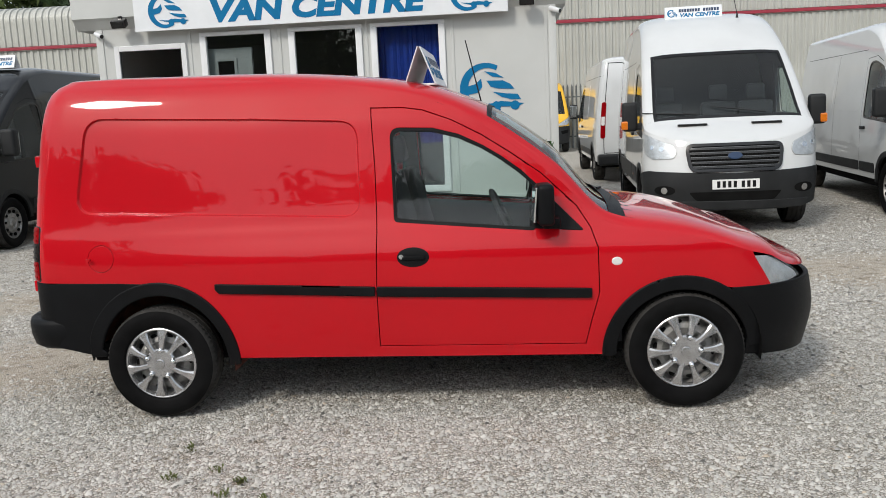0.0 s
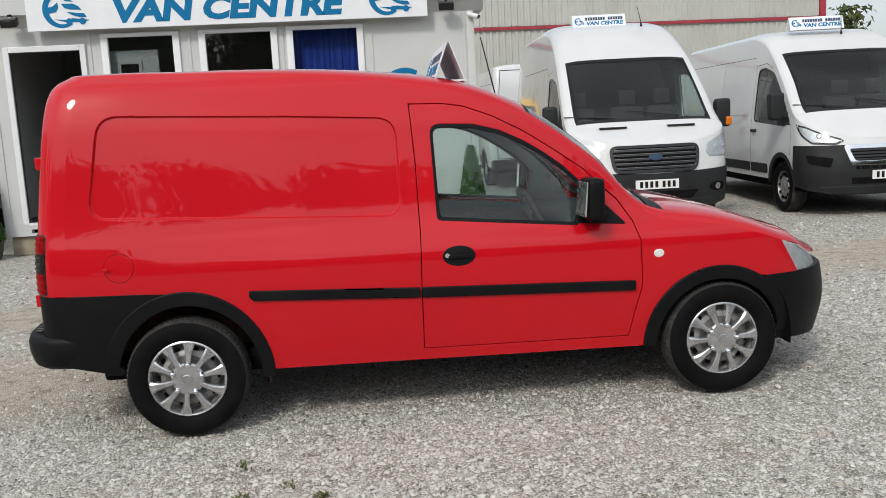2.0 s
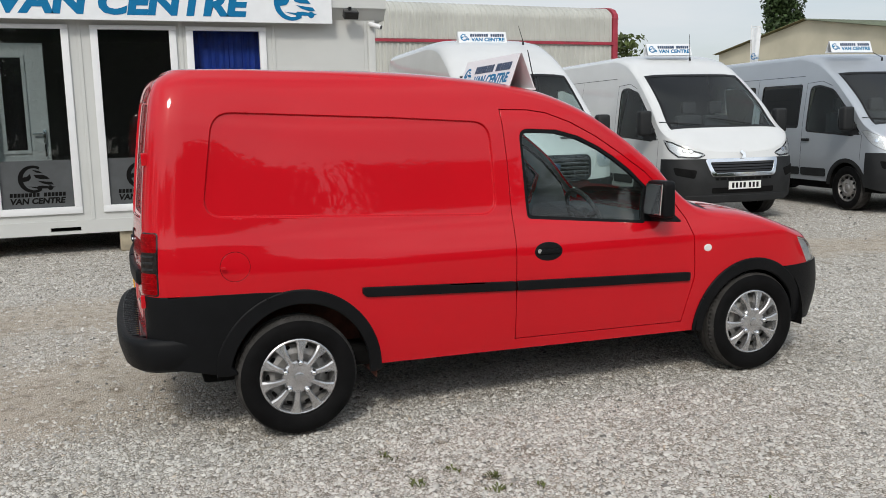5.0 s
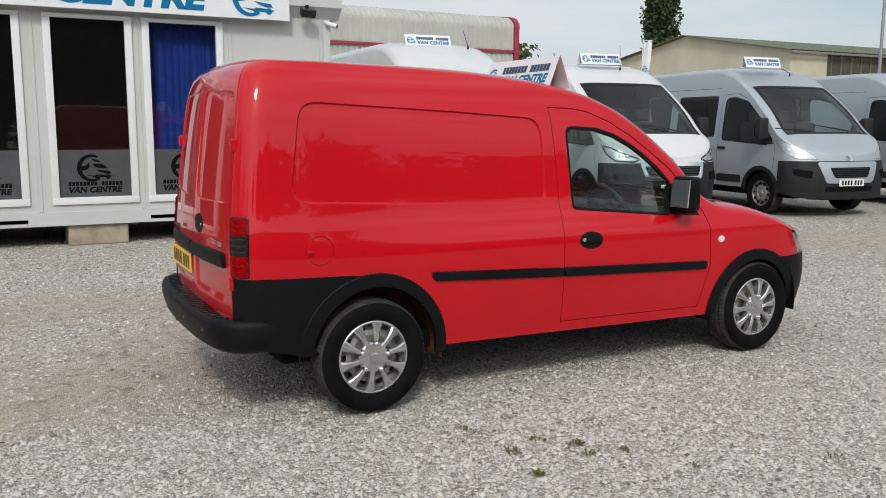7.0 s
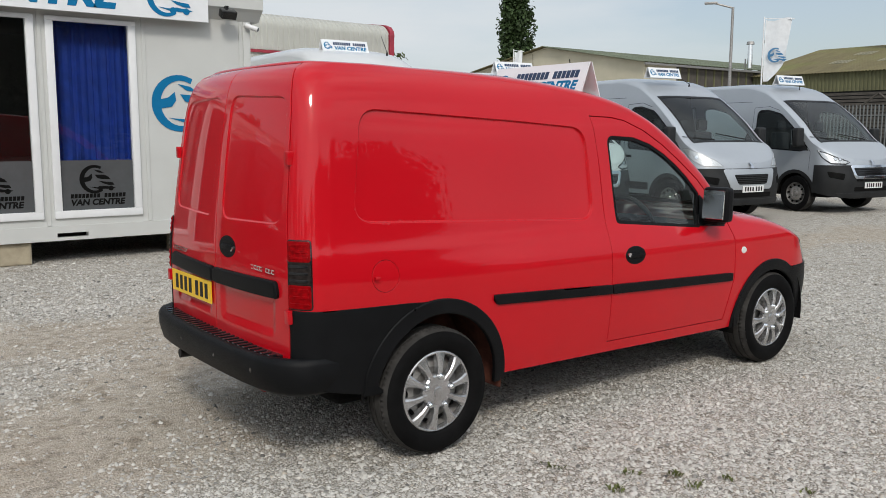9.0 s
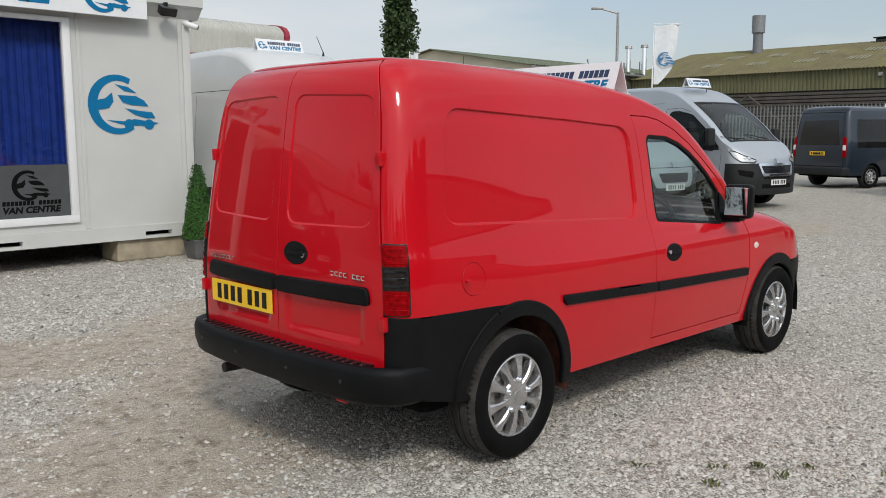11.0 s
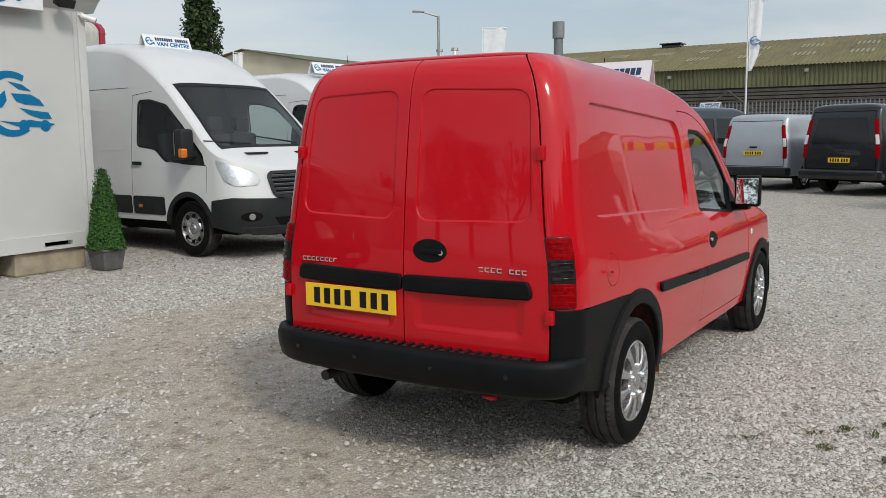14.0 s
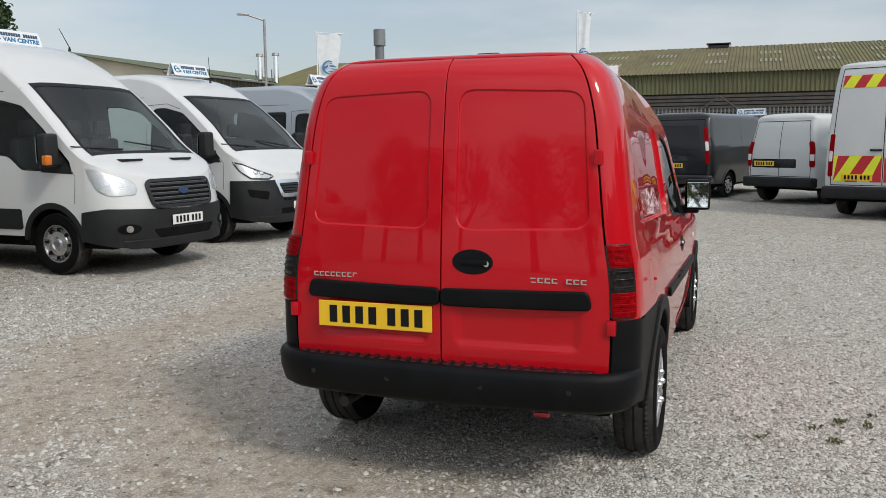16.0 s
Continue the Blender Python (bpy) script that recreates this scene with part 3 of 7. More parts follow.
def cover(x, y):
    """How thickly stones lie: thin on the worn tracks, thick between them."""
    t = np.sin(x * 0.55 + 1.3 * np.sin(y * 0.42 + 0.6)) * np.sin(y * 0.6 - 0.5 * np.sin(x * 0.5)) + 0.45 * np.sin(x * 1.7 + y * 1.1) * np.sin(y * 1.9 - x * 0.7)
    return np.clip(0.85 + 0.4 * t, 0.45, 1.0) * (1 - 0.88 * wear_at(x, y))


TRACKS = (((-6.0, 1.7), (-2.3, 2.62), (-0.8, 2.88), (1.0, 3.0), (9.0, 2.6), 0.70), ((-6.0, -0.7), (-3.7, -0.25), (-2.6, 0.35), (-2.0, 1.2), (-1.2, 1.9), 0.72))


def wear_at(x, y):
    """Where tyres have worn the stones down to earth."""
    x, y = np.asarray(x, float), np.asarray(y, float)
    out = np.zeros(x.shape)
    yy = y + 0.16 * np.sin(x * 2.3 + 1.1 * np.sin(y * 1.7)) + 0.07 * np.sin(x * 6.1 + y * 4.0)
    for tr in TRACKS:
        w = tr[-1]
        for (xa, ya), (xb, yb) in zip(tr[:-2], tr[1:-1]):
            dx, dy = xb - xa, yb - ya
            t = np.clip(((x - xa) * dx + (yy - ya) * dy) / (dx * dx + dy * dy), 0, 1)
            d = np.hypot(x - xa - t * dx, yy - ya - t * dy)
            out = np.maximum(out, 1 - np.clip((d - w * 0.35) / (w * 1.1), 0, 1))
    return out


def build_ground():
    xs = np.concatenate([[-600, -200, -80, -40, -20, -12], np.arange(-9, 9.01, 0.15), [12, 20, 40, 80, 200, 600]])
    ys = np.concatenate([[-600, -200, -80, -40, -20, -12], np.arange(-8, 9.01, 0.15), [12, 20, 40, 80, 200, 600]])
    X, Y = np.meshgrid(xs, ys, indexing="ij")
    near = (np.abs(X) < 9) & (np.abs(Y) < 8.5)
    Z = np.where(near, ground_height(X, Y) - 0.006, -0.006)
    V = np.stack([X, Y, Z], -1).reshape(-1, 3)
    n = len(ys)
    F = [(i * n + j, (i + 1) * n + j, (i + 1) * n + j + 1, i * n + j + 1) for i in range(len(xs) - 1) for j in range(n - 1)]
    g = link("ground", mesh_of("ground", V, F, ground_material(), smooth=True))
    at = g.data.attributes.new("wear", "FLOAT", "POINT")
    at.data.foreach_set("value", wear_at(V[:, 0], V[:, 1]).astype(np.float32))
    tagged(g, "pale grey limestone gravel yard with worn dirt tracks", "ground", kind="structure")
    # loose chippings: squashed random lumps
    rng = np.random.default_rng(7)
    tries = 700000
    x, y = rng.uniform(-8.5, 8.5, tries), rng.uniform(-4.9, 8.5, tries)
    far = np.hypot(x + 1.5, y + 2.0)
    keep = rng.random(tries) < cover(x, y) * np.clip(1.5 - far / 5.5, 0.10, 1.0)
    x, y, far = x[keep], y[keep], far[keep]
    k = len(x)
    size = np.exp(rng.normal(math.log(0.0083), 0.32, k)) * (1 + np.clip(far - 4, 0, 6) * 0.08)
    size = np.clip(size, 0.0042, 0.017)
    base = np.array([(1, 0, 0.1), (0.3, 0.95, 0), (-0.8, 0.6, 0.1), (-0.8, -0.6, 0), (0.3, -0.95, 0.1), (0.30, 0.15, 0.62), (-0.40, -0.2, 0.55)])
    fc = np.array([(0, 1, 5), (1, 2, 5), (2, 6, 5), (2, 3, 6), (3, 4, 6), (4, 5, 6), (4, 0, 5)])
    nv = len(base)
    P = np.repeat(base[None], k, 0) + rng.normal(0, 1, (k, nv, 3)) * (0.17, 0.17, 0.26)
    a = rng.uniform(0, 6.283, k)
    ca, sa = np.cos(a)[:, None], np.sin(a)[:, None]
    P = np.stack([(P[:, :, 0] * ca - P[:, :, 1] * sa), (P[:, :, 0] * sa + P[:, :, 1] * ca), P[:, :, 2]], -1)
    P *= (size[:, None] * rng.uniform(0.7, 1.3, (k, 3)))[:, None, :]
    P[:, :, 0] += x[:, None]
    P[:, :, 1] += y[:, None]
    P[:, :, 2] += (ground_height(x, y) - 0.007)[:, None]
    me = bpy.data.meshes.new("loose_gravel")
    me.vertices.add(k * nv)
    me.vertices.foreach_set("co", P.reshape(-1).astype(np.float32))
    F = (fc[None] + (np.arange(k) * nv)[:, None, None]).reshape(-1, 3)
    me.loops.add(len(F) * 3)
    me.loops.foreach_set("vertex_index", F.reshape(-1).astype(np.int32))
    me.polygons.add(len(F))
    me.polygons.foreach_set("loop_start", np.arange(0, len(F) * 3, 3, dtype=np.int32))
    me.update(calc_edges=True)
    me.materials.append(stone_material())
    st = link("loose_gravel", me)
    tagged(st, "loose pale grey limestone chippings lying on the yard", "gravel", kind="stuff")
    # weeds
    green = basic("weed_leaf", (0.10, 0.115, 0.03), 0.7, 0, 0.3, 30.0)
    rng = np.random.default_rng(3)
    V, F = [], []
    for cx, cy, n in ((-1.05, -1.26, 26), (-0.83, -1.52, 24), (-0.68, -1.65, 40), (-1.02, -1.60, 30), (-0.72, -1.78, 30), (-0.55, -1.82, 18), (-1.06, -1.86, 44), (0.25, -2.3, 14), (-0.4, -2.1, 14)):
        for _ in range(n * 2 // 3):
            px, py = cx + rng.normal(0, 0.017), cy + rng.normal(0, 0.014)
            an, ln = rng.uniform(0, 6.28), rng.uniform(0.012, 0.030)
            d = np.array((math.cos(an), math.sin(an)))
            w = np.array((-d[1], d[0])) * 0.0055
            mx_, my_ = px + d[0] * ln * 0.35, py + d[1] * ln * 0.35
            s = len(V)
            V += [(px, py, 0.0), (mx_ - w[0], my_ - w[1], ln * 0.55 + 0.004), (px + d[0] * ln * 0.8, py + d[1] * ln * 0.8, ln * 0.75 + 0.005), (mx_ + w[0], my_ + w[1], ln * 0.55 + 0.004)]
            F.append((s, s + 1, s + 2, s + 3))
    wd = link("weeds", mesh_of("weeds", V, F, green))
    tagged(wd, "small green weeds growing through the gravel", "weeds", kind="stuff")


build_ground()

# ---------------------------------------------------------------- portable office
CABIN = basic("pale_grey_steel_panel", (0.52, 0.53, 0.515), 0.45, 0, 0.05, 1.2, 0.05, 30.0)
UPVC = basic("white_window_frame", (0.70, 0.71, 0.72), 0.35, 0, 0.03)
CONCRETE = basic("stained_concrete", (0.31, 0.27, 0.195), 0.9, 0, 0.3, 5.0, 0.6, 60.0)
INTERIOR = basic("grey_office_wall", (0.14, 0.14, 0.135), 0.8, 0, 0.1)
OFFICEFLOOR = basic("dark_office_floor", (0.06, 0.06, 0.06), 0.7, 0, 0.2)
WINGLASS = thin_glass("office_window_glass", (0.62, 0.66, 0.66), haze=0.004, face=0.055)
FROST = basic("smoked_window_film", (0.076, 0.082, 0.086), 0.18, 0, 0.08)
BLIND = basic("royal_blue_blind", (0.025, 0.09, 0.62), 0.7, 0, 0.25, 9.0)
FILMINK = basic("black_film_lettering", (0.003, 0.003, 0.003), 0.5, 0, 0.1, 6.0, 0, 1, 0, 0.1)


def build_cabin():
    cab = thing("portable_office", pose(0, 0, 0), "pale grey portable office cabin with white framed windows on concrete blocks", "cabin")
    x0, x1, yf, yb, z0, z1 = -5.04, 1.12, 6.5, 9.3, 0.25, 2.86
    wins = [(-3.615, -2.645), (-2.405, -1.415), (-1.30, -0.315)]
    wz = (0.50, 2.75)
    dr = (-4.74, -3.88, 0.42, 2.56)
    # front wall with its openings
    cuts = sorted([(a, b, *wz) for a, b in wins] + [dr])
    cx = x0
    for a, b, lo, hi in cuts:
        part("wall_panel", bm_box((cx, yf, z0 + 0.16), (a, yf + 0.06, z1)), CABIN, cab)
        part("wall_panel", bm_box((a, yf, z0 + 0.16), (b, yf + 0.06, lo)), CABIN, cab)
        part("wall_panel", bm_box((a, yf, hi), (b, yf + 0.06, z1)), CABIN, cab)
        cx = b
    part("wall_panel", bm_box((cx, yf, z0 + 0.16), (x1, yf + 0.06, z1)), CABIN, cab)
    part("end_wall", bm_box((x1 - 0.06, yf + 0.06, z0 + 0.16), (x1, yb, z1)), CABIN, cab)
    part("end_wall", bm_box((x0, yf + 0.06, z0 + 0.16), (x0 + 0.06, yb, z1)), CABIN, cab)
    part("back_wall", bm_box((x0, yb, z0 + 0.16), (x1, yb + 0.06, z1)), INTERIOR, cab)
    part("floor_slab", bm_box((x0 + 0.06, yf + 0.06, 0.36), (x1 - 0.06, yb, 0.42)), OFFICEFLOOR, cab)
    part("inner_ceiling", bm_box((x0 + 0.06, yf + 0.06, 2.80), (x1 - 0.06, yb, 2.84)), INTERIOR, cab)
    # panel joints stand as narrow cover strips
    for x in (-3.76, -2.53, -1.36, -0.22, 1.0):
        part("panel_joint", bm_box((x - 0.022, yf - 0.010, z0 + 0.17), (x + 0.022, yf, z1 - 0.02), 0.003, seg=1), CABIN, cab)
    for x in (x0 + 0.035, x1 - 0.035):
        part("corner_post", bm_box((x - 0.05, yf - 0.016, z0), (x + 0.05, yf + 0.10, z1), 0.012), CABIN, cab, smooth=True)
    # base rail with fork pockets
    bm = bmesh.new()
    cx = x0
    for c in (-4.55, -2.85, -1.12, 0.62):
        bm_box((cx, yf - 0.03, z0), (c - 0.17, yf + 0.06, z0 + 0.165), 0, None, bm)
        bm_box((c - 0.17, yf - 0.03, z0), (c + 0.17, yf + 0.06, z0 + 0.035), 0, None, bm)
        bm_box((c - 0.17, yf - 0.03, z0 + 0.085), (c + 0.17, yf + 0.06, z0 + 0.165), 0, None, bm)
        cx = c + 0.17
    bm_box((cx, yf - 0.03, z0), (x1, yf + 0.06, z0 + 0.165), 0, None, bm)
    part("base_rail", bm, CABIN, cab)
    part("base_rail", bm_box((x1 - 0.06, yf + 0.06, z0), (x1, yb, z0 + 0.165)), CABIN, cab)
    part("chassis", bm_box((x0 + 0.1, yf + 0.12, 0.24), (x1 - 0.1, yb - 0.1, 0.36)), UNDER_GAP, cab)
    # eaves: upright fascia over a sloping soffit, gutter lip on top
    prof = [(6.36, 3.40), (6.36, 3.0), (6.40, 2.97), (yf - 0.002, 2.86), (yb + 0.06, 2.86), (yb + 0.06, 3.40)]
    part("roof", bm_prism(prof, x0 - 0.26, x1 + 0.14, "x"), CABIN, cab)
    # windows
    for i, (a, b) in enumerate(wins):
        w = new("window")
        w.parent = cab
        f = 0.085
        for lo, hi in (((a, wz[0]), (b, wz[0] + f)), ((a, wz[1] - f * 0.6), (b, wz[1])), ((a, wz[0] + f), (a + f, wz[1] - f * 0.6)), ((b - f, wz[0] + f), (b, wz[1] - f * 0.6))):
            part("frame", bm_box((lo[0], yf - 0.03, lo[1]), (hi[0], yf + 0.05, hi[1]), 0.006), UPVC, w, smooth=True)
        part("pane", bm_box((a + f - 0.01, yf + 0.015, wz[0] + f - 0.01), (b - f + 0.01, yf + 0.021, wz[1] - f * 0.6 + 0.01)), WINGLASS, w).visible_shadow = False
        film = part("window_film", bm_box((a + f, yf + 0.009, wz[0] + f), (b - f, yf + 0.013, 1.155)), FROST, w, "smoked privacy film")
        c = (a + b) / 2
        m = basis((c, yf + 0.0085, 0), (1, 0, 0), (0, 0, 1))
        strokes(emblem(0.33), FILMINK, film, m @ pose(-0.04, 0.935, 0), "film_emblem", 0.001, "black round emblem")
        bars = [[(-0.31 + k * 0.0415, 0.722), (-0.31 + k * 0.0415 + 0.033, 0.722), (-0.305 + k * 0.0415 + 0.033, 0.770), (-0.305 + k * 0.0415, 0.770)] for k in range(15) if k != 8]
        strokes(bars, FILMINK, film, m, "lettering_bar", 0.001, "black lettering bars")
        text_mesh("VAN CENTRE", 0.075, FILMINK, film, m @ pose(0, 0.672, 0), "film_lettering", 0.18, 0.045, 0.001, 0.61)
        if i == 2:
            bm = bmesh.new()
            n = 60
            rows = [[bm.verts.new((a + 0.04 + (b - a - 0.08) * k / n, yf + 0.16 + 0.009 * math.sin(k * 1.15 + 0.8 * math.sin(k * 0.21)) + 0.006 * math.sin(k * 2.9), z)) for z in (0.5, 2.78)] for k in range(n + 1)]
            for r0, r1 in zip(rows, rows[1:]):
                bm.faces.new((r0[0], r1[0], r1[1], r0[1]))
            part("curtain", bm, BLIND, w, "royal blue curtain", smooth=60)
    # doorway and its open door
    for lo, hi in (((dr[0] - 0.07, dr[2] - 0.02), (dr[0], dr[3] + 0.07)), ((dr[1], dr[2] - 0.02), (dr[1] + 0.07, dr[3] + 0.07)), ((dr[0], dr[3]), (dr[1], dr[3] + 0.07)), ((dr[0], dr[2] - 0.04), (dr[1], dr[2]))):
        part("door_frame", bm_box((lo[0], yf - 0.035, lo[1]), (hi[0], yf + 0.06, hi[1]), 0.006), UPVC, cab)
    leaf = part("open_door", bm_box((-3.74, 6.60, 0.43), (-2.95, 6.645, 2.54), 0.004), UPVC, cab, "white glazed door standing open behind the window")
    part("door_pane", bm_box((-3.42, 6.588, 1.28), (-3.20, 6.598, 2.37)), GLOSSBLACK, leaf)
    for lo, hi in (((-3.46, 1.24), (-3.16, 1.28)), ((-3.46, 2.37), (-3.16, 2.41)), ((-3.46, 1.28), (-3.42, 2.37)), ((-3.20, 1.28), (-3.16, 2.37))):
        part("door_bead", bm_box((lo[0], 6.582, lo[1]), (hi[0], 6.60, hi[1]), 0.004), UPVC, leaf)
    handle = part("door_handle", bm_box((-3.13, 6.555, 1.462), (-2.99, 6.572, 1.482), 0.006), CHROME, leaf, "chrome lever handle", smooth=True)
    part("handle_plate", bm_box((-3.02, 6.570, 1.36), (-2.985, 6.60, 1.52), 0.008), CHROME, handle, smooth=True)
    part("key_bunch", bm_box((-3.012, 6.575, 1.20), (-2.992, 6.585, 1.35), 0.004), INK, handle)
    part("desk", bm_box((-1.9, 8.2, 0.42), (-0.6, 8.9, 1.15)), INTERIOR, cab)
    # wall emblem
    strokes(emblem(0.68), BLUEINK, cab, basis((0.19, yf - 0.004, 1.825), (1, 0, 0), (0, 0, 1)), "wall_emblem", 0.003, "blue round wall emblem")
    # sign board
    sg = thing("fascia_sign", pose(-1.95, 6.33, 3.03), "white fascia sign board with bold blue lettering", "sign")
    part("board", bm_box((-2.47, -0.012, -0.24), (2.47, 0.022, 0.26), 0.004), SIGNWHITE, sg)
    m = basis((0, -0.013, 0), (1, 0, 0), (0, 0, 1))
    text_mesh("VAN CENTRE", 0.30, BLUEINK, sg, m @ pose(0.0, -0.03, 0), "lettering", 0.16, 0.05, 0.004, 2.85)
    strokes(emblem(0.44), BLUEINK, sg, m @ pose(-2.05, 0.01, 0), "emblem", 0.004, "blue round emblem")
    strokes(emblem(0.44), BLUEINK, sg, m @ pose(1.95, 0.01, 0), "emblem", 0.004, "blue round emblem")
    # floodlights and cameras under the eaves
    for x in (-4.62, 0.76):
        fl = thing("floodlight", pose(x, 6.33, 2.93), "black floodlight fixed under the cabin eaves", "lamp", "cabin floodlights")
        part("housing", bm_box((-0.095, -0.10, -0.05), (0.095, 0.02, 0.05), 0.012, pose(0, 0, 0, 28, 0, 0)), GLOSSBLACK, fl, smooth=True)
        part("lens", bm_box((-0.075, -0.105, -0.035), (0.075, -0.10, 0.035), 0.002, pose(0, 0, 0, 28, 0, 0)), GLOSSBLACK, fl)
        part("bracket", bm_box((-0.02, -0.02, 0.02), (0.02, 0.05, 0.08), 0.004), GLOSSBLACK, fl)
    for x in (-5.0, 1.09):
        cc = thing("security_camera", pose(x, 6.47, 2.79), "small white security camera on the cabin corner", "camera", "cabin cameras")
        part("barrel", bm_tube((0.09, -0.11, -0.03), (-0.03, -0.02, 0.02), 0.032, n=16), UPVC, cc, smooth=True)
        part("lens", bm_tube((0.094, -0.114, -0.032), (0.085, -0.105, -0.028), 0.026, n=16), GLOSSBLACK, cc)
        part("mount", bm_tube((-0.03, 0.03, 0.03), (-0.02, -0.03, 0.02), 0.02, n=12), UPVC, cc)
    # blocks, step
    for a, b in ((-5.0, -4.35), (-2.25, -1.55), (0.12, 0.98)):
        bm = bm_box((-(b - a) / 2, -0.22, 0), ((b - a) / 2, 0.22, 0.25), 0.02)
        for v in bm.verts:
            v.co += Vector((noise.noise(v.co * 5), noise.noise(v.co * 5 + Vector((9, 0, 0))), 0)) * 0.02
        ob = part("concrete_block", bm, CONCRETE, None)
        ob.location = ((a + b) / 2, 6.74, -0.005)
        tagged(ob, "weathered concrete block carrying the cabin", "block", "cabin blocks")
    st = thing("folding_step", pose(-4.22, 6.16, 0), "small grey metal folding step before the cabin door", "step")
    for y in (-0.14, 0.14):
        for x in (-0.14, 0.14):
            part("leg", bm_tube((x * 1.25, y * 1.2, 0), (x * 0.8, y * 0.85, 0.34), 0.012, n=8), STEEL, st)
    part("tread", bm_box((-0.16, -0.14, 0.33), (0.16, 0.14, 0.36), 0.006), STEEL, st)
    part("lower_tread", bm_box((-0.15, -0.20, 0.15), (0.15, -0.12, 0.17), 0.004), STEEL, st)


build_cabin()


# ---------------------------------------------------------------- plants
def leaf_material(name, col, vary=0.45):
    m, nt, b = nodemat(name)
    g = nt.nodes.new("ShaderNodeNewGeometry")
    nt.links.new(ramp(nt, g.outputs["Random Per Island"], [(0.0, tint(col, 1 - vary)), (1.0, tint(col, 1 + vary))]), b.inputs["Base Color"])
    b.inputs["Roughness"].default_value = 0.6
    b.inputs["Specular IOR Level"].default_value = 0.25
    return m


def leaves(pts, nrm, size, rng, name, mat, parent, aspect=1.7, label=""):
    """Many small folded leaves at points, facing roughly along nrm."""
    k = len(pts)
    d = nrm + rng.normal(0, 0.55, (k, 3))
    d /= np.linalg.norm(d, axis=1, keepdims=True)
    t = np.cross(d, rng.normal(0, 1, (k, 3)))
    t /= np.linalg.norm(t, axis=1, keepdims=True)
    b = np.cross(d, t)
    s = size * rng.uniform(0.6, 1.35, (k, 1))
    q = np.stack([pts - t * s * aspect, pts + b * s * 0.8 + d * s * 0.25, pts + t * s * aspect, pts - b * s * 0.8 + d * s * 0.25], 1)
    me = bpy.data.meshes.new(name)
    me.from_pydata(q.reshape(-1, 3).tolist(), [], np.arange(k * 4).reshape(-1, 4).tolist())
    me.materials.append(mat)
    return link(name, me, parent, label)


BOX = leaf_material("box_leaf", (0.035, 0.10, 0.018))
POT = basic("lead_grey_planter", (0.09, 0.09, 0.09), 0.6, 0, 0.25, 12.0)
BARK = basic("rough_bark", (0.10, 0.08, 0.06), 0.9, 0, 0.35, 6.0, 0.8, 25.0)


def topiary(x, y, seed):
    t = thing("topiary_planter", pose(x, y, 0), "clipped green cone topiary in a square grey planter", "plant", "topiary by the cabin")
    bm = bmesh.new()
    bmesh.ops.create_cube(bm, size=1)
    for v in bm.verts:
        k = 0.115 if v.co.z < 0 else 0.15
        v.co = Vector((math.copysign(k, v.co.x), math.copysign(k, v.co.y), 0.0 if v.co.z < 0 else 0.235))
    bmesh.ops.bevel(bm, geom=bm.edges[:], offset=0.008, segments=1, affect="EDGES")
    pot = part("planter", bm, POT, t)
    part("planter_rim", bm_box((-0.158, -0.158, 0.215), (0.158, 0.158, 0.24), 0.005), POT, pot)
    part("inner_cone", bm_tube((0, 0, 0.22), (0, 0, 1.12), 0.165, 0.035, 16), basic("dark_twigs", (0.012, 0.02, 0.008), 0.9), t)
    rng = np.random.default_rng(seed)
    n = 5200
    h = 1 - np.sqrt(rng.random(n))
    h = h * 0.98
    a = rng.uniform(0, 6.283, n)
    r = 0.195 * (1 - h) + 0.045 * h + rng.normal(0, 0.010, n)
    r *= np.where(h > 0.94, np.sqrt(np.clip((1 - h) / 0.06, 0, 1)), 1)
    P = np.stack([r * np.cos(a), r * np.sin(a), 0.24 + 0.93 * h], 1)
    N = np.stack([np.cos(a), np.sin(a), np.full(n, 0.3)], 1)
    leaves(P, N, 0.011, rng, "foliage", BOX, t, 1.3)
    return t


topiary(0.975, 6.14, 1)
topiary(-5.2, 6.28, 2)


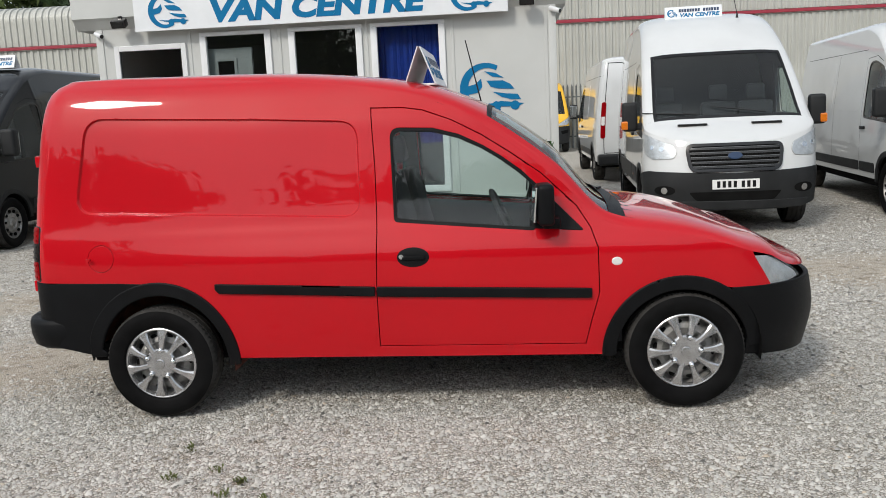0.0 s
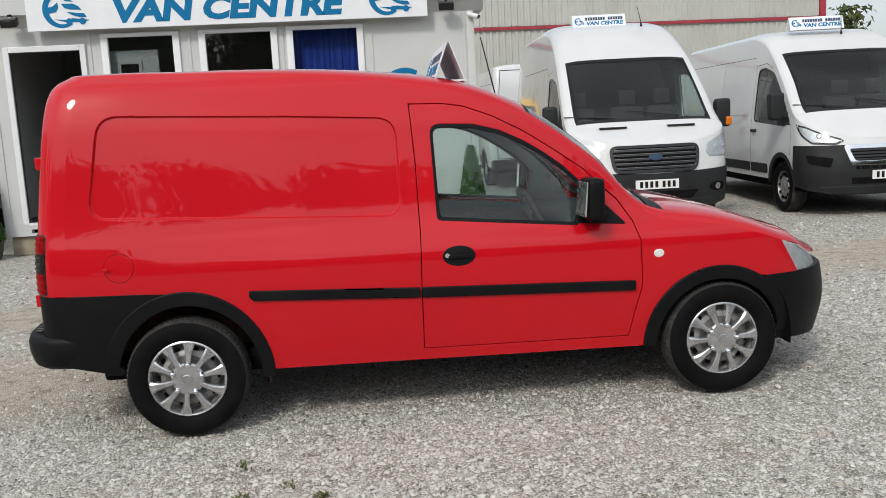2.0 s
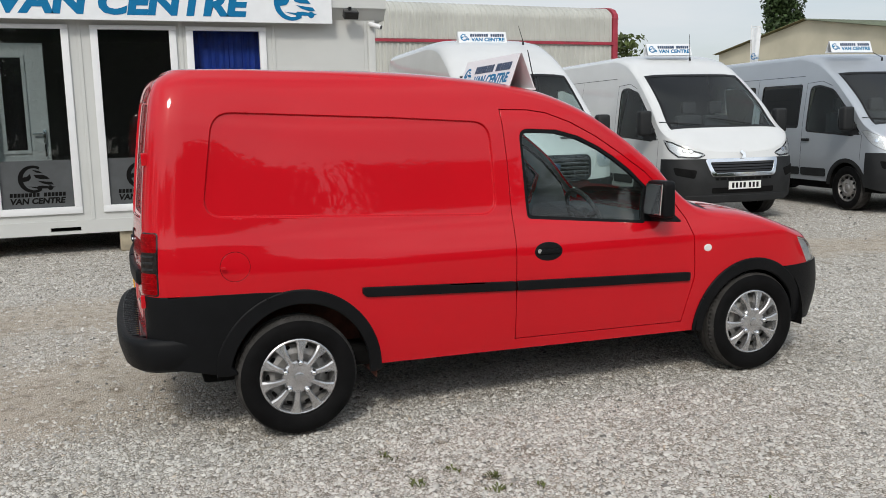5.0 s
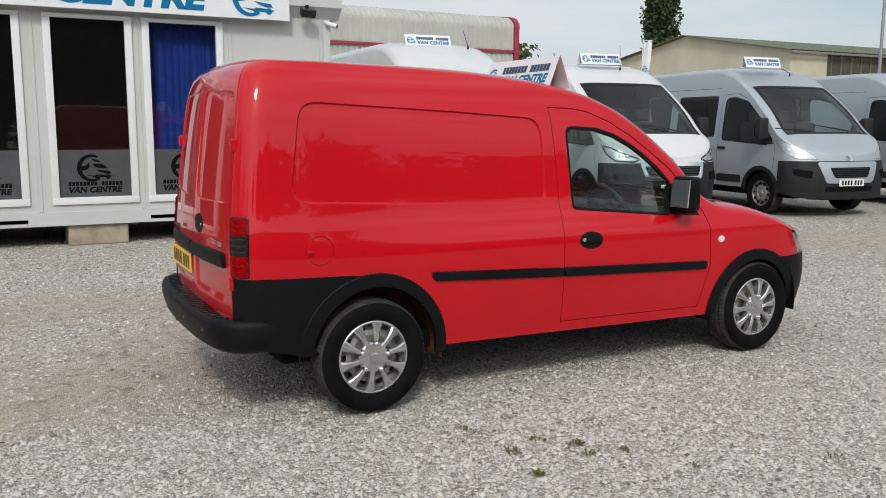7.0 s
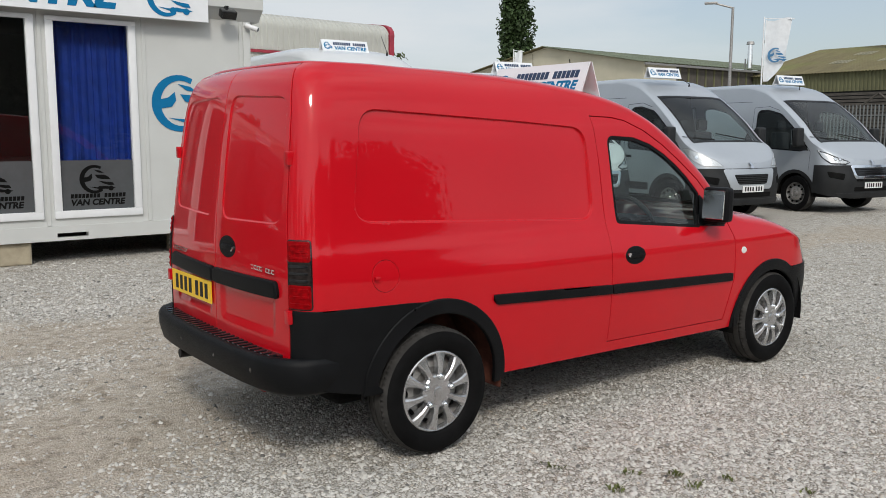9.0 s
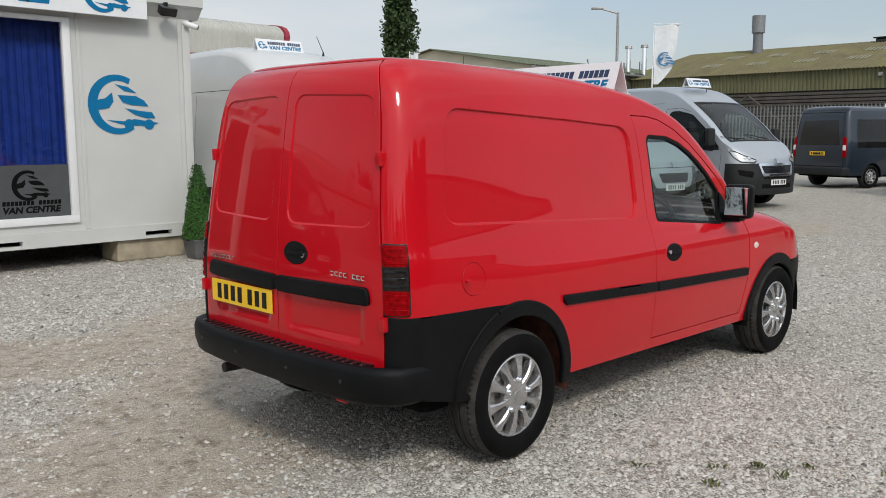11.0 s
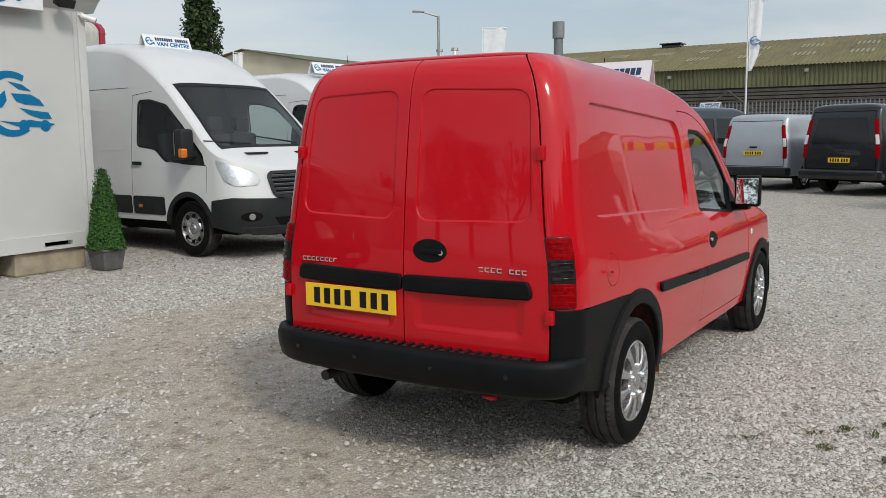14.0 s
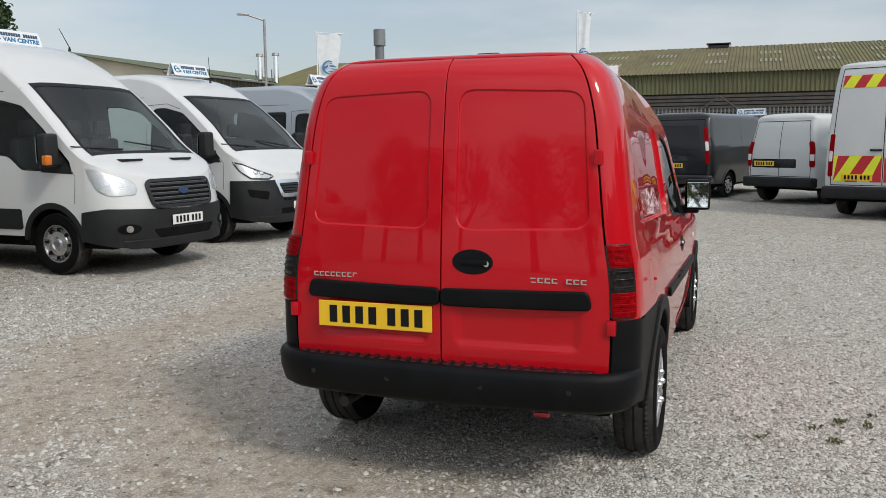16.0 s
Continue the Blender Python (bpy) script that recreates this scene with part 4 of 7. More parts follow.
def bare_tree(name, x, y, h, w, seed, mat, label):
    """A leafless tree: forking limbs that thin out into many fine twigs."""
    rng = np.random.default_rng(seed)
    t = thing(name, pose(x, y, 0), label, "tree")
    V, F, ends = [], [], []

    def limb(p, d, ln, r, depth):
        q = p + d * ln
        a = np.cross(d, (0.3, 0.5, 0.8))
        a /= np.linalg.norm(a)
        b = np.cross(d, a)
        n = 6 if depth < 2 else 3
        s0 = len(V)
        for c, rr in ((p, r), (q, r * 0.68)):
            V.extend(c + rr * (math.cos(2 * math.pi * k / n) * a + math.sin(2 * math.pi * k / n) * b) for k in range(n))
        F.extend((s0 + k, s0 + (k + 1) % n, s0 + n + (k + 1) % n, s0 + n + k) for k in range(n))
        if depth >= 3:
            ends.append((p, q, d))
        if depth < 5:
            for k in range(3 if depth in (0, 1, 2) else 2):
                e = d * (0.75 if k else 1.0) + rng.normal(0, 0.42 if depth else 0.30, 3) + np.array((0, 0, 0.12))
                limb(p + d * ln * (1.0 if k == 0 else rng.uniform(0.55, 1.0)), e / np.linalg.norm(e), ln * rng.uniform(0.66, 0.84), r * (0.68 if k == 0 else 0.5), depth + 1)

    limb(np.array((0.0, 0.0, -0.1)), np.array((rng.normal(0, 0.05), rng.normal(0, 0.05), 1.0)), h * 0.30, w * 0.030, 0)
    link("trunk", mesh_of("trunk", V, F, BARK), t)
    # twigs: slender slips along the outer limbs
    p0, p1, dr = (np.repeat(np.array(v), 22, 0) for v in zip(*ends))
    k = len(p0)
    o = p0 + (p1 - p0) * rng.random((k, 1))
    e = dr * 0.7 + rng.normal(0, 0.6, (k, 3))
    e *= rng.uniform(0.3, 1.0, (k, 1)) / np.linalg.norm(e, axis=1, keepdims=True)
    a = np.cross(e, rng.normal(0, 1, (k, 3)))
    a *= 0.022 / np.linalg.norm(a, axis=1, keepdims=True)
    V = np.stack([o - a, o + a, o + e], 1).reshape(-1, 3)
    F = np.arange(3 * k).reshape(-1, 3).tolist()
    tw = link("twigs", mesh_of("twigs", V, F, mat), t, "fine bare twigs")
    tw["kind"] = "stuff"
    return t


def tree(name, x, y, h, w, seed, mat, label, n=2600, shape="round", leaf=0.22, limbs=9, bare=0.0):
    rng = np.random.default_rng(seed)
    t = thing(name, pose(x, y, 0), label, "tree")
    bm = bmesh.new()
    bm_tube((0, 0, -0.1), (0, 0, h * 0.45), w * 0.055, w * 0.035, 9, bm)
    bm_tube((0, 0, h * 0.45), (0, 0, h * 0.92), w * 0.035, 0.02, 7, bm)
    tips = []
    for k in range(limbs):
        z = h * rng.uniform(0.25, 0.75)
        a = rng.uniform(0, 6.283)
        up = 0.55 if shape != "poplar" else 2.6
        ln = w * 0.5 * rng.uniform(0.6, 1.0) * (1.0 if shape != "poplar" else 0.7)
        e = Vector((math.cos(a) * ln, math.sin(a) * ln, z + ln * up))
        bm_tube((0, 0, z), e, w * 0.018, w * 0.006, 6, bm)
        tips.append(np.array(e))
        for _ in range(3):
            d = rng.normal(0, 1, 3)
            d[2] = abs(d[2]) + 0.3
            bm_tube(e, Vector(np.array(e) + d / np.linalg.norm(d) * w * 0.22), w * 0.006, w * 0.002, 4, bm)
    part("trunk", bm, BARK, t)
    # crown: many clumps of small leaves inside an uneven outline
    nc = 46
    cz = rng.uniform(0.16 if shape == "poplar" else 0.32, 0.98, nc)
    if shape == "poplar":
        prof = np.sin(np.clip(cz, 0.1, 1) ** 0.75 * math.pi) ** 0.6 * 0.42 + 0.05
    else:
        prof = np.sqrt(np.clip(1 - ((cz - 0.62) / 0.40) ** 2, 0.02, 1)) * 0.46
    ca = rng.uniform(0, 6.283, nc)
    cr = prof * w * np.sqrt(rng.uniform(0.1, 1, nc))
    C = np.stack([cr * np.cos(ca), cr * np.sin(ca), cz * h], 1)
    which = rng.integers(0, nc, n)
    spread = (w * 0.13) * (1.0 if shape == "poplar" else 1.1)
    off = rng.normal(0, 1, (n, 3)) * spread * np.array((0.8, 0.8, 1.0 if shape != "poplar" else 1.9))
    P = C[which] + off
    P[:, 2] = np.clip(P[:, 2], h * 0.08, h * 1.02)
    leaves(P, off / np.maximum(np.linalg.norm(off, axis=1, keepdims=True), 1e-6), leaf, rng, "crown", mat, t, 1.4)
    return t


SPRING = leaf_material("spring_leaf", (0.075, 0.10, 0.03))
DARKLEAF = leaf_material("dark_leaf", (0.035, 0.06, 0.02))
TWIG = leaf_material("brown_twigs", (0.07, 0.06, 0.04))
tree("poplar_tree", 82.1, 91.7, 27, 4.4, 11, DARKLEAF, "tall dark green poplar behind the barns", 11000, "poplar", 0.24, 14)
tree("tree", 30.5, 48, 6.9, 3.0, 12, SPRING, "young green tree behind the shed corner", 1100, "round", 0.15)
tree("tree", -27, 42, 9.0, 6, 14, SPRING, "green tree rising behind the grey shed", 2600, "round", 0.22)
tree("tree", -23.8, 42, 8.7, 5, 15, DARKLEAF, "dark tree rising behind the grey shed", 2600, "round", 0.22)
rng0 = np.random.default_rng(5)
for k in range(17):
    place = (-46 + k * 4.2 + rng0.uniform(-1.2, 1.2), -33 + rng0.uniform(-3, 3), rng0.uniform(7.5, 10.5), rng0.uniform(6.5, 8.5), 30 + k)
    if k % 4 == 1:
        bare_tree("boundary_tree", *place, TWIG, "bare boundary tree on the far side of the yard")
    else:
        tree("boundary_tree", *place, (TWIG, DARKLEAF, SPRING)[k % 3], "leafing boundary tree on the far side of the yard", 8000, "round", 0.17)
for k in range(20):
    tree("hedge_tree", -46 + k * 3.3 + rng0.uniform(-1.0, 1.0), -37 + rng0.uniform(-1.5, 1.5), rng0.uniform(4.5, 6.5), rng0.uniform(5, 6.5), 90 + k, DARKLEAF, "dense low hedge tree on the yard's boundary", 4000, "round", 0.20)
for k in range(10):
    place = (-42 + rng0.uniform(-3, 3), -28 + k * 6.5 + rng0.uniform(-1.5, 1.5), rng0.uniform(10, 13.5), rng0.uniform(6.5, 8.5), 60 + k)
    if k % 3 == 0:
        bare_tree("boundary_tree", *place, TWIG, "bare boundary tree at the end of the yard")
    else:
        tree("boundary_tree", *place, (SPRING, DARKLEAF)[k % 2], "green boundary tree at the end of the yard", 9000, "round", 0.09)

# ---------------------------------------------------------------- buildings behind
CLAD = basic("weathered_grey_cladding", (0.44, 0.44, 0.405), 0.55, 0.1, 0.10, 0.5)
REDTRIM = basic("red_flashing", (0.30, 0.025, 0.045), 0.5, 0, 0.15, 3.0)
CREAM = basic("cream_render", (0.46, 0.425, 0.325), 0.85, 0, 0.10, 0.4)
OLIVEWALL = basic("olive_cladding", (0.105, 0.105, 0.05), 0.7, 0, 0.22, 0.35)
DARKSLAT = basic("brown_slatted_boards", (0.065, 0.058, 0.05), 0.85, 0, 0.3, 1.2)


def mossy_roof():
    m, nt, b = nodemat("mossy_sheet_roof")
    n = noise_node(nt, 0.22, 8.0, 0.65)
    n2 = noise_node(nt, 0.9, 6.0, 0.7, stretch=(0.3, 3.0, 1.0))
    mx = nt.nodes.new("ShaderNodeMix")
    mx.data_type, mx.blend_type = "RGBA", "MULTIPLY"
    mx.inputs[0].default_value = 0.7
    nt.links.new(ramp(nt, n.outputs["Fac"], [(0.3, (0.12, 0.105, 0.055)), (0.5, (0.17, 0.145, 0.07)), (0.7, (0.15, 0.16, 0.05))]), mx.inputs[6])
    nt.links.new(ramp(nt, n2.outputs["Fac"], [(0.35, (0.6,) * 3), (0.65, (1.0,) * 3)]), mx.inputs[7])
    nt.links.new(mx.outputs[2], b.inputs["Base Color"])
    b.inputs["Roughness"].default_value = 0.9
    return m


MOSS = mossy_roof()


def corrugated(p0, u, v, ulen, vlen, pitch, amp, mat, name, parent, sharp=True, label=""):
    """A ribbed sheet: p0 corner, u along the ribs' spacing, v along the ribs."""
    p0, u, v = Vector(p0), Vector(u).normalized(), Vector(v).normalized()
    n = u.cross(v)
    k = int(ulen / pitch)
    prof = [(0, 0), (0.30, 0), (0.42, 1), (0.82, 1), (0.96, 0)] if sharp else [(0, 0), (0.25, 0.7), (0.5, 1), (0.75, 0.7)]
    us = [((i + a) * pitch, h * amp) for i in range(k) for a, h in prof] + [(k * pitch, 0)]
    V, F = [], []
    for s, h in us:
        q = p0 + u * s + n * h
        V += [q, q + v * vlen]
    for i in range(len(us) - 1):
        F.append((2 * i, 2 * i + 2, 2 * i + 3, 2 * i + 1))
    return link(name, mesh_of(name, V, F, mat), parent, label)


def build_shed():
    s = thing("grey_shed", pose(18.5, 29.2, 0, 0, 0, 3.2), "large grey corrugated steel shed with red trim", "building")
    L = 62.0
    part("core", bm_box((-L, 0.12, 0), (-0.06, 16, 5.6)), CLAD, s)
    corrugated((-L, 0.0, 0), (1, 0, 0), (0, 0, 1), L, 4.62, 0.25, -0.05, CLAD, "lower_cladding", s)
    corrugated((-L, -0.02, 4.8), (1, 0, 0), (0, 0, 1), L, 0.95, 0.25, -0.05, CLAD, "upper_cladding", s)
    # the sheets bend over the eaves
    n = 8
    for k in range(n):
        a0, a1 = radians(80 * k / n), radians(80 * (k + 1) / n)
        r = 0.75
        q0 = Vector((-L, -0.02 + r - r * math.cos(a0), 5.75 + r * math.sin(a0) * 0.75))
        q1 = Vector((-L, -0.02 + r - r * math.cos(a1), 5.75 + r * math.sin(a1) * 0.75))
        corrugated(q0, (1, 0, 0), q1 - q0, L, (q1 - q0).length, 0.25, -0.05, CLAD, "bent_eave_sheet", s)
    corrugated(q1, (1, 0, 0), (0, 7.5, 0.9), L, 7.6, 0.25, -0.05, CLAD, "roof", s)
    part("red_rail", bm_box((-L, -0.07, 4.66), (0.02, 0.0, 4.78), 0.02), REDTRIM, s, "red flashing rail")
    part("red_corner", bm_box((-0.14, -0.10, 0), (0.10, 0.2, 5.85), 0.03), REDTRIM, s, "red corner flashing")
    bm = bmesh.new()
    pts = [(-0.10, 5.75), (-0.04, 6.0), (0.15, 6.2), (0.5, 6.32), (7.5, 7.2), (7.5, 6.9), (0.55, 6.08), (0.3, 6.0), (0.14, 5.85), (0.1, 5.7)]
    bm_prism(pts, -0.10, 0.12, "x", bm)
    part("red_barge", bm, REDTRIM, s, "red barge flashing")
    part("gable_wall", bm_prism([(0.1, 0), (16, 0), (16, 6.0), (8, 7.1), (0.5, 6.2), (0.1, 5.8)], -0.12, -0.02, "x"), CLAD, s)


build_shed()


def build_boundary_shed():
    b = thing("boundary_shed", pose(6.5, -36, 0), "long flat-topped grey steel shed along the yard's boundary", "building")
    part("core", bm_box((0.1, -12, 0), (45.9, -0.12, 7.4)), CLAD, b)
    corrugated((46, 0, 0), (-1, 0, 0), (0, 0, 1), 46, 7.5, 0.25, 0.05, CLAD, "front_cladding", b)
    part("eaves_trim", bm_box((-0.15, -0.3, 7.42), (46.15, 0.12, 7.75), 0.03), DARKSLAT, b)
    part("roof", bm_prism([(-12.2, 7.42), (-0.3, 7.42), (-6.2, 8.3)], -0.1, 46.1, "x"), DARKSLAT, b)
    part("end_wall", bm_box((-0.1, -12, 0), (0.08, 0.02, 7.42)), CLAD, b)


build_boundary_shed()


def build_cream_barn():
    b = thing("cream_barn", pose(50, 41, 0), "cream rendered gabled barn with green sheet roof", "building")
    part("gable_wall", bm_prism([(0, 0), (22, 0), (22, 7.0), (11, 8.9), (0, 7.0)], 0, 0.3, "x"), CREAM, b)
    part("side_wall", bm_box((4.0, 0, 0), (30, 0.2, 6.85)), DARKSLAT, b)
    part("side_wall", bm_box((0.3, 0, 0), (4.0, 0.2, 6.9)), CREAM, b)
    for k in range(22):
        part("wall_rib", bm_box((4.3 + k * 1.15, -0.06, 0.2), (4.5 + k * 1.15, 0.0, 6.8)), OLIVEWALL, b)
    sl = math.hypot(11.4, 1.97)
    corrugated((-0.5, -0.4, 6.98), (1, 0, 0), (0, 11.4, 1.97), 31, sl, 0.5, 0.06, basic("green_sheet_roof", (0.12, 0.14, 0.09), 0.7, 0, 0.2, 0.4), "roof_slope", b)
    corrugated((30.5, 22.4, 6.98), (-1, 0, 0), (0, -11.4, 1.97), 31, sl, 0.5, 0.06, MOSS, "roof_slope", b)
    part("gutter", bm_box((-0.4, -0.55, 6.75), (30, -0.38, 6.92), 0.02), STEEL, b)


build_cream_barn()


def build_olive_barn():
    b = thing("olive_barn", pose(64.5, 0, 0), "long olive green steel barn with mossy sheet roof", "building")
    y0, y1, ze, zr = -75.0, 42.0, 6.4, 9.6
    part("core", bm_box((0.3, y0, 0), (27, y1 - 0.1, 6.3)), OLIVEWALL, b)
    corrugated((0.1, y1, 4.9), (0, -1, 0), (0, 0, 1), y1 - y0, 1.55, 0.32, 0.07, OLIVEWALL, "upper_cladding", b)
    # lower part: a screen of level boards
    for k in range(13):
        part("board", bm_box((-1.6 + k * 0.13, y0, 1.2 + k * 0.28), (-1.5 + k * 0.13, y1, 1.40 + k * 0.28)), DARKSLAT, b)
    # near-black backing: the shade behind the boards is put into its colour
    part("screen_shade_back", bm_prism([(-1.3, 0), (0.25, 0), (0.25, 4.9), (0.2, 4.9), (-1.3, 1.2)], y0, y1, "y"), basic("dark_gap_shade", (0.02, 0.02, 0.018), 0.9), b)
    for y in (34.0, 29.0, 14.5, 1.2, -13.0):
        bm = bm_tube((-1.75, y - 3.2, 2.2), (-1.55, y, 4.6), 0.08, n=6)
        bm_tube((-1.75, y + 3.2, 2.2), (-1.55, y, 4.6), 0.08, n=6, bm=bm)
        part("brace", bm, DARKSLAT, b)
    sl = math.hypot(13.5, zr - ze)
    corrugated((-0.3, y1 + 0.4, ze), (0, -1, 0), (13.5, 0, zr - ze), y1 - y0, sl, 0.28, 0.05, MOSS, "roof_slope", b)
    corrugated((26.7, y0, ze), (0, 1, 0), (-13.5, 0, zr - ze), y1 - y0, sl, 0.5, 0.045, MOSS, "roof_slope", b)
    part("gable_wall", bm_prism([(0, 0), (27, 0), (26.7, ze), (13.2, zr), (-0.3, ze)], y1 - 0.1, y1 + 0.2, "y"), OLIVEWALL, b)
    pale = basic("weathered_rooflight", (0.24, 0.23, 0.16), 0.6, 0, 0.25, 3.0)
    for y in np.arange(-62, 36, 4.2):
        for t in (0.36, 0.66):
            for j in range(5):
                x = 13.5 * t - 0.3
                z = ze + (zr - ze) * t + 0.13
                part("rooflight", bm_box((x - 0.8, y + j * 0.36, z - 0.19), (x + 0.8, y + j * 0.36 + 0.16, z - 0.16), 0, pose(0, 0, 0) @ Matrix.Translation((x, 0, z)) @ Matrix.Rotation(-math.atan2(zr - ze, 13.5), 4, "Y") @ Matrix.Translation((-x, 0, -z + 0.12))), pale, b)
    for y in (23.4, 1.9, -24.0):
        bm = bm_box((12.6, y - 0.9, zr - 0.15), (13.9, y + 0.9, zr + 0.22), 0.08)
        bm_box((12.4, y - 1.05, zr + 0.22), (14.1, y + 1.05, zr + 0.34), 0.04, None, bm)
        part("ridge_vent", bm, GLOSSBLACK, b)
    for y, z in ((19.5, 5.9), (9.2, 6.0)):
        part("wall_lamp", bm_box((-0.2, y - 0.15, z - 0.12), (0.1, y + 0.15, z + 0.13), 0.04), STEEL, b)


build_olive_barn()


def pole_thing(name, x, y, h, r, label, category, mat=None):
    t = thing(name, pose(x, y, 0), label, category)
    part("pole", bm_tube((0, 0, -0.05), (0, 0, h), r, r * 0.7, 14), mat or STEEL, t, smooth=True)
    return t


ch = pole_thing("flue_chimney", 75.8, 34.4, 12.3, 0.62, "grey steel flue chimney standing on the olive barn", "chimney", basic("grey_flue", (0.16, 0.17, 0.18), 0.6, 0.2, 0.15))
part("cowl", bm_tube((0, 0, 11.0), (0, 0, 12.6), 0.60, 0.60, 20), basic("grey_cowl", (0.2, 0.21, 0.22), 0.6, 0.2, 0.15), ch, smooth=True)
for y in (42.5, 40.8):
    f = pole_thing("steel_flue", 66.3, y, 9.5, 0.30, "shiny steel flue beside the cream barn", "chimney", CHROME)
    part("cap", bm_tube((0, 0, 9.45), (0, 0, 9.7), 0.36, 0.3, 16), STEEL, f)
    part("ladder", bm_box((-0.05, 0.42, 2), (0.05, 0.5, 8.2)), STEEL, f)
lp = pole_thing("street_lamp", 37.3, 24.45, 8.2, 0.10, "tall grey steel street lamp with a short arm", "lamp")
part("arm", bm_tube((0, 0, 8.15), (-0.5, 0.75, 8.42), 0.05, n=8), STEEL, lp)
part("lantern", bm_box((-0.34, -0.12, -0.06), (0.34, 0.12, 0.06), 0.04, pose(-0.62, 0.95, 8.45, 0, 0, 124)), STEEL, lp, smooth=True)

FADEDINK = basic("faded_blue_print", (0.06, 0.19, 0.36), 0.8, 0, 0.1)
FLAGCLOTH = basic("white_flag_cloth", (0.70, 0.72, 0.74), 0.8, 0, 0.06)


def feather_flag(x, y, h, w, dx, dy, sway):
    t = pole_thing("flag_pole", x, y, h, 0.035, "white pole with a hanging white flag", "flag", UPVC)
    u = Vector((dx, dy, 0)).normalized()
    n = Vector((-u.y, u.x, 0))
    bm = bmesh.new()
    rows = []
    for i in range(13):
        f = i / 12
        z = h - 0.12 - f * 2.3
        ww = w * (1 - 0.30 * f) * (1 - 0.7 * max(0.0, (f - 0.7) / 0.3) ** 1.5)
        rows.append([bm.verts.new(u * (0.05 + ww * j / 8) + n * 0.06 * math.sin(j * 0.9 + f * sway) * (j / 8) + Vector((0, 0, z - 0.05 * math.sin(j * 0.7) * (1 - f)))) for j in range(9)])
    for r0, r1 in zip(rows, rows[1:]):
        for j in range(8):
            bm.faces.new((r0[j], r0[j + 1], r1[j + 1], r1[j]))
    cloth = part("flag", bm, FLAGCLOTH, t, smooth=60)
    part("arm", bm_tube((0, 0, h - 0.06), tuple(u * (w + 0.15)) [:2] + (h - 0.14,), 0.015, n=8), UPVC, t)
    m = basis(u * (w * 0.5) + n * 0.05 + Vector((0, 0, h - 1.45)), u, (0, 0, 1))
    for sgn in (1, -1):
        strokes(emblem(min(0.55, w * 0.72)), FADEDINK, cloth, m @ pose(0, 0, 0.14 * (sgn < 0)), "flag_emblem", 0.004, "blue round emblem")
    return t


feather_flag(26.4, 15.5, 5.89, 0.95, 0.35, -1, 4.0)
feather_flag(25.0, 4.65, 5.9, 0.42, 0.3, -1, 2.0)
feather_flag(25.5, 28.75, 5.6, 0.42, 0.35, -1, 3.0)

PALE = basic("galvanised_palisade", (0.14, 0.15, 0.15), 0.6, 0.3, 0.15, 3.0)


def palisade(name, p0, p1, h, label):
    p0, p1 = Vector((*p0, 0)), Vector((*p1, 0))
    d = p1 - p0
    t = thing(name, Matrix.Translation(p0) @ Matrix.Rotation(math.atan2(d.y, d.x), 4, "Z"), label, "fence")
    L = d.length
    V, F = [], []
    k = int(L / 0.16)
    for i in range(k):
        x = i * 0.16
        s = len(V)
        V += [(x, 0, 0.05), (x + 0.035, -0.02, 0.05), (x + 0.07, 0, 0.05), (x, 0, h - 0.1), (x + 0.035, -0.02, h), (x + 0.07, 0, h - 0.1)]
        F += [(s, s + 1, s + 4, s + 3), (s + 1, s + 2, s + 5, s + 4)]
    pl = link("pales", mesh_of("pales", V, F, PALE), t)
    pl["kind"] = "stuff"
    for z in (0.45, h - 0.5):
        part("rail", bm_box((0, 0.005, z), (L, 0.05, z + 0.05)), PALE, t)
    return t


palisade("palisade_fence", (1.6, 27.5), (9.5, 27.9), 2.4, "grey steel palisade fence before the shed")
palisade("palisade_fence", (33, 19), (33, -45), 2.75, "grey steel palisade fence before the olive barn")

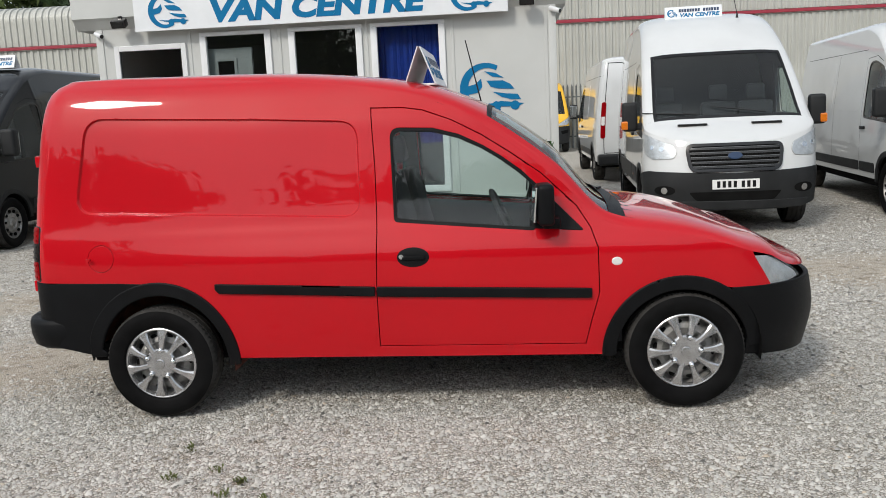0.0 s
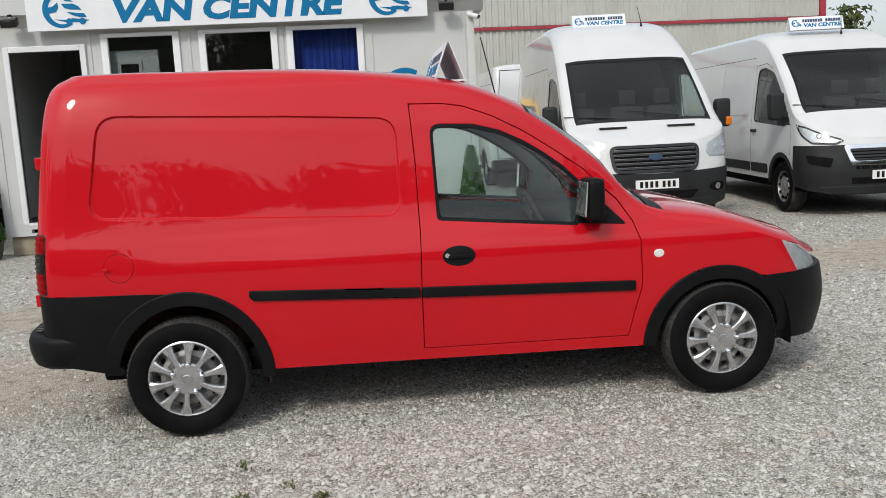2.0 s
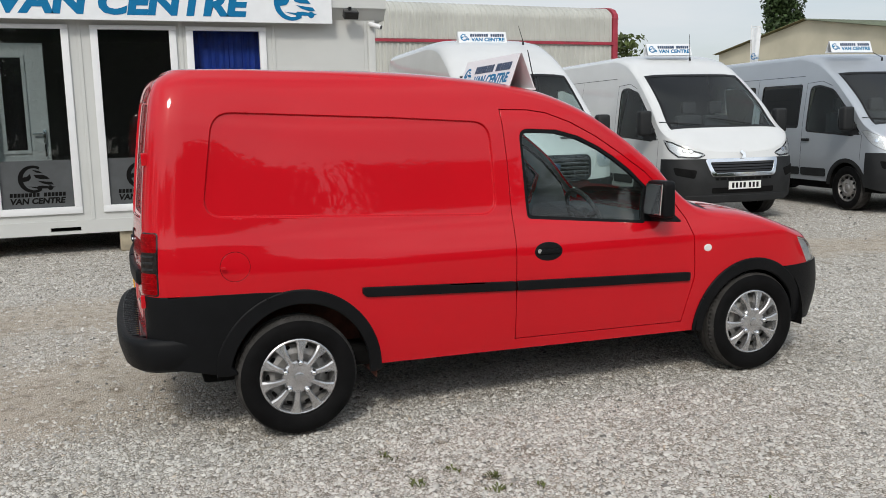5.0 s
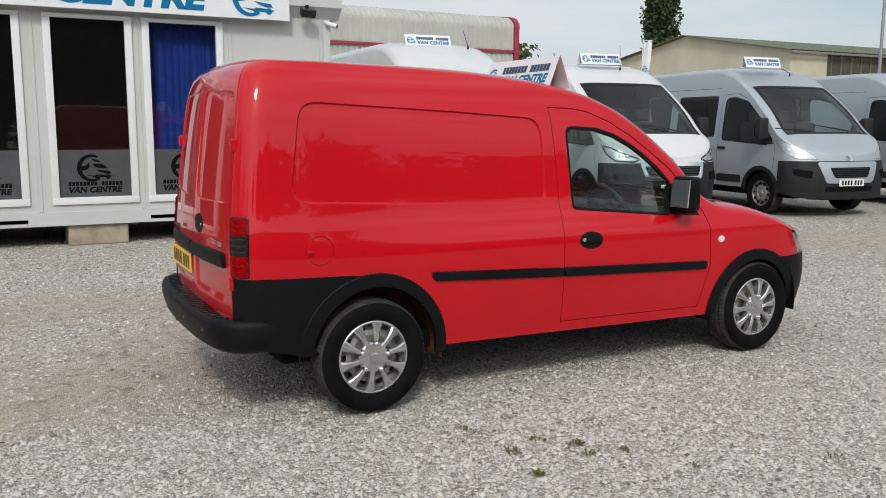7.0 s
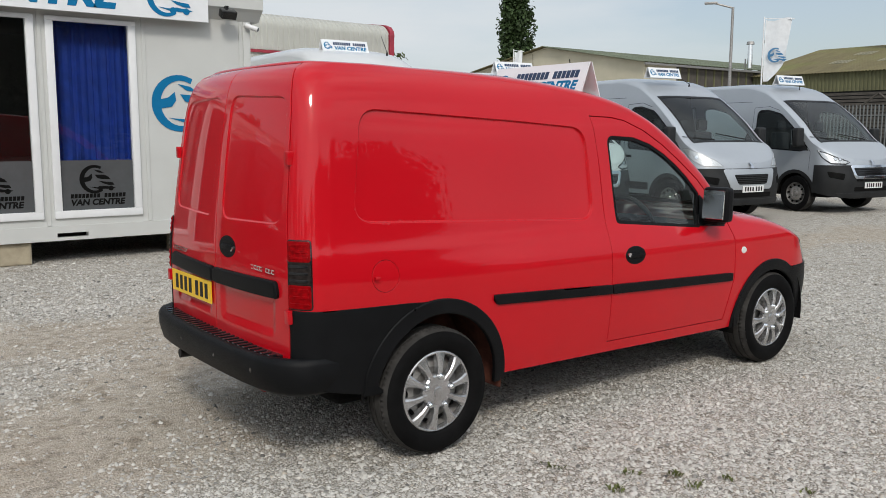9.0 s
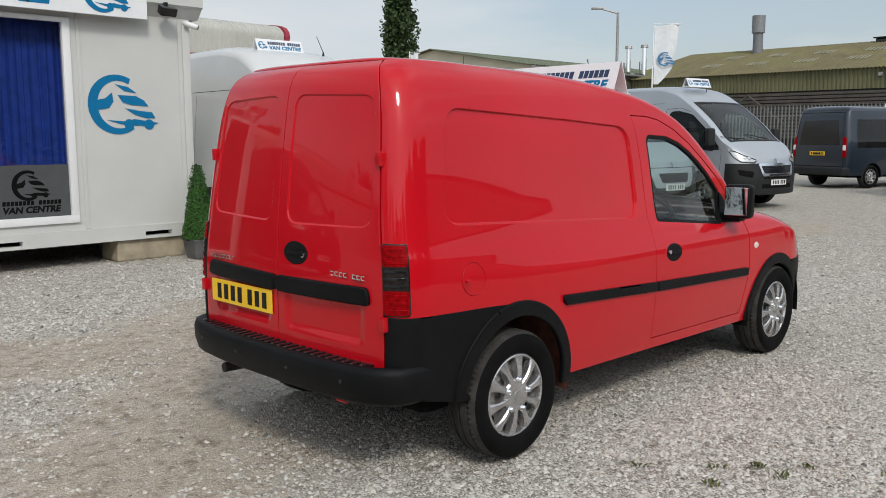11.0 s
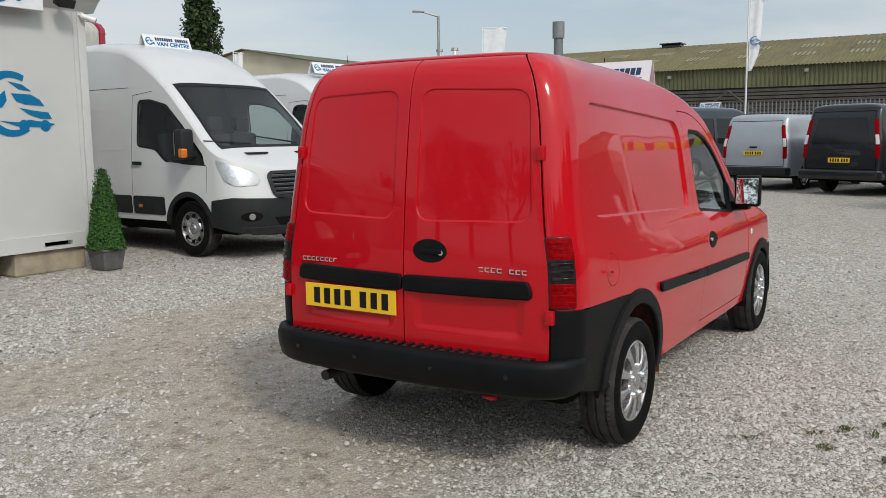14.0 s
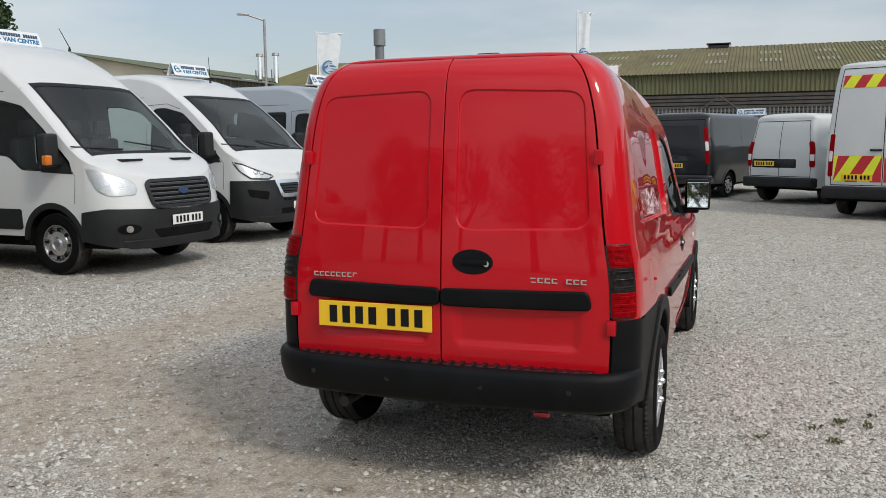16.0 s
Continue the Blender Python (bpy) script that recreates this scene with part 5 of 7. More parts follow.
# ---------------------------------------------------------------- wheels
def make_wheel(r, w, rim, style, mats=None):
    """Parts of one wheel about the y axis, its outer face towards -y. Returns name, mesh pairs."""
    out = []
    # tyre: rounded shoulders, three grooves, blocks cut across the tread
    h = w / 2
    prof = [(rim * 0.985, -h * 0.72), (rim * 1.02, -h * 0.86), (rim * 1.06, -h * 0.92), ((rim + r) / 2, -h * 1.04), (r - 0.035, -h * 1.0), (r - 0.016, -h * 0.9), (r - 0.006, -h * 0.76)]
    tread = []
    for g in (-0.48, 0.0, 0.48):
        tread += [(r - 0.001, h * g - 0.012), (r - 0.001, h * g - 0.006), (r - 0.009, h * g - 0.004), (r - 0.009, h * g + 0.004), (r - 0.001, h * g + 0.006)]
    back = [(a, -b) for a, b in prof[::-1]]
    n = 144
    bm = bm_lathe(prof[:6], 72)
    bm_lathe(back[-6:], 72, bm=bm)
    out.append(("tyre", bm, RUBBER, "worn black rubber tyre"))
    bm = bm_lathe([prof[5], prof[6]] + tread + back[:2], n)
    for v in bm.verts:
        rr = math.hypot(v.co.x, v.co.z)
        if rr > r - 0.012 and abs(v.co.y) > h * 0.4:
            k = round((math.atan2(v.co.z, v.co.x) / (2 * math.pi)) * n) % 2
            if k:
                v.co.x *= (rr - 0.006) / rr
                v.co.z *= (rr - 0.006) / rr
    out.append(("tread", bm, TREAD, "dusty grooved tyre tread"))
    f = -h * 0.80
    if style == "cover":
        # silver trim: ten spokes that flare to the rim, a round hub and five domed bolt covers, over a silver steel wheel
        bm = bm_lathe([(rim, -h * 0.7), (rim * 0.992, f - 0.003), (rim * 0.965, f - 0.006), (rim * 0.935, f - 0.004), (rim * 0.915, f + 0.004), (rim * 0.90, f + 0.022)], 72)
        rs = (0.24, 0.36, 0.50, 0.64, 0.78, 0.88, 0.945)
        hw = (0.072, 0.072, 0.068, 0.076, 0.102, 0.134, 0.165)
        hy = (0.010, 0.014, 0.017, 0.016, 0.012, 0.008, 0.0055)
        for k in range(10):
            b2 = bmesh.new()
            rows = []
            for rr, w2, y2 in zip(rs, hw, hy):
                x, w2 = rr * rim, w2 * rim
                rows.append([b2.verts.new((x, f + yy, z)) for yy, z in ((0.024, -w2 * 1.06), (-y2 + 0.006, -w2), (-y2, -w2 * 0.62), (-y2 + 0.0015, 0), (-y2, w2 * 0.62), (-y2 + 0.006, w2), (0.024, w2 * 1.06))])
            for r0, r1 in zip(rows, rows[1:]):
                for j in range(6):
                    b2.faces.new((r0[j], r0[j + 1], r1[j + 1], r1[j]))
            b2.transform(Matrix.Rotation(2 * math.pi * (k + 0.5) / 10, 4, "Y"))
            join(bm, b2)
        bm_lathe([(rim * 0.135, f - 0.012), (rim * 0.17, f - 0.011), (rim * 0.30, f - 0.0125), (rim * 0.38, f - 0.010), (rim * 0.42, f - 0.002), (rim * 0.43, f + 0.02)], 50, bm=bm)
        bm_lathe([(0.0005, f - 0.018), (rim * 0.10, f - 0.018), (rim * 0.125, f - 0.016), (rim * 0.135, f - 0.011)], 40, bm=bm)
        out.append(("wheel_trim", bm, ALLOY, "silver ten-spoke plastic wheel trim"))
        for k in range(5):
            a = 2 * math.pi * k / 5 + 0.314
            b2 = bm_lathe([(0.0005, f - 0.030), (0.006, f - 0.0292), (0.0105, f - 0.026), (0.0135, f - 0.021), (0.0145, f - 0.015), (0.017, f - 0.012), (0.018, f - 0.006)], 16)
            b2.transform(Matrix.Translation((rim * 0.385 * math.cos(a), 0, rim * 0.385 * math.sin(a))))
            out.append(("wheel_bolt", b2, CHROME, "domed silver bolt cover"))
        bm = bm_lathe([(rim * 0.97, f + 0.012), (rim * 0.90, f + 0.045), (rim * 0.87, f + 0.075), (rim * 0.82, f + 0.075), (rim * 0.78, f + 0.050), (rim * 0.70, f + 0.038), (rim * 0.58, f + 0.032), (rim * 0.48, f + 0.042), (rim * 0.2, f + 0.04), (0.001, f + 0.04)], 60)
        out.append(("steel_wheel", bm, SILVERSTEEL, "silver painted steel wheel behind the trim"))
        # dark ovals set on the steel paint the shade inside its vent openings
        for k in range(10):
            a = 2 * math.pi * k / 10 + 0.15
            bm = bmesh.new()
            bmesh.ops.create_uvsphere(bm, u_segments=12, v_segments=6, radius=1.0, matrix=Matrix.Rotation(-a, 4, "Y") @ Matrix.Translation((rim * 0.745, f + 0.043, 0)) @ Matrix.Diagonal((rim * 0.065, 0.005, rim * 0.105, 1)))
            out.append(("vent_hole_shade", bm, UNDER_GAP, ""))
    else:
        bm = bm_lathe([(rim, -h * 0.7), (rim * 0.98, f), (rim * 0.93, f), (rim * 0.88, f + 0.03), (rim * 0.72, f + 0.05), (rim * 0.62, f + 0.01), (rim * 0.36, f - 0.004), (rim * 0.3, f + 0.01), (rim * 0.22, f - 0.006), (0.001, f - 0.01)], 48)
        out.append(("wheel_rim", bm, ALLOY if style == "silver" else STEEL, ""))
        # near-black blocks stand for the shade in the rim's openings
        bm = bmesh.new()
        for k in range(10 if style == "steel" else 8):
            a = 2 * math.pi * k / (10 if style == "steel" else 8)
            b2 = bm_box((rim * 0.66, f + 0.0, -rim * 0.07), (rim * 0.84, f + 0.03, rim * 0.07), 0.006)
            b2.transform(Matrix.Rotation(a, 4, "Y"))
            join(bm, b2)
        out.append(("vent_hole_shades", bm, UNDER_GAP, ""))
    res = []
    for name, b, mat, lab in out:
        me = bpy.data.meshes.new(name)
        bmesh.ops.recalc_face_normals(b, faces=b.faces[:])
        b.to_mesh(b and me)
        b.free()
        me.materials.append(mat)
        me.polygons.foreach_set("use_smooth", [True] * len(me.polygons))
        me.set_sharp_from_angle(angle=radians(35))
        res.append((name, me, lab))
    return res


def fit_wheel(meshes, parent, x, y, r, turn=0.0):
    wheel = new("wheel")
    wheel.empty_display_size = 0.1
    wheel.parent = parent
    wheel.matrix_local = pose(x, y, r, 0, 0, 180 if y > 0 else 0) @ pose(0, 0, 0, 0, turn, 0)
    for name, me, lab in meshes:
        o = link(name, me, wheel, lab)
        if name == "vent_hole_shades":
            o["kind"] = "stuff"
    return wheel


def shrink(poly, d):
    p = np.array(poly, float)
    a = np.roll(p, 1, 0) - p
    b = np.roll(p, -1, 0) - p
    ta, tb = -a / np.linalg.norm(a, axis=1, keepdims=True), b / np.linalg.norm(b, axis=1, keepdims=True)
    n = np.stack([-(ta + tb)[:, 1], (ta + tb)[:, 0]], 1)
    n /= np.linalg.norm(n, axis=1, keepdims=True)
    c = np.maximum(0.5, np.abs((n * np.stack([-ta[:, 1], ta[:, 0]], 1)).sum(1)))
    return [tuple(q) for q in p + n * (d / c)[:, None]]


def ring_points(poly, offs, step=0.014):
    d = np.array(dense(poly, step))
    t = np.roll(d, -1, 0) - np.roll(d, 1, 0)
    t /= np.maximum(np.linalg.norm(t, axis=1, keepdims=True), 1e-9)
    n = np.stack([-t[:, 1], t[:, 0]], 1)
    out = []
    for o in offs:
        q = d + n * o
        out += [tuple(p) for p in q]
    return out


def in_depth(poly, x, z):
    p = np.stack([np.asarray(x, float), np.asarray(z, float)], 1)
    lo, hi = np.min(poly, 0) - 0.02, np.max(poly, 0) + 0.02
    near = (p[:, 0] > lo[0]) & (p[:, 0] < hi[0]) & (p[:, 1] > lo[1]) & (p[:, 1] < hi[1])
    d = np.full(len(p), -1.0)
    if near.any():
        q = p[near]
        e = edge_dist(poly, q)
        d[near] = np.where(inside(poly, q), e, -e)
    return d


# ---------------------------------------------------------------- the red van
RECESS = rounded([(-1.765, 1.098), (-0.258, 1.024), (-0.264, 1.512), (-0.80, 1.546), (-1.69, 1.588)], [0.10, 0.10, 0.10, 0.0, 0.10], 8)
BACKPANE = rounded([(0.060, 1.083), (0.602, 1.095), (0.562, 1.632), (0.060, 1.650)], 0.07, 8)
BACKDISH = rounded([(0.05, 0.60), (0.58, 0.60), (0.585, 0.79), (0.05, 0.79)], 0.05, 6)


def van_dents(X, Y, z, nx, ny):
    q = 0.014 * sstep(-0.001, 0.007, in_depth(RECESS, X, z)) * (ny > 0.6)
    rear = nx < -0.6
    q = q + rear * (0.007 * sstep(-0.001, 0.005, in_depth(BACKPANE, Y, z)) + 0.012 * sstep(-0.004, 0.045, in_depth(BACKDISH, Y, z)))
    return q


SECTION = pchip([0.2, 0.30, 0.45, 0.65, 0.85, 0.95, 1.02, 1.1, 1.4, 1.52, 1.6, 1.68, 1.735, 1.785], [0.800, 0.812, 0.828, 0.838, 0.832, 0.822, 0.808, 0.795, 0.757, 0.740, 0.721, 0.692, 0.657, 0.595])
REARLEAN = pchip([0.2, 0.8, 1.04, 1.37, 1.55, 1.65, 1.72, 1.76, 1.785], [0.0, 0.0, 0.012, 0.046, 0.070, 0.088, 0.112, 0.145, 0.195])
# the flanks draw in towards the cab, more so above the waist
DRAW_Z = pchip([0.2, 0.35, 0.6, 0.82, 0.95, 1.03, 1.2, 1.5, 1.6, 1.8], [0.035, 0.030, 0.025, 0.027, 0.055, 0.068, 0.074, 0.090, 0.108, 0.118])
DRAW_X = pchip([-2.3, -2.05, -1.75, -1.3, -0.8, -0.3, 0.2, 0.9, 2.2], [0.04, 0.06, 0.18, 0.5, 0.85, 1.0, 1.0, 1.12, 1.12])


def draw_in(x, z):
    return DRAW_Z(np.asarray(z, float)) * DRAW_X(np.asarray(x, float))


def half_width(x, z):
    """How far the flank stands from the middle line at x, z."""
    return float(SECTION(z)) - float(draw_in(x, z))


red_shape = Shape(
    2.13, -2.08, lambda x: 0.838 - 0.042 * np.maximum(0, (-0.6 - x) / 1.4) ** 2 - 0.03 * np.maximum(0, x - 1.0) ** 2, 0.6, 2.6, 0.13, 0.035,
    lambda z: 0.838 - SECTION(z), pchip([0.2, 0.45, 0.6, 0.8], [0.05, 0.0, 0.02, 0.12]), REARLEAN,
    pchip([-2.2, -1.7, -1.2, -0.68, -0.19, 0.09, 0.29, 0.453, 0.735, 1.0, 1.10, 1.33, 1.6, 1.75, 1.85, 1.95, 2.2], [1.782, 1.782, 1.768, 1.735, 1.675, 1.61, 1.52, 1.412, 1.19, 0.95, 0.930, 0.895, 0.828, 0.787, 0.765, 0.70, 0.64]),
    pchip([-2.2, -1.6, -0.68, -0.19, 0.29, 0.453, 0.735, 1.02, 1.1, 1.33, 1.6, 1.9, 2.1], [0.018, 0.022, 0.055, 0.07, 0.10, 0.13, 0.15, 0.10, 0.085, 0.085, 0.08, 0.07, 0.05]),
    3.4, 0.10, 0.3, van_dents, draw_in)
S_ = red_shape


def s_at(X, z):
    """Distance along the outline at which the leaning flank stands at X."""
    x = np.asarray(X, float)
    for _ in range(4):
        x = np.asarray(X, float) - S_.lr(z) * (1 - sstep(S_.xr + 0.1, S_.xr + 0.8, x))
    return float(S_.sx(x))


def t_at(Y, z):
    return Y * S_.w / (S_.w - float(S_.ls(z)) - float(draw_in(-2.05, z)))


def sz(pts):
    """(x, z) on the flank as (distance along the outline, z)."""
    return [(float(S_.sx(x)), z) for x, z in pts]


def make_red_van():
    van = thing("panel_van", pose(0, 0, 0), "glossy red small panel van with black bumpers parked on gravel", "van")
    sE = S_.S - 0.70
    zs = lambda x: float(S_.zs(x))
    rarch = ellipse(-1.345, 0.30, 0.397, 0.417, 25, 0, 180)
    farch = ellipse(1.345, 0.29, 0.388, 0.385, 25, 0, 180)
    door = [(-0.192, 0.354), (0.868, 0.340), (0.90, 0.47), (0.94, 0.61), (0.938, 0.84), (0.905, 0.94), (0.84, 1.045), (0.668, 1.215), (0.52, 1.322), (0.373, 1.42), (0.22, 1.502), (0.075, 1.558), (-0.03, 1.575), (-0.198, 1.580), (-0.183, 1.28), (-0.180, 0.95), (-0.190, 0.66)]
    glass = rounded([(-0.072, 1.012), (0.605, 0.948), (0.655, 1.125), (0.56, 1.216), (0.46, 1.292), (0.37, 1.35), (0.25, 1.408), (0.12, 1.444), (-0.084, 1.456)], [0.02, 0.02, 0.0, 0, 0, 0, 0, 0, 0.05])
    seal = rounded([(-0.090, 0.994), (0.628, 0.928), (0.672, 1.13), (0.57, 1.232), (0.47, 1.308), (0.375, 1.368), (0.255, 1.427), (0.125, 1.463), (-0.100, 1.475)], [0.025, 0.02, 0.0, 0, 0, 0, 0, 0, 0.06])
    top = [(x, zs(x)) for x in np.linspace(-1.9, 1.74, 60)]
    body = [(sE, 0.748), (sE, zs(-2.05))] + [(float(S_.sx(x)), z) for x, z in top]
    body += sz([(1.742, 0.775), (1.797, 0.608), (1.60, 0.618)])
    body += sz([p for p in farch if p[0] < 1.575 and p[1] > 0.30]) + sz([(0.955, 0.285), (-0.935, 0.312)])
    body += sz([p for p in rarch if p[0] < -0.95 and p[0] > -1.42]) + sz([(-1.43, 0.727), (-1.53, 0.732)])
    flap = (-1.632, 0.863)
    for sg, name in ((-1, "body_side"), (1, "body_side")):
        fn = lambda p, sg=sg: S_.wall_s(p[:, 0], p[:, 1], sg)
        holes = [sz(door)] + ([sz(ellipse(*flap, 0.073, 0.073, 36))] if sg < 0 else [])
        ex = [(s_at(x, z), z) for x, z in ring_points(RECESS, (-0.008, -0.002, 0.0005, 0.003, 0.0055, 0.0085, 0.015, 0.03))]
        skin(name, fn, body, RED, van, holes, 0.035, 0, 0.02, 0.002, ex, edge=0.025)
        d = skin("door", S_.side(sg), shrink(door, 0.0085), RED, van, [seal], 0.035, -0.001, 0.02, 0.002, edge=0.02)
        skin("window_seal", S_.side(sg), seal, PLASTIC, d, [glass], 0.05, -0.004, 0.02, 0.001, edge=0.02, label="black rubber window seal")
        skin("side_window", S_.side(sg), glass, GLASS, d, (), 0.06, -0.012, 0.0, label="clear side window glass").visible_shadow = False
        skin("mirror_sail", S_.side(sg), rounded([(0.615, 0.944), (0.865, 0.925), (0.672, 1.122)], 0.012), PLASTIC, d, (), 0.06, 0.003, 0.012, 0.003)
        skin("door_lining", S_.side(sg), shrink(door, -0.02), CABTRIM, d, [shrink(seal, -0.004)], 0.06, -0.045, 0.0, edge=0.04, label="dark inner door lining")
        # a near-black sheet puts the shade of the door gap into colour, as a dark line
        skin("door_rebate", S_.side(sg), [(x + np.sign(x - 0.4) * 0.03, z + np.sign(z - 1.0) * 0.03) for x, z in door], UNDER_GAP, van, [[(0.4 + (x - 0.4) * 0.9, 0.95 + (z - 0.95) * 0.93) for x, z in door]], 0.06, -0.024, 0.0, edge=0.04, label="near-black rebate sheet with the door gap's shade in its colour")
        h = skin("door_handle", S_.side(sg), ellipse(0.007, 0.82, 0.079, 0.047, 32), PLASTIC, d, (), 0.03, 0.002, 0.01, 0.005, label="black oval door handle")
        y = sg * half_width(0.0, 0.82)
        part("grip", bm_box((-0.055, y - 0.012, 0.806), (0.07, y + 0.012, 0.832), 0.008, m=None), PLASTIC, h, smooth=True)
        part("lock", bm_tube((-0.052, y, 0.826), (-0.052, y + sg * 0.012, 0.826), 0.012, n=14), CHROME, h, "steel key lock", smooth=True)
        skin("rubbing_strip", S_.side(sg), [(-1.022, 0.69), (-1.005, 0.672), (-0.199, 0.6335), (-0.199, 0.6725), (-1.022, 0.711)], PLASTIC, van, (), 0.018, 0.018, 0.034, 0.005, edge=0.022, label="black plastic rubbing strip")
        skin("rubbing_strip", S_.side(sg), [(-0.181, 0.632), (0.893, 0.594), (0.893, 0.633), (-0.181, 0.672)], PLASTIC, d, (), 0.018, 0.018, 0.034, 0.005, edge=0.022, label="black plastic rubbing strip")
        ra = ellipse(-1.345, 0.30, 0.405, 0.425, 33, -2, 178)[:-3] + [(-1.735, 0.345), (-1.65, 0.345)] + ellipse(-1.338, 0.30, 0.352, 0.370, 33, -3, 168)[::-1]
        skin("wheel_arch_trim", S_.side(sg), ra, PLASTIC, van, (), 0.035, 0.014, 0.02, 0.008, edge=0.02, label="black plastic wheel arch trim")
        fa = ellipse(1.345, 0.285, 0.392, 0.393, 37, 5, 180) + ellipse(1.345, 0.285, 0.336, 0.338, 37, 5, 180)[::-1]
        skin("wheel_arch_trim", S_.side(sg), fa, PLASTIC, van, (), 0.035, 0.014, 0.02, 0.008, edge=0.02, label="black plastic wheel arch trim")
        rb = [(sE, 0.742)] + sz([(-1.53, 0.7295), (-1.40, 0.722)]) + sz([p for p in ellipse(-1.345, 0.30, 0.395, 0.41, 33, 90, 178) if p[0] < -1.42]) + sz([(-1.74, 0.35), (-1.95, 0.40)]) + [(sE, 0.41)]
        skin("bumper_side", fn, rb, PLASTIC, van, (), 0.04, 0.004, 0.02, 0.003, edge=0.03, label="black plastic bumper corner panel")
        # tail lamp on the corner
        lamp = skin("tail_lamp", fn, rrect(sE + 0.006, 0.752, sE - 0.105, 1.035, 0.012), GLOSSBLACK, van, (), 0.03, 0.004, 0.02, 0.005, edge=0.02)
        for z0, z1, mt, nm in ((0.758, 0.85, REDLENS, "red_lens"), (0.857, 0.945, SMOKE, "smoked_lens"), (0.952, 1.03, REDLENS, "red_lens")):
            lens = skin(nm, fn, rrect(sE + 0.000, z0, sE - 0.099, z1, 0.008), mt, lamp, (), 0.02, 0.009, 0.008, 0.004)
            for k in range(3):
                zk = z0 + (z1 - z0) * (k + 0.5) / 3
                skin("lens_rib", fn, rrect(sE - 0.008, zk - 0.004, sE - 0.091, zk + 0.004, 0.003, 2), GLOSSBLACK if mt is SMOKE else mt, lens, (), 0.05, 0.0125, 0.004, 0.0015, edge=0.03)
        # headlamp and side repeater
        hl = sz([(1.738, 0.768), (1.80, 0.612), (1.90, 0.622), (1.99, 0.634), (1.985, 0.66), (1.95, 0.695), (1.90, 0.735), (1.84, 0.763)])
        lampf = skin("headlamp", fn, hl, REFLECTOR, van, (), 0.03, -0.012, 0.02, 0.0, edge=0.03)
        skin("lens", fn, hl, LENS, lampf, (), 0.03, 0.003, 0.0, label="clear headlamp lens")
        skin("side_repeater", S_.side(sg), ellipse(1.024, 0.768, 0.021, 0.015, 20), WHITELENS, van, (), 0.02, 0.006, 0.01, 0.006)
        for z in (1.375, 0.715):
            pt = S_.wall_s(np.array([sE + 0.004]), np.array([z]), sg)[0]
            part("hinge", bm_box((pt[0] - 0.018, pt[1] - 0.018, z - 0.030), (pt[0] + 0.012, pt[1] + 0.018, z + 0.030), 0.006), RED, van, smooth=True)
        # mirror
        y0 = sg * 0.79
        mm = pose(0.672, sg * 0.85, 1.07, 0, 0, sg * -5) @ pose(-0.672, 0, 0)
        mir = part("door_mirror", bm_box((0.632, -0.082, -0.102), (0.715, 0.082, 0.102), 0.028, mm, seg=3), PLASTIC, van, "black plastic door mirror", smooth=True)
        part("mirror_glass", bm_box((0.617, -0.068, -0.082), (0.625, 0.068, 0.085), 0.002, mm @ pose(0.62, 0, 0, 0, 5, 0) @ pose(-0.62, 0, 0)), MIRROR, mir)
        part("mirror_arm", bm_box((0.66, min(y0 * 0.90, sg * 0.86), 0.945), (0.75, max(y0 * 0.90, sg * 0.86), 1.0), 0.015), PLASTIC, mir, smooth=True)
        if sg < 0:
            skin("fuel_flap", S_.side(sg), ellipse(*flap, 0.0672, 0.0672, 36), RED, van, (), 0.03, 0, 0.015, 0.0015, edge=0.015)
            skin("flap_well", S_.side(sg), ellipse(*flap, 0.078, 0.078, 24), UNDER_GAP, van, (), 0.04, -0.014, 0.0)
            part("flap_catch", bm_box((flap[0] - 0.068, -half_width(flap[0], 0.86) - 0.004, 0.857), (flap[0] - 0.045, -half_width(flap[0], 0.86) + 0.01, 0.869), 0.003), RED, van)
    # roof, windscreen, bonnet
    top_sheet("roof", S_, S_.emin, 0.40, RED, van, nx=70, ny=48)
    top_sheet("windscreen", S_, 0.425, 1.0, GLASS, van, "clear windscreen glass", y0=-0.93, y1=0.93, off=-0.004, ends=False, nx=16, ny=16).visible_shadow = False
    for sg in (-1, 1):
        a, b = (-1.0, -0.93) if sg < 0 else (0.93, 1.0)
        top_sheet("windscreen_pillar", S_, 0.40, 1.08, RED, van, y0=a, y1=b, nx=24, ny=6, ends=False)
        top_sheet("pillar_trim", S_, 0.38, 1.02, CABTRIM, van, y0=a, y1=b, nx=24, ny=6, off=-0.02, ends=False)
    top_sheet("headlining", S_, -0.25, 0.40, LINER, van, y0=-0.97, y1=0.97, nx=8, ny=12, off=-0.03, ends=False)
    top_sheet("screen_header", S_, 0.40, 0.425, PLASTIC, van, y0=-0.93, y1=0.93, nx=2, ny=12, ends=False)
    top_sheet("scuttle", S_, 1.0, 1.125, PLASTIC, van, "black plastic scuttle panel", y0=-0.93, y1=0.93, nx=4, ny=12, ends=False)
    top_sheet("bonnet", S_, 1.08, S_.emax, RED, van, nx=30, ny=30)
    for y in (-0.3, 0.25):
        wz = [float(S_.top_z(np.array([xx]), np.array([yy / 0.66]))[0]) + 0.012 for xx, yy in ((1.05, y), (1.0, y - 0.3))]
        part("wiper", bm_tube((1.05, y, wz[0]), (1.0, y - 0.3, wz[1]), 0.008, 0.006, 8), PLASTIC, van)
    # front bumper with grille
    X = lambda x: float(S_.sx(x))
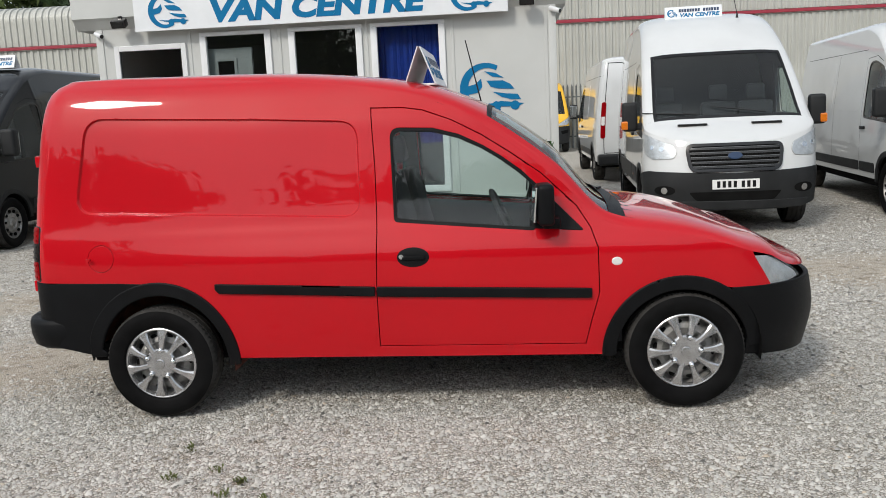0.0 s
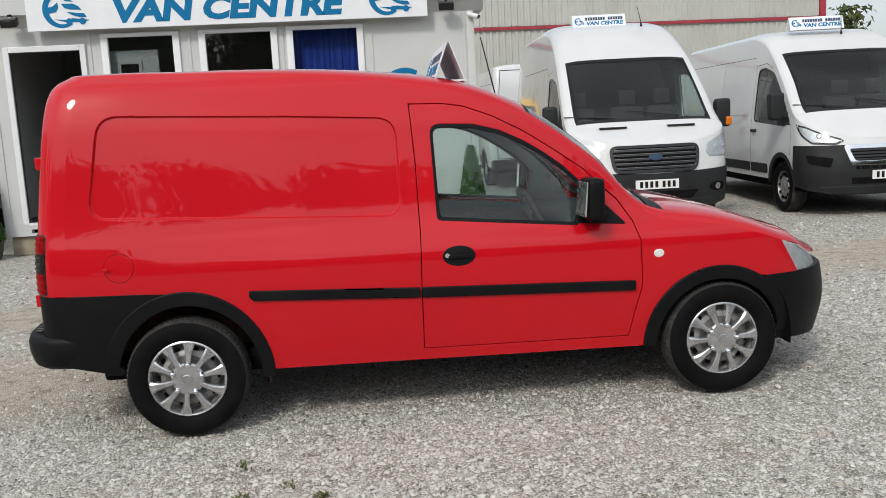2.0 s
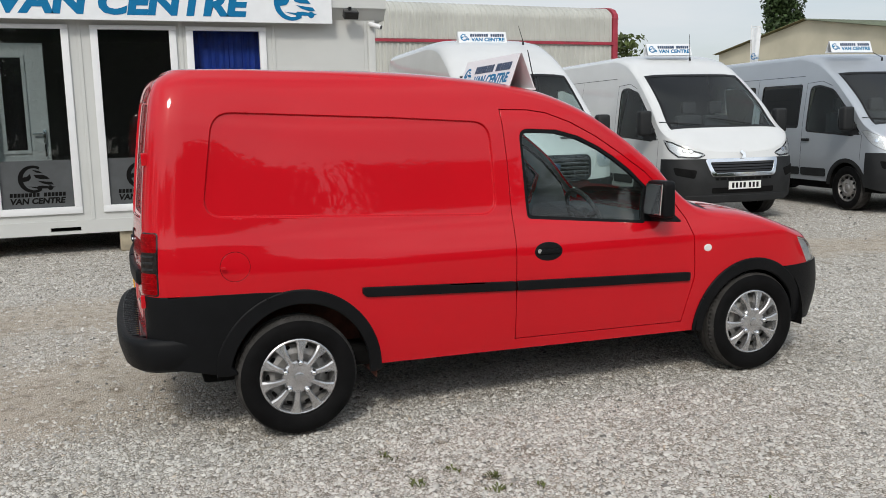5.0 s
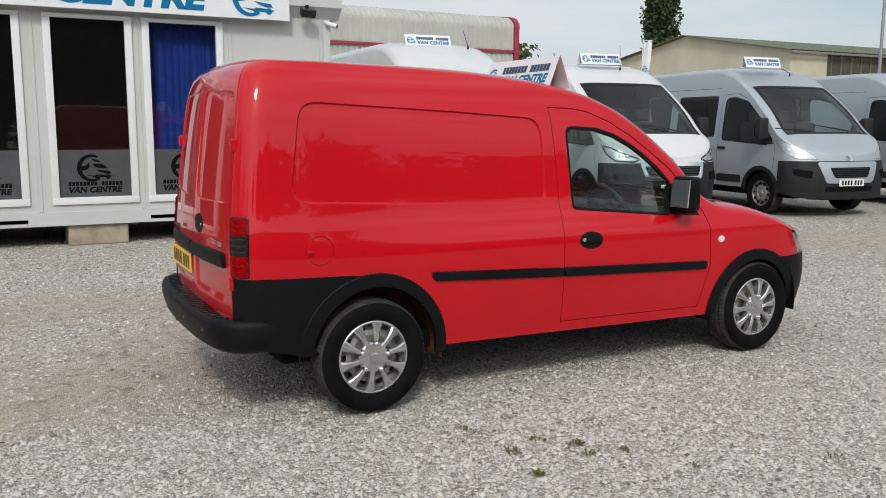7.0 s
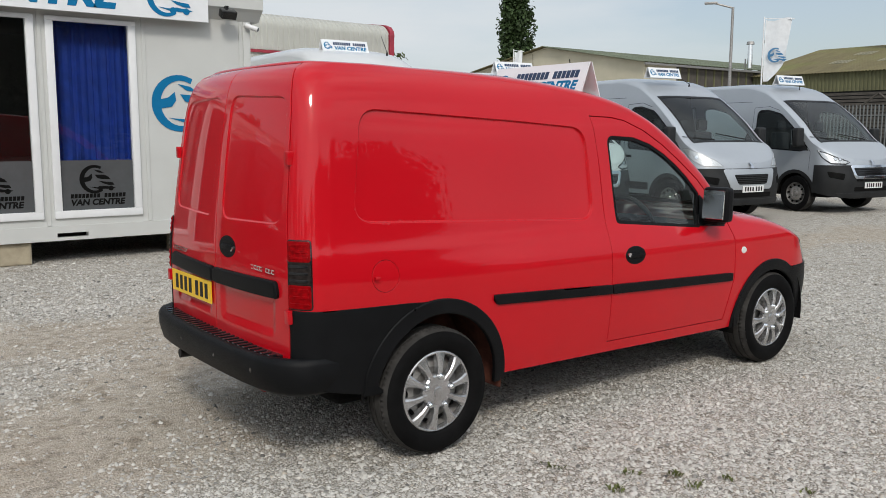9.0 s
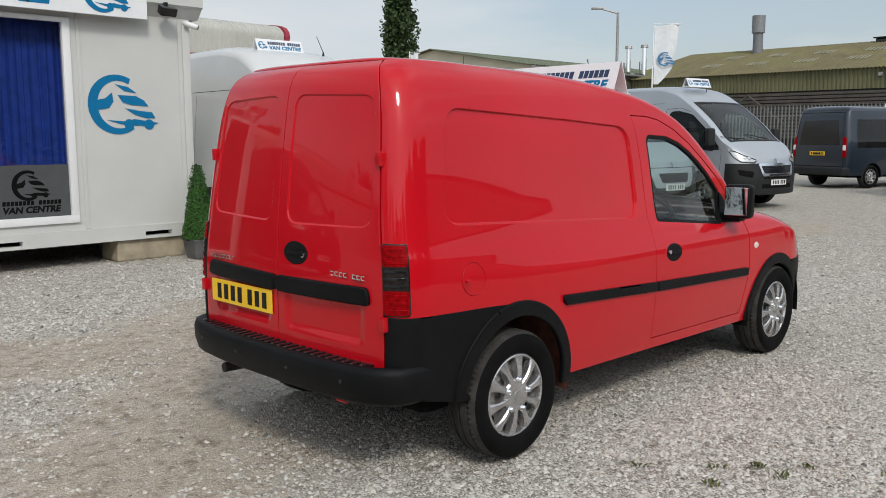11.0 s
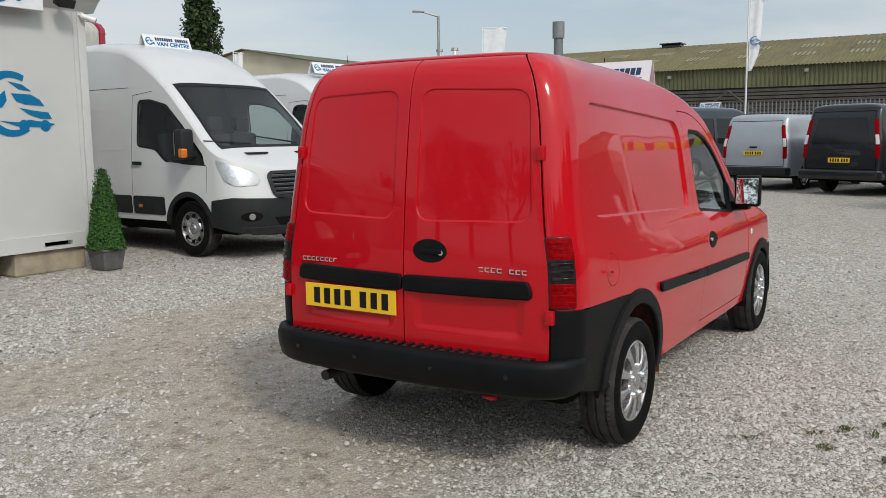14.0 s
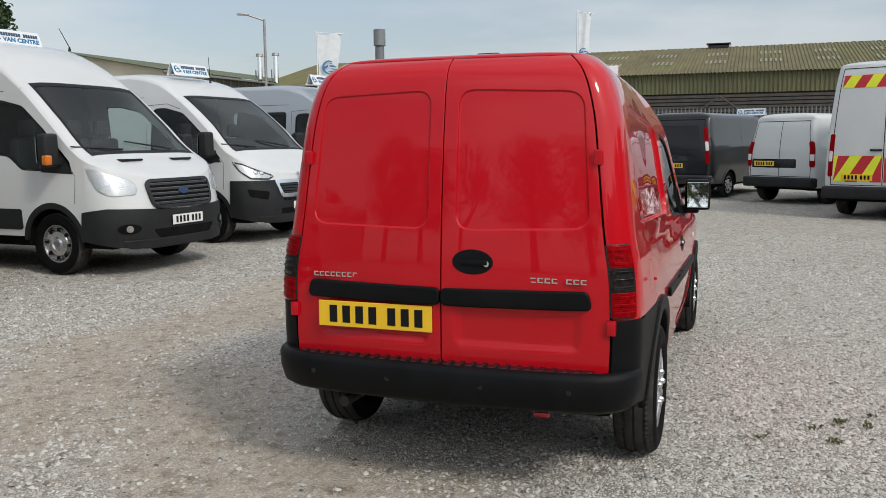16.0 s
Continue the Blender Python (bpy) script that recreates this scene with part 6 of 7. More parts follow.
    fb = [(-X(1.665), 0.27), (0, 0.22), (X(1.665), 0.27), (X(1.672), 0.39), (X(1.63), 0.53), (X(1.59), 0.614), (X(1.93), 0.62), (0, 0.60), (-X(1.93), 0.62), (-X(1.59), 0.614), (-X(1.63), 0.53), (-X(1.672), 0.39)]
    skin("front_bumper", S_.front(), fb, PLASTIC, van, (), 0.05, 0.008, 0.02, 0.004, label="black plastic front bumper")
    # rear doors
    for sg in (-1, 1):
        a, b = (-0.687, -0.005) if sg < 0 else (0.005, 0.687)
        ex = [(sg * t_at(p[0], p[1]), p[1]) for p in ring_points(BACKPANE, (-0.008, -0.002, 0.0005, 0.0025, 0.0045, 0.007, 0.015)) + ring_points(BACKDISH, (-0.004, 0.008, 0.016, 0.024, 0.032, 0.044), 0.03)]
        rd = skin("rear_door", S_.rear(), [(a, 0.51), (b, 0.51), (b, 1.78), (a, 1.78)], RED, van, (), 0.03, 0, 0.02, 0.002, ex)
        st = [(-0.612, 0.79), (-0.012, 0.785), (-0.012, 0.837), (-0.60, 0.845)]
        skin("rear_strip", S_.rear(), rounded([(x * (1 if sg < 0 else -1), z) for x, z in st], 0.015), PLASTIC, rd, (), 0.03, 0.022, 0.022, 0.010, label="black plastic rear strip")
    # near-black sheet: shade in the rear door gaps is painted in
    skin("rear_rebate", S_.rear(), [(-0.72, 0.48), (0.72, 0.48), (0.72, 1.775), (-0.72, 1.775)], UNDER_GAP, van, (), 0.06, -0.026, 0.0, label="near-black rebate sheet with the rear door gaps' shade in its colour")
    h = skin("rear_handle", S_.rear(), ellipse(-0.139, 0.957, 0.085, 0.048, 36), PLASTIC, van, (), 0.03, 0.003, 0.01, 0.006, label="black oval rear door handle")
    x = -2.075 + 0.012
    part("grip", bm_box((x - 0.022, -0.20, 0.945), (x - 0.006, -0.085, 0.968), 0.007), PLASTIC, h, smooth=True)
    part("lock", bm_tube((x, -0.195, 0.952), (x - 0.018, -0.195, 0.952), 0.012, n=14), CHROME, h, smooth=True)
    plate(van, basis((-2.084, 0.295, 0.713), (0, -1, 0), (0.0, 0, 1)), PLATE_Y)
    for y0, y1, z, nm, k in ((0.585, 0.375, 0.880, "badge", 8), (-0.345, -0.603, 0.893, "badge", 9)):
        bars = []
        w = abs(y1 - y0) / k
        for j in range(k):
            if nm == "badge" and y0 < 0 and j == 5:
                continue
            bars += [[(j * w, -0.010), (j * w + w * 0.78, -0.010), (j * w + w * 0.78, -0.0055), (j * w, -0.0055)], [(j * w, 0.0055), (j * w + w * 0.78, 0.0055), (j * w + w * 0.78, 0.010), (j * w, 0.010)], [(j * w, -0.0055), (j * w + w * 0.22, -0.0055), (j * w + w * 0.22, 0.0055), (j * w, 0.0055)]]
        xx = float(S_.wall_s(np.array([S_.S - abs(y0 + y1) / 2]), np.array([z]), 1)[0][0])
        strokes(bars, CHROME, van, basis((xx - 0.001, y0, z), (0, -1, 0), (0, 0, 1)), nm, 0.004, "chrome badge bars")
    # step bumper swept round the tail
    prof = [(-0.055, 0.537), (-0.02, 0.546), (0.0, 0.539), (0.010, 0.515), (0.008, 0.46), (-0.008, 0.40), (-0.04, 0.378), (-0.055, 0.375)]
    path = [(-1.84, 0.806), (-1.95, 0.796), (-2.03, 0.776), (-2.085, 0.732), (-2.125, 0.665), (-2.15, 0.57), (-2.168, 0.40), (-2.176, 0.2), (-2.178, 0.0)]
    path = [(x, -y) for x, y in path] + [(x, y) for x, y in path[-2::-1]]
    pth = np.array(path)
    tg = np.gradient(pth, axis=0)
    nrm = np.stack([-np.abs(tg[:, 1]) * 0 + -tg[:, 1], tg[:, 0]], 1)
    nrm /= np.linalg.norm(nrm, axis=1, keepdims=True)
    cen = np.array((-1.4, 0.0))
    nrm *= np.sign(((pth - cen) * nrm).sum(1))[:, None]
    bm = bmesh.new()
    rows = []
    for i, (p, n) in enumerate(zip(pth, nrm)):
        k = 0.35 if i in (0, len(pth) - 1) else 1.0
        rows.append([bm.verts.new((p[0] + n[0] * (o if o < -0.05 else o - (1 - k) * 0.03), p[1] + n[1] * (o if o < -0.05 else o - (1 - k) * 0.03), z)) for o, z in prof])
    for r0, r1 in zip(rows, rows[1:]):
        for j in range(len(prof) - 1):
            bm.faces.new((r0[j], r0[j + 1], r1[j + 1], r1[j]))
    bm.faces.new(rows[0])
    bm.faces.new(rows[-1])
    bump = part("rear_bumper", bm, PLASTIC, van, "black textured plastic step bumper", smooth=50)
    bm = bmesh.new()
    bm_box((-2.115, -0.63, 0.51), (-2.03, 0.63, 0.541), 0.004, None, bm)
    for k in range(27):
        y = -0.62 + k * 1.24 / 26
        xo = float(np.interp(abs(y), (0.0, 0.2, 0.4, 0.57, 0.665), (-2.178, -2.176, -2.168, -2.15, -2.125))) + 0.024
        bm_box((xo, y - 0.011, 0.535), (-2.075, y + 0.011, 0.549), 0.003, None, bm, 1)
    part("tread_plate", bm, GLOSSBLACK, bump, "ribbed step on the bumper")
    for y in (-0.55, -0.2, 0.2, 0.55):
        part("parking_sensor", bm_tube((-2.13, y, 0.475), (-2.188 + abs(y) ** 2 * 0.085, y, 0.475), 0.011, n=16), GLOSSBLACK, bump, smooth=True)
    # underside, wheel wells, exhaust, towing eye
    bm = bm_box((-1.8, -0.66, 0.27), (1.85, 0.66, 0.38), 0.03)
    part("underbody", bm, UNDER_GAP, van)
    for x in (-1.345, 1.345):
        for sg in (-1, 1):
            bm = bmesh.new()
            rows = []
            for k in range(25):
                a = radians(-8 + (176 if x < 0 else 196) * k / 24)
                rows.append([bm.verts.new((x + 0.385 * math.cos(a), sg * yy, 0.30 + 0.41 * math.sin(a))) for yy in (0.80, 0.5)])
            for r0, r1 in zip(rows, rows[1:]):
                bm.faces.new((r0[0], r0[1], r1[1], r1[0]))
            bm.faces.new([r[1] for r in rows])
            part("wheel_well", bm, RUST if x < 0 else UNDER_GAP, van)
    part("exhaust_pipe", bm_tube((-1.7, 0.42, 0.33), (-2.11, 0.435, 0.335), 0.024, n=16), SOOT, van, "sooty dark exhaust pipe", smooth=True)
    bm = bm_tube((-2.02, -0.42, 0.39), (-2.05, -0.42, 0.345), 0.012, n=10)
    bm_tube((-2.05, -0.45, 0.345), (-2.05, -0.39, 0.345), 0.012, n=10, bm=bm)
    part("towing_eye", bm, RED, van)
    # cab
    part("bulkhead", bm_prism([(-0.72, 0.36), (0.72, 0.36), (0.70, 0.98), (0.58, 1.55), (0.50, 1.66), (-0.50, 1.66), (-0.58, 1.55), (-0.70, 0.98)], -0.28, -0.25, "x"), CABTRIM, van, "grey cab bulkhead")
    bm = bm_box((0.62, -0.70, 0.62), (1.02, 0.70, 0.93), 0.06, seg=3)
    part("dashboard", bm, TRIM, van, smooth=True)
    part("floor_pan", bm_box((-0.25, -0.74, 0.34), (1.05, 0.74, 0.40)), TRIM, van)
    for y in (-0.36, 0.36):
        seat = part("seat", bm_box((-0.05, y - 0.24, 0.50), (0.42, y + 0.24, 0.68), 0.06, seg=3), SEAT, van, "grey cloth front seat", smooth=True)
        part("seat_back", bm_box((-0.09, y - 0.23, 0.0), (0.05, y + 0.23, 0.60), 0.06, pose(0.0, 0, 0.62, 0, -14, 0), seg=3), SEAT, seat, smooth=True)
        part("headrest", bm_box((-0.06, y - 0.13, 0.0), (0.03, y + 0.13, 0.17), 0.04, pose(-0.165, 0, 1.24, 0, -10, 0), seg=3), SEAT, seat, smooth=True)
    bm = bmesh.new()
    m = pose(0.48, -0.36, 0.93, 0, 65, 0)
    for k in range(28):
        a, b = 2 * math.pi * k / 28, 2 * math.pi * (k + 1) / 28
        bm_tube(m @ Vector((0.185 * math.cos(a), 0.185 * math.sin(a), 0)), m @ Vector((0.185 * math.cos(b), 0.185 * math.sin(b), 0)), 0.015, n=8, bm=bm, caps=False)
    for a in (0.0, 1.9, -1.9):
        bm_tube(m @ Vector((0, 0, 0)), m @ Vector((0.18 * math.cos(a), 0.18 * math.sin(a), 0)), 0.018, n=8, bm=bm)
    bm_tube(m @ Vector((0, 0, -0.03)), m @ Vector((0, 0, 0.02)), 0.06, n=16, bm=bm)
    part("steering_wheel", bm, TRIM, van, smooth=True)
    part("aerial", bm_tube((0.36, 0, 1.56), (0.275, 0, 1.94), 0.0045, 0.003, 8), INK, van, "thin black roof aerial")
    part("aerial_base", bm_tube((0.38, 0, 1.51), (0.35, 0, 1.59), 0.02, 0.008, 12), PLASTIC, van, smooth=True)
    wm = make_wheel(0.298, 0.185, 0.192, "cover")
    for x in (-1.358, 1.358):
        for sg in (-1, 1):
            fit_wheel(wm, van, x, sg * (0.732 if x < 0 else 0.722), 0.298, 7 if x < 0 else 15)
    return van


red_van = make_red_van()

# ---------------------------------------------------------------- roof signs
def roof_sign(m, name="roof_sign", w=0.76, h=0.18):
    """A tent of two white boards; m: base centre, x along the boards, y away from the reader."""
    s = thing(name, m, "white tent-shaped roof sign with blue lettering", "sign", "roof signs on vans")
    for k, turn in ((0, 0), (1, 180)):
        f = pose(0, 0, 0, 0, 0, turn)
        bm = bm_prism([(-0.085, 0.0), (-0.079, 0.0), (-0.003, h), (-0.009, h)], -w / 2, w / 2, "x")
        bm.transform(f)
        b = part("board", bm, SIGNWHITE, s)
        lean = Vector((0, 0.076, h)).normalized()
        t = f @ basis((0, -0.0475, h / 2), (1, 0, 0), lean)
        strokes(emblem(0.115), BLUEINK, b, t @ pose(-w * 0.385, 0.0, 0), "emblem", 0.0015, "blue round emblem")
        bars = [[(-0.195 + j * 0.036, 0.014), (-0.166 + j * 0.036, 0.014), (-0.162 + j * 0.036, 0.060), (-0.191 + j * 0.036, 0.060)] for j in range(15) if j != 8]
        strokes(bars, NAVYINK, b, t, "lettering_bar", 0.0015, "navy lettering bars")
        text_mesh("VAN CENTRE", 0.062, BLUEINK, b, t @ pose(0.085, -0.032, 0), "lettering", 0.18, 0.045, 0.0015, 0.53)
    part("base_strip", bm_box((-w / 2, -0.09, -0.006), (w / 2, 0.09, 0.004), 0.002), SIGNWHITE, s)
    return s


# ---------------------------------------------------------------- parked vans
def make_van(name, m, label, P, group="parked vans"):
    """A parked van; origin on the ground under the front axle, x forward. P holds sizes, colours and the face or tail to build."""
    v = thing(name, m, label, "van", group)
    fo, wb, ro, W, H, R = P["fo"], P["wb"], P["ro"], P["W"] / 2, P["H"], P.get("R", 0.345)
    body, zs = P["paint"], P["zs"]
    shp = Shape(fo, -wb - ro, lambda x: W - 0.02 * np.maximum(0, (-wb - x)) ** 2, P.get("nose", 0.55), P.get("pn", 2.7), 0.12, 0.03,
                pchip([0.25, 0.75, 1.15, H * 0.72, H], [0.03, 0.0, 0.012, 0.075, P.get("tumble", 0.17)]), P.get("lf", pchip([0.25, 0.6, 0.9, 1.2], [0.03, 0.0, 0.05, 0.16])),
                P.get("lr", pchip([0.3, 0.9, H * 0.75, H - 0.1, H], [0.0, 0.0, 0.05, 0.16, 0.3])), zs, P["crown"], 4.4, 0.28, 0.3)
    ref = (-wb / 2, 0, 0.9)
    sp = (-wb / 2 - ro + 0.7, wb / 2 + fo - 0.8)
    kw = dict(ref=ref, span=sp)
    sx = lambda x: float(shp.sx(x))
    Z = lambda x: float(zs(x))
    zb = P.get("zb", 0.42)
    zf = P.get("zf", 0.72)
    ra = R + 0.075
    arch = lambda cx: ellipse(cx, R, ra, ra, 15, 12, 168)
    sr = shp.S - (W - 0.13)
    step = P.get("step", 0.16)
    lower = [(0.0, zf), (sx(ra + 0.05), zf)]
    a1, a2 = arch(0.0), arch(-wb)
    pts = [(sx(x), z) for x, z in a1 if z < zf + 0.4] + [(sx(-ra), zb), (sx(-wb + ra), zb)] + [(sx(x), z) for x, z in a2] + [(sx(-wb - ra), zb), (sr, zb)]
    tops = [(s, Z(np.interp(s, shp.s, shp.x))) for s in np.linspace(sr, 0.0, 60)]
    outline = lower + pts + tops
    wins = P.get("windows", [])
    for sg in (-1, 1):
        fn = lambda p, sg=sg: shp.wall_s(np.maximum(p[:, 0], 0), p[:, 1], sg)
        holes = [[(sx(x), z) for x, z in w] for w in wins]
        skin("body_side", fn, outline, body, v, holes, step, 0, 0.02, 0.0, edge=0.07, **kw)
        for k, w in enumerate(wins):
            g = skin("side_window", shp.side(sg), w, GLASS if k == 0 else DARKGLASS, v, (), 0.12, -0.006, 0.0, edge=0.08, label="dark side window glass", **kw)
            skin("window_seal", shp.side(sg), shrink(w, -0.012), GLOSSBLACK, g, [shrink(w, 0.014)], 0.2, 0.002, 0.01, 0.0, edge=0.08, **kw)
        # seams of the cab door and sliding door
        for poly in P.get("seams", []):
            for (xa, za), (xb, zb2) in zip(poly, poly[1:]):
                d = Vector((xb - xa, zb2 - za)).normalized() * 0.0032
                q = [(xa - d.y, za + d.x), (xb - d.y, zb2 + d.x), (xb + d.y, zb2 - d.x), (xa + d.y, za - d.x)]
                skin("door_seam", shp.side(sg), q, UNDER_GAP, v, (), 0.3, 0.0015, 0.0, edge=0.12, **kw)
        for x0, z0, x1, z1 in P.get("panels", []):
            skin("pressed_panel", shp.side(sg), rrect(x0, z0, x1, z1, 0.09, 5), body, v, (), 0.15, 0.004, 0.004, 0.012, edge=0.06, **kw)
        for x0, z0, x1, z1, mt, nm in P.get("strips", []):
            skin(nm, shp.side(sg), rrect(x0, z0, x1, z1, 0.03, 3), mt, v, (), 0.2, 0.010, 0.012, 0.006, edge=0.1, **kw)
        for cx in (0.0, -wb):
            q = ellipse(cx, R, ra + 0.035, ra + 0.035, 21, 5, 175) + ellipse(cx, R, ra - 0.02, ra - 0.02, 21, 5, 175)[::-1]
            skin("wheel_arch_trim", shp.side(sg), q, P.get("archmat", VANPLASTIC), v, (), 0.1, 0.008, 0.02, 0.006, edge=0.08, **kw)
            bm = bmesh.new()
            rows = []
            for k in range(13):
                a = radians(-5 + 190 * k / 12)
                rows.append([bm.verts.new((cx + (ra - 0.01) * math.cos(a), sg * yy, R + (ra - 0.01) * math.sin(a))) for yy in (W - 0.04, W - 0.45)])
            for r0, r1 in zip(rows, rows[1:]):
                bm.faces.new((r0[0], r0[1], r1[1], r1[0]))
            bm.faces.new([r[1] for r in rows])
            part("wheel_well", bm, UNDER_GAP, v)
        for hx, hz in P.get("handles", []):
            yy = float(shp.wall_s(np.array([sx(hx)]), np.array([hz]), sg)[0][1])
            part("door_handle", bm_box((hx - 0.09, min(yy, yy + sg * 0.03) , hz - 0.022), (hx + 0.09, max(yy, yy + sg * 0.03), hz + 0.022), 0.012), P.get("handlemat", VANPLASTIC), v, smooth=True)
        if "sail" in P:
            skin("mirror_sail", shp.side(sg), P["sail"], VANPLASTIC, v, (), 0.1, 0.004, 0.012, 0.002, edge=0.08, **kw)
        # mirror on its arm
        mx, mz, mh = P.get("mirror", (0.12, 1.42, 0.36))
        yy = sg * (W + 0.12)
        mr = part("door_mirror", bm_box((mx - 0.06, yy - 0.095, mz - mh / 2), (mx + 0.08, yy + 0.095, mz + mh / 2), 0.045, seg=3), VANPLASTIC, v, "black plastic door mirror", smooth=True)
        part("mirror_arm", bm_box((mx - 0.05, min(sg * (W - 0.12), yy), mz - mh / 2 + 0.02), (mx + 0.06, max(sg * (W - 0.12), yy), mz - mh / 2 + 0.10), 0.02), VANPLASTIC, mr)
        part("mirror_glass", bm_box((mx - 0.078, yy - 0.085, mz - mh / 2 + 0.05), (mx - 0.070, yy + 0.085, mz + mh / 2 - 0.04), 0.002), MIRROR, mr)
        if P.get("amber"):
            part("indicator", bm_box((mx + 0.02, yy + sg * 0.065 - 0.042, mz - 0.16), (mx + 0.095, yy + sg * 0.065 + 0.042, mz - 0.05), 0.02), AMBER, mr)
    # top
    xs, xt, xc = P["screen"]
    top_sheet("roof", shp, shp.emin, xt, body, v, nx=26, ny=22)
    gw = P.get("glass_w", 0.87)
    top_sheet("windscreen", shp, xt + 0.01, xs, GLASS, v, "tinted windscreen glass", y0=-gw, y1=gw, off=-0.003, ends=False, nx=14, ny=14).visible_shadow = False
    for a, b in ((-1.0, -gw), (gw, 1.0)):
        top_sheet("windscreen_pillar", shp, xt, xc, body, v, y0=a, y1=b, nx=14, ny=5, ends=False)
        top_sheet("screen_border", shp, xt, xs, INK, v, y0=-gw - 0.004 if a < 0 else gw - 0.035, y1=-gw + 0.035 if a < 0 else gw + 0.004, nx=14, ny=2, off=0.002, ends=False, label="black printed border of the windscreen")
    top_sheet("screen_border", shp, xt - 0.004, xt + 0.05, INK, v, y0=-gw, y1=gw, nx=2, ny=10, off=0.002, ends=False, label="black printed border of the windscreen")
    top_sheet("scuttle", shp, xs, xc, VANPLASTIC, v, "black scuttle panel", y0=-gw, y1=gw, nx=3, ny=12, ends=False)
    top_sheet("bonnet", shp, xc, shp.emax, body, v, nx=16, ny=20)
    tz = lambda x, yy: float(shp.top_z(np.array([x]), np.array([yy]))[0])
    for y in (-0.35, 0.45):
        part("wiper", bm_tube((xs + 0.02, y, tz(xs, y) + 0.015), (xs - 0.12, y - 0.62, tz(xs - 0.12, y - 0.62) + 0.015), 0.012, 0.008, 6), VANPLASTIC, v)
    # underside and cab
    part("underbody", bm_box((-wb - ro + 0.25, -W + 0.12, 0.30), (fo - 0.3, W - 0.12, zb + 0.1)), UNDER_GAP, v)
    bk = P.get("bulk", -1.15)
    part("bulkhead", bm_prism([(-W + 0.1, zb), (W - 0.1, zb), (W - 0.14, 1.3), (W - 0.36, Z(bk) - 0.12), (0.36 - W, Z(bk) - 0.12), (0.14 - W, 1.3)], bk - 0.04, bk, "x"), TRIM, v)
    part("dashboard", bm_box((xs - 0.62, -W + 0.10, 0.75), (xs - 0.05, W - 0.10, Z(xs) - 0.01), 0.05), TRIM, v, smooth=True)
    for y in (-0.58, 0.10, 0.58):
        st = part("seat", bm_box((-0.70, y - 0.23, 0.70), (-0.25, y + 0.23, 0.95), 0.05), SEAT, v, "dark cloth seat", smooth=True)
        part("seat_back", bm_box((-0.82, y - 0.22, 0.9), (-0.68, y + 0.22, 1.52), 0.05), SEAT, st, smooth=True)
        part("headrest", bm_box((-0.80, y - 0.12, 1.54), (-0.71, y + 0.12, 1.74), 0.04), SEAT, st, smooth=True)
    bm = bmesh.new()
    sm = pose(xs - 0.62, -0.55, 1.20, 0, 50, 0)
    for k in range(20):
        a, b = 2 * math.pi * k / 20, 2 * math.pi * (k + 1) / 20
        bm_tube(sm @ Vector((0.2 * math.cos(a), 0.2 * math.sin(a), 0)), sm @ Vector((0.2 * math.cos(b), 0.2 * math.sin(b), 0)), 0.016, n=6, bm=bm, caps=False)
    bm_tube(sm @ Vector((-0.19, 0, 0)), sm @ Vector((0.19, 0, 0)), 0.03, n=6, bm=bm)
    part("steering_wheel", bm, TRIM, v)
    wm = P["wheel"]
    for x in (0.0, -wb):
        for sg in (-1, 1):
            fit_wheel(wm, v, x, sg * (W - 0.135), R, 20 if x else 5)
    # front bumper and face
    F = shp.front()
    se = sx(ra - 0.02)
    q = [(-se, zb - 0.02), (-0.95, 0.33), (-0.55, 0.29), (0.55, 0.29), (0.95, 0.33), (se, zb - 0.02), (sx(ra + 0.02), zf), (sx(fo - 0.28), zf + P.get("bh", 0.02)), (0.0, zf), (-sx(fo - 0.28), zf + P.get("bh", 0.02)), (-sx(ra + 0.02), zf)]
    bp = skin("front_bumper", F, q, P.get("bumpmat", VANPLASTIC), v, (), 0.12, 0.012, 0.03, 0.006, edge=0.06, label="black plastic front bumper", **kw)
    if "face" in P:
        skin("bumper_lip", F, rounded([(-0.80, 0.305), (0.80, 0.305), (0.88, 0.385), (-0.88, 0.385)], 0.03), VANPLASTIC, bp, (), 0.15, 0.024, 0.014, 0.008, edge=0.07, label="black lower bumper lip", **kw)
        P["face"](v, shp, F, bp, kw, sx)
    Rr = shp.rear()
    q = [(-W + 0.10, 0.36), (W - 0.10, 0.36), (W - 0.10, 0.62), (-W + 0.10, 0.62)]
    tl = W - 0.13
    skin("rear_panel", Rr, [(-tl, zb), (tl, zb), (tl, Z(-wb - ro)), (-tl, Z(-wb - ro))], body, v, (), 0.14, 0, 0.02, 0.0, edge=0.1, **kw)
    if "tail" in P:
        P["tail"](v, shp, Rr, kw, tl, W)
    return v


def face_plate(v, shp, z, mat=PLATE_W):
    p = shp.wall_s(np.array([0.0]), np.array([z]), 1)[0]
    return plate(v, basis((p[0] + 0.022, 0, z), (0, 1, 0), (0, 0, 1)), mat)


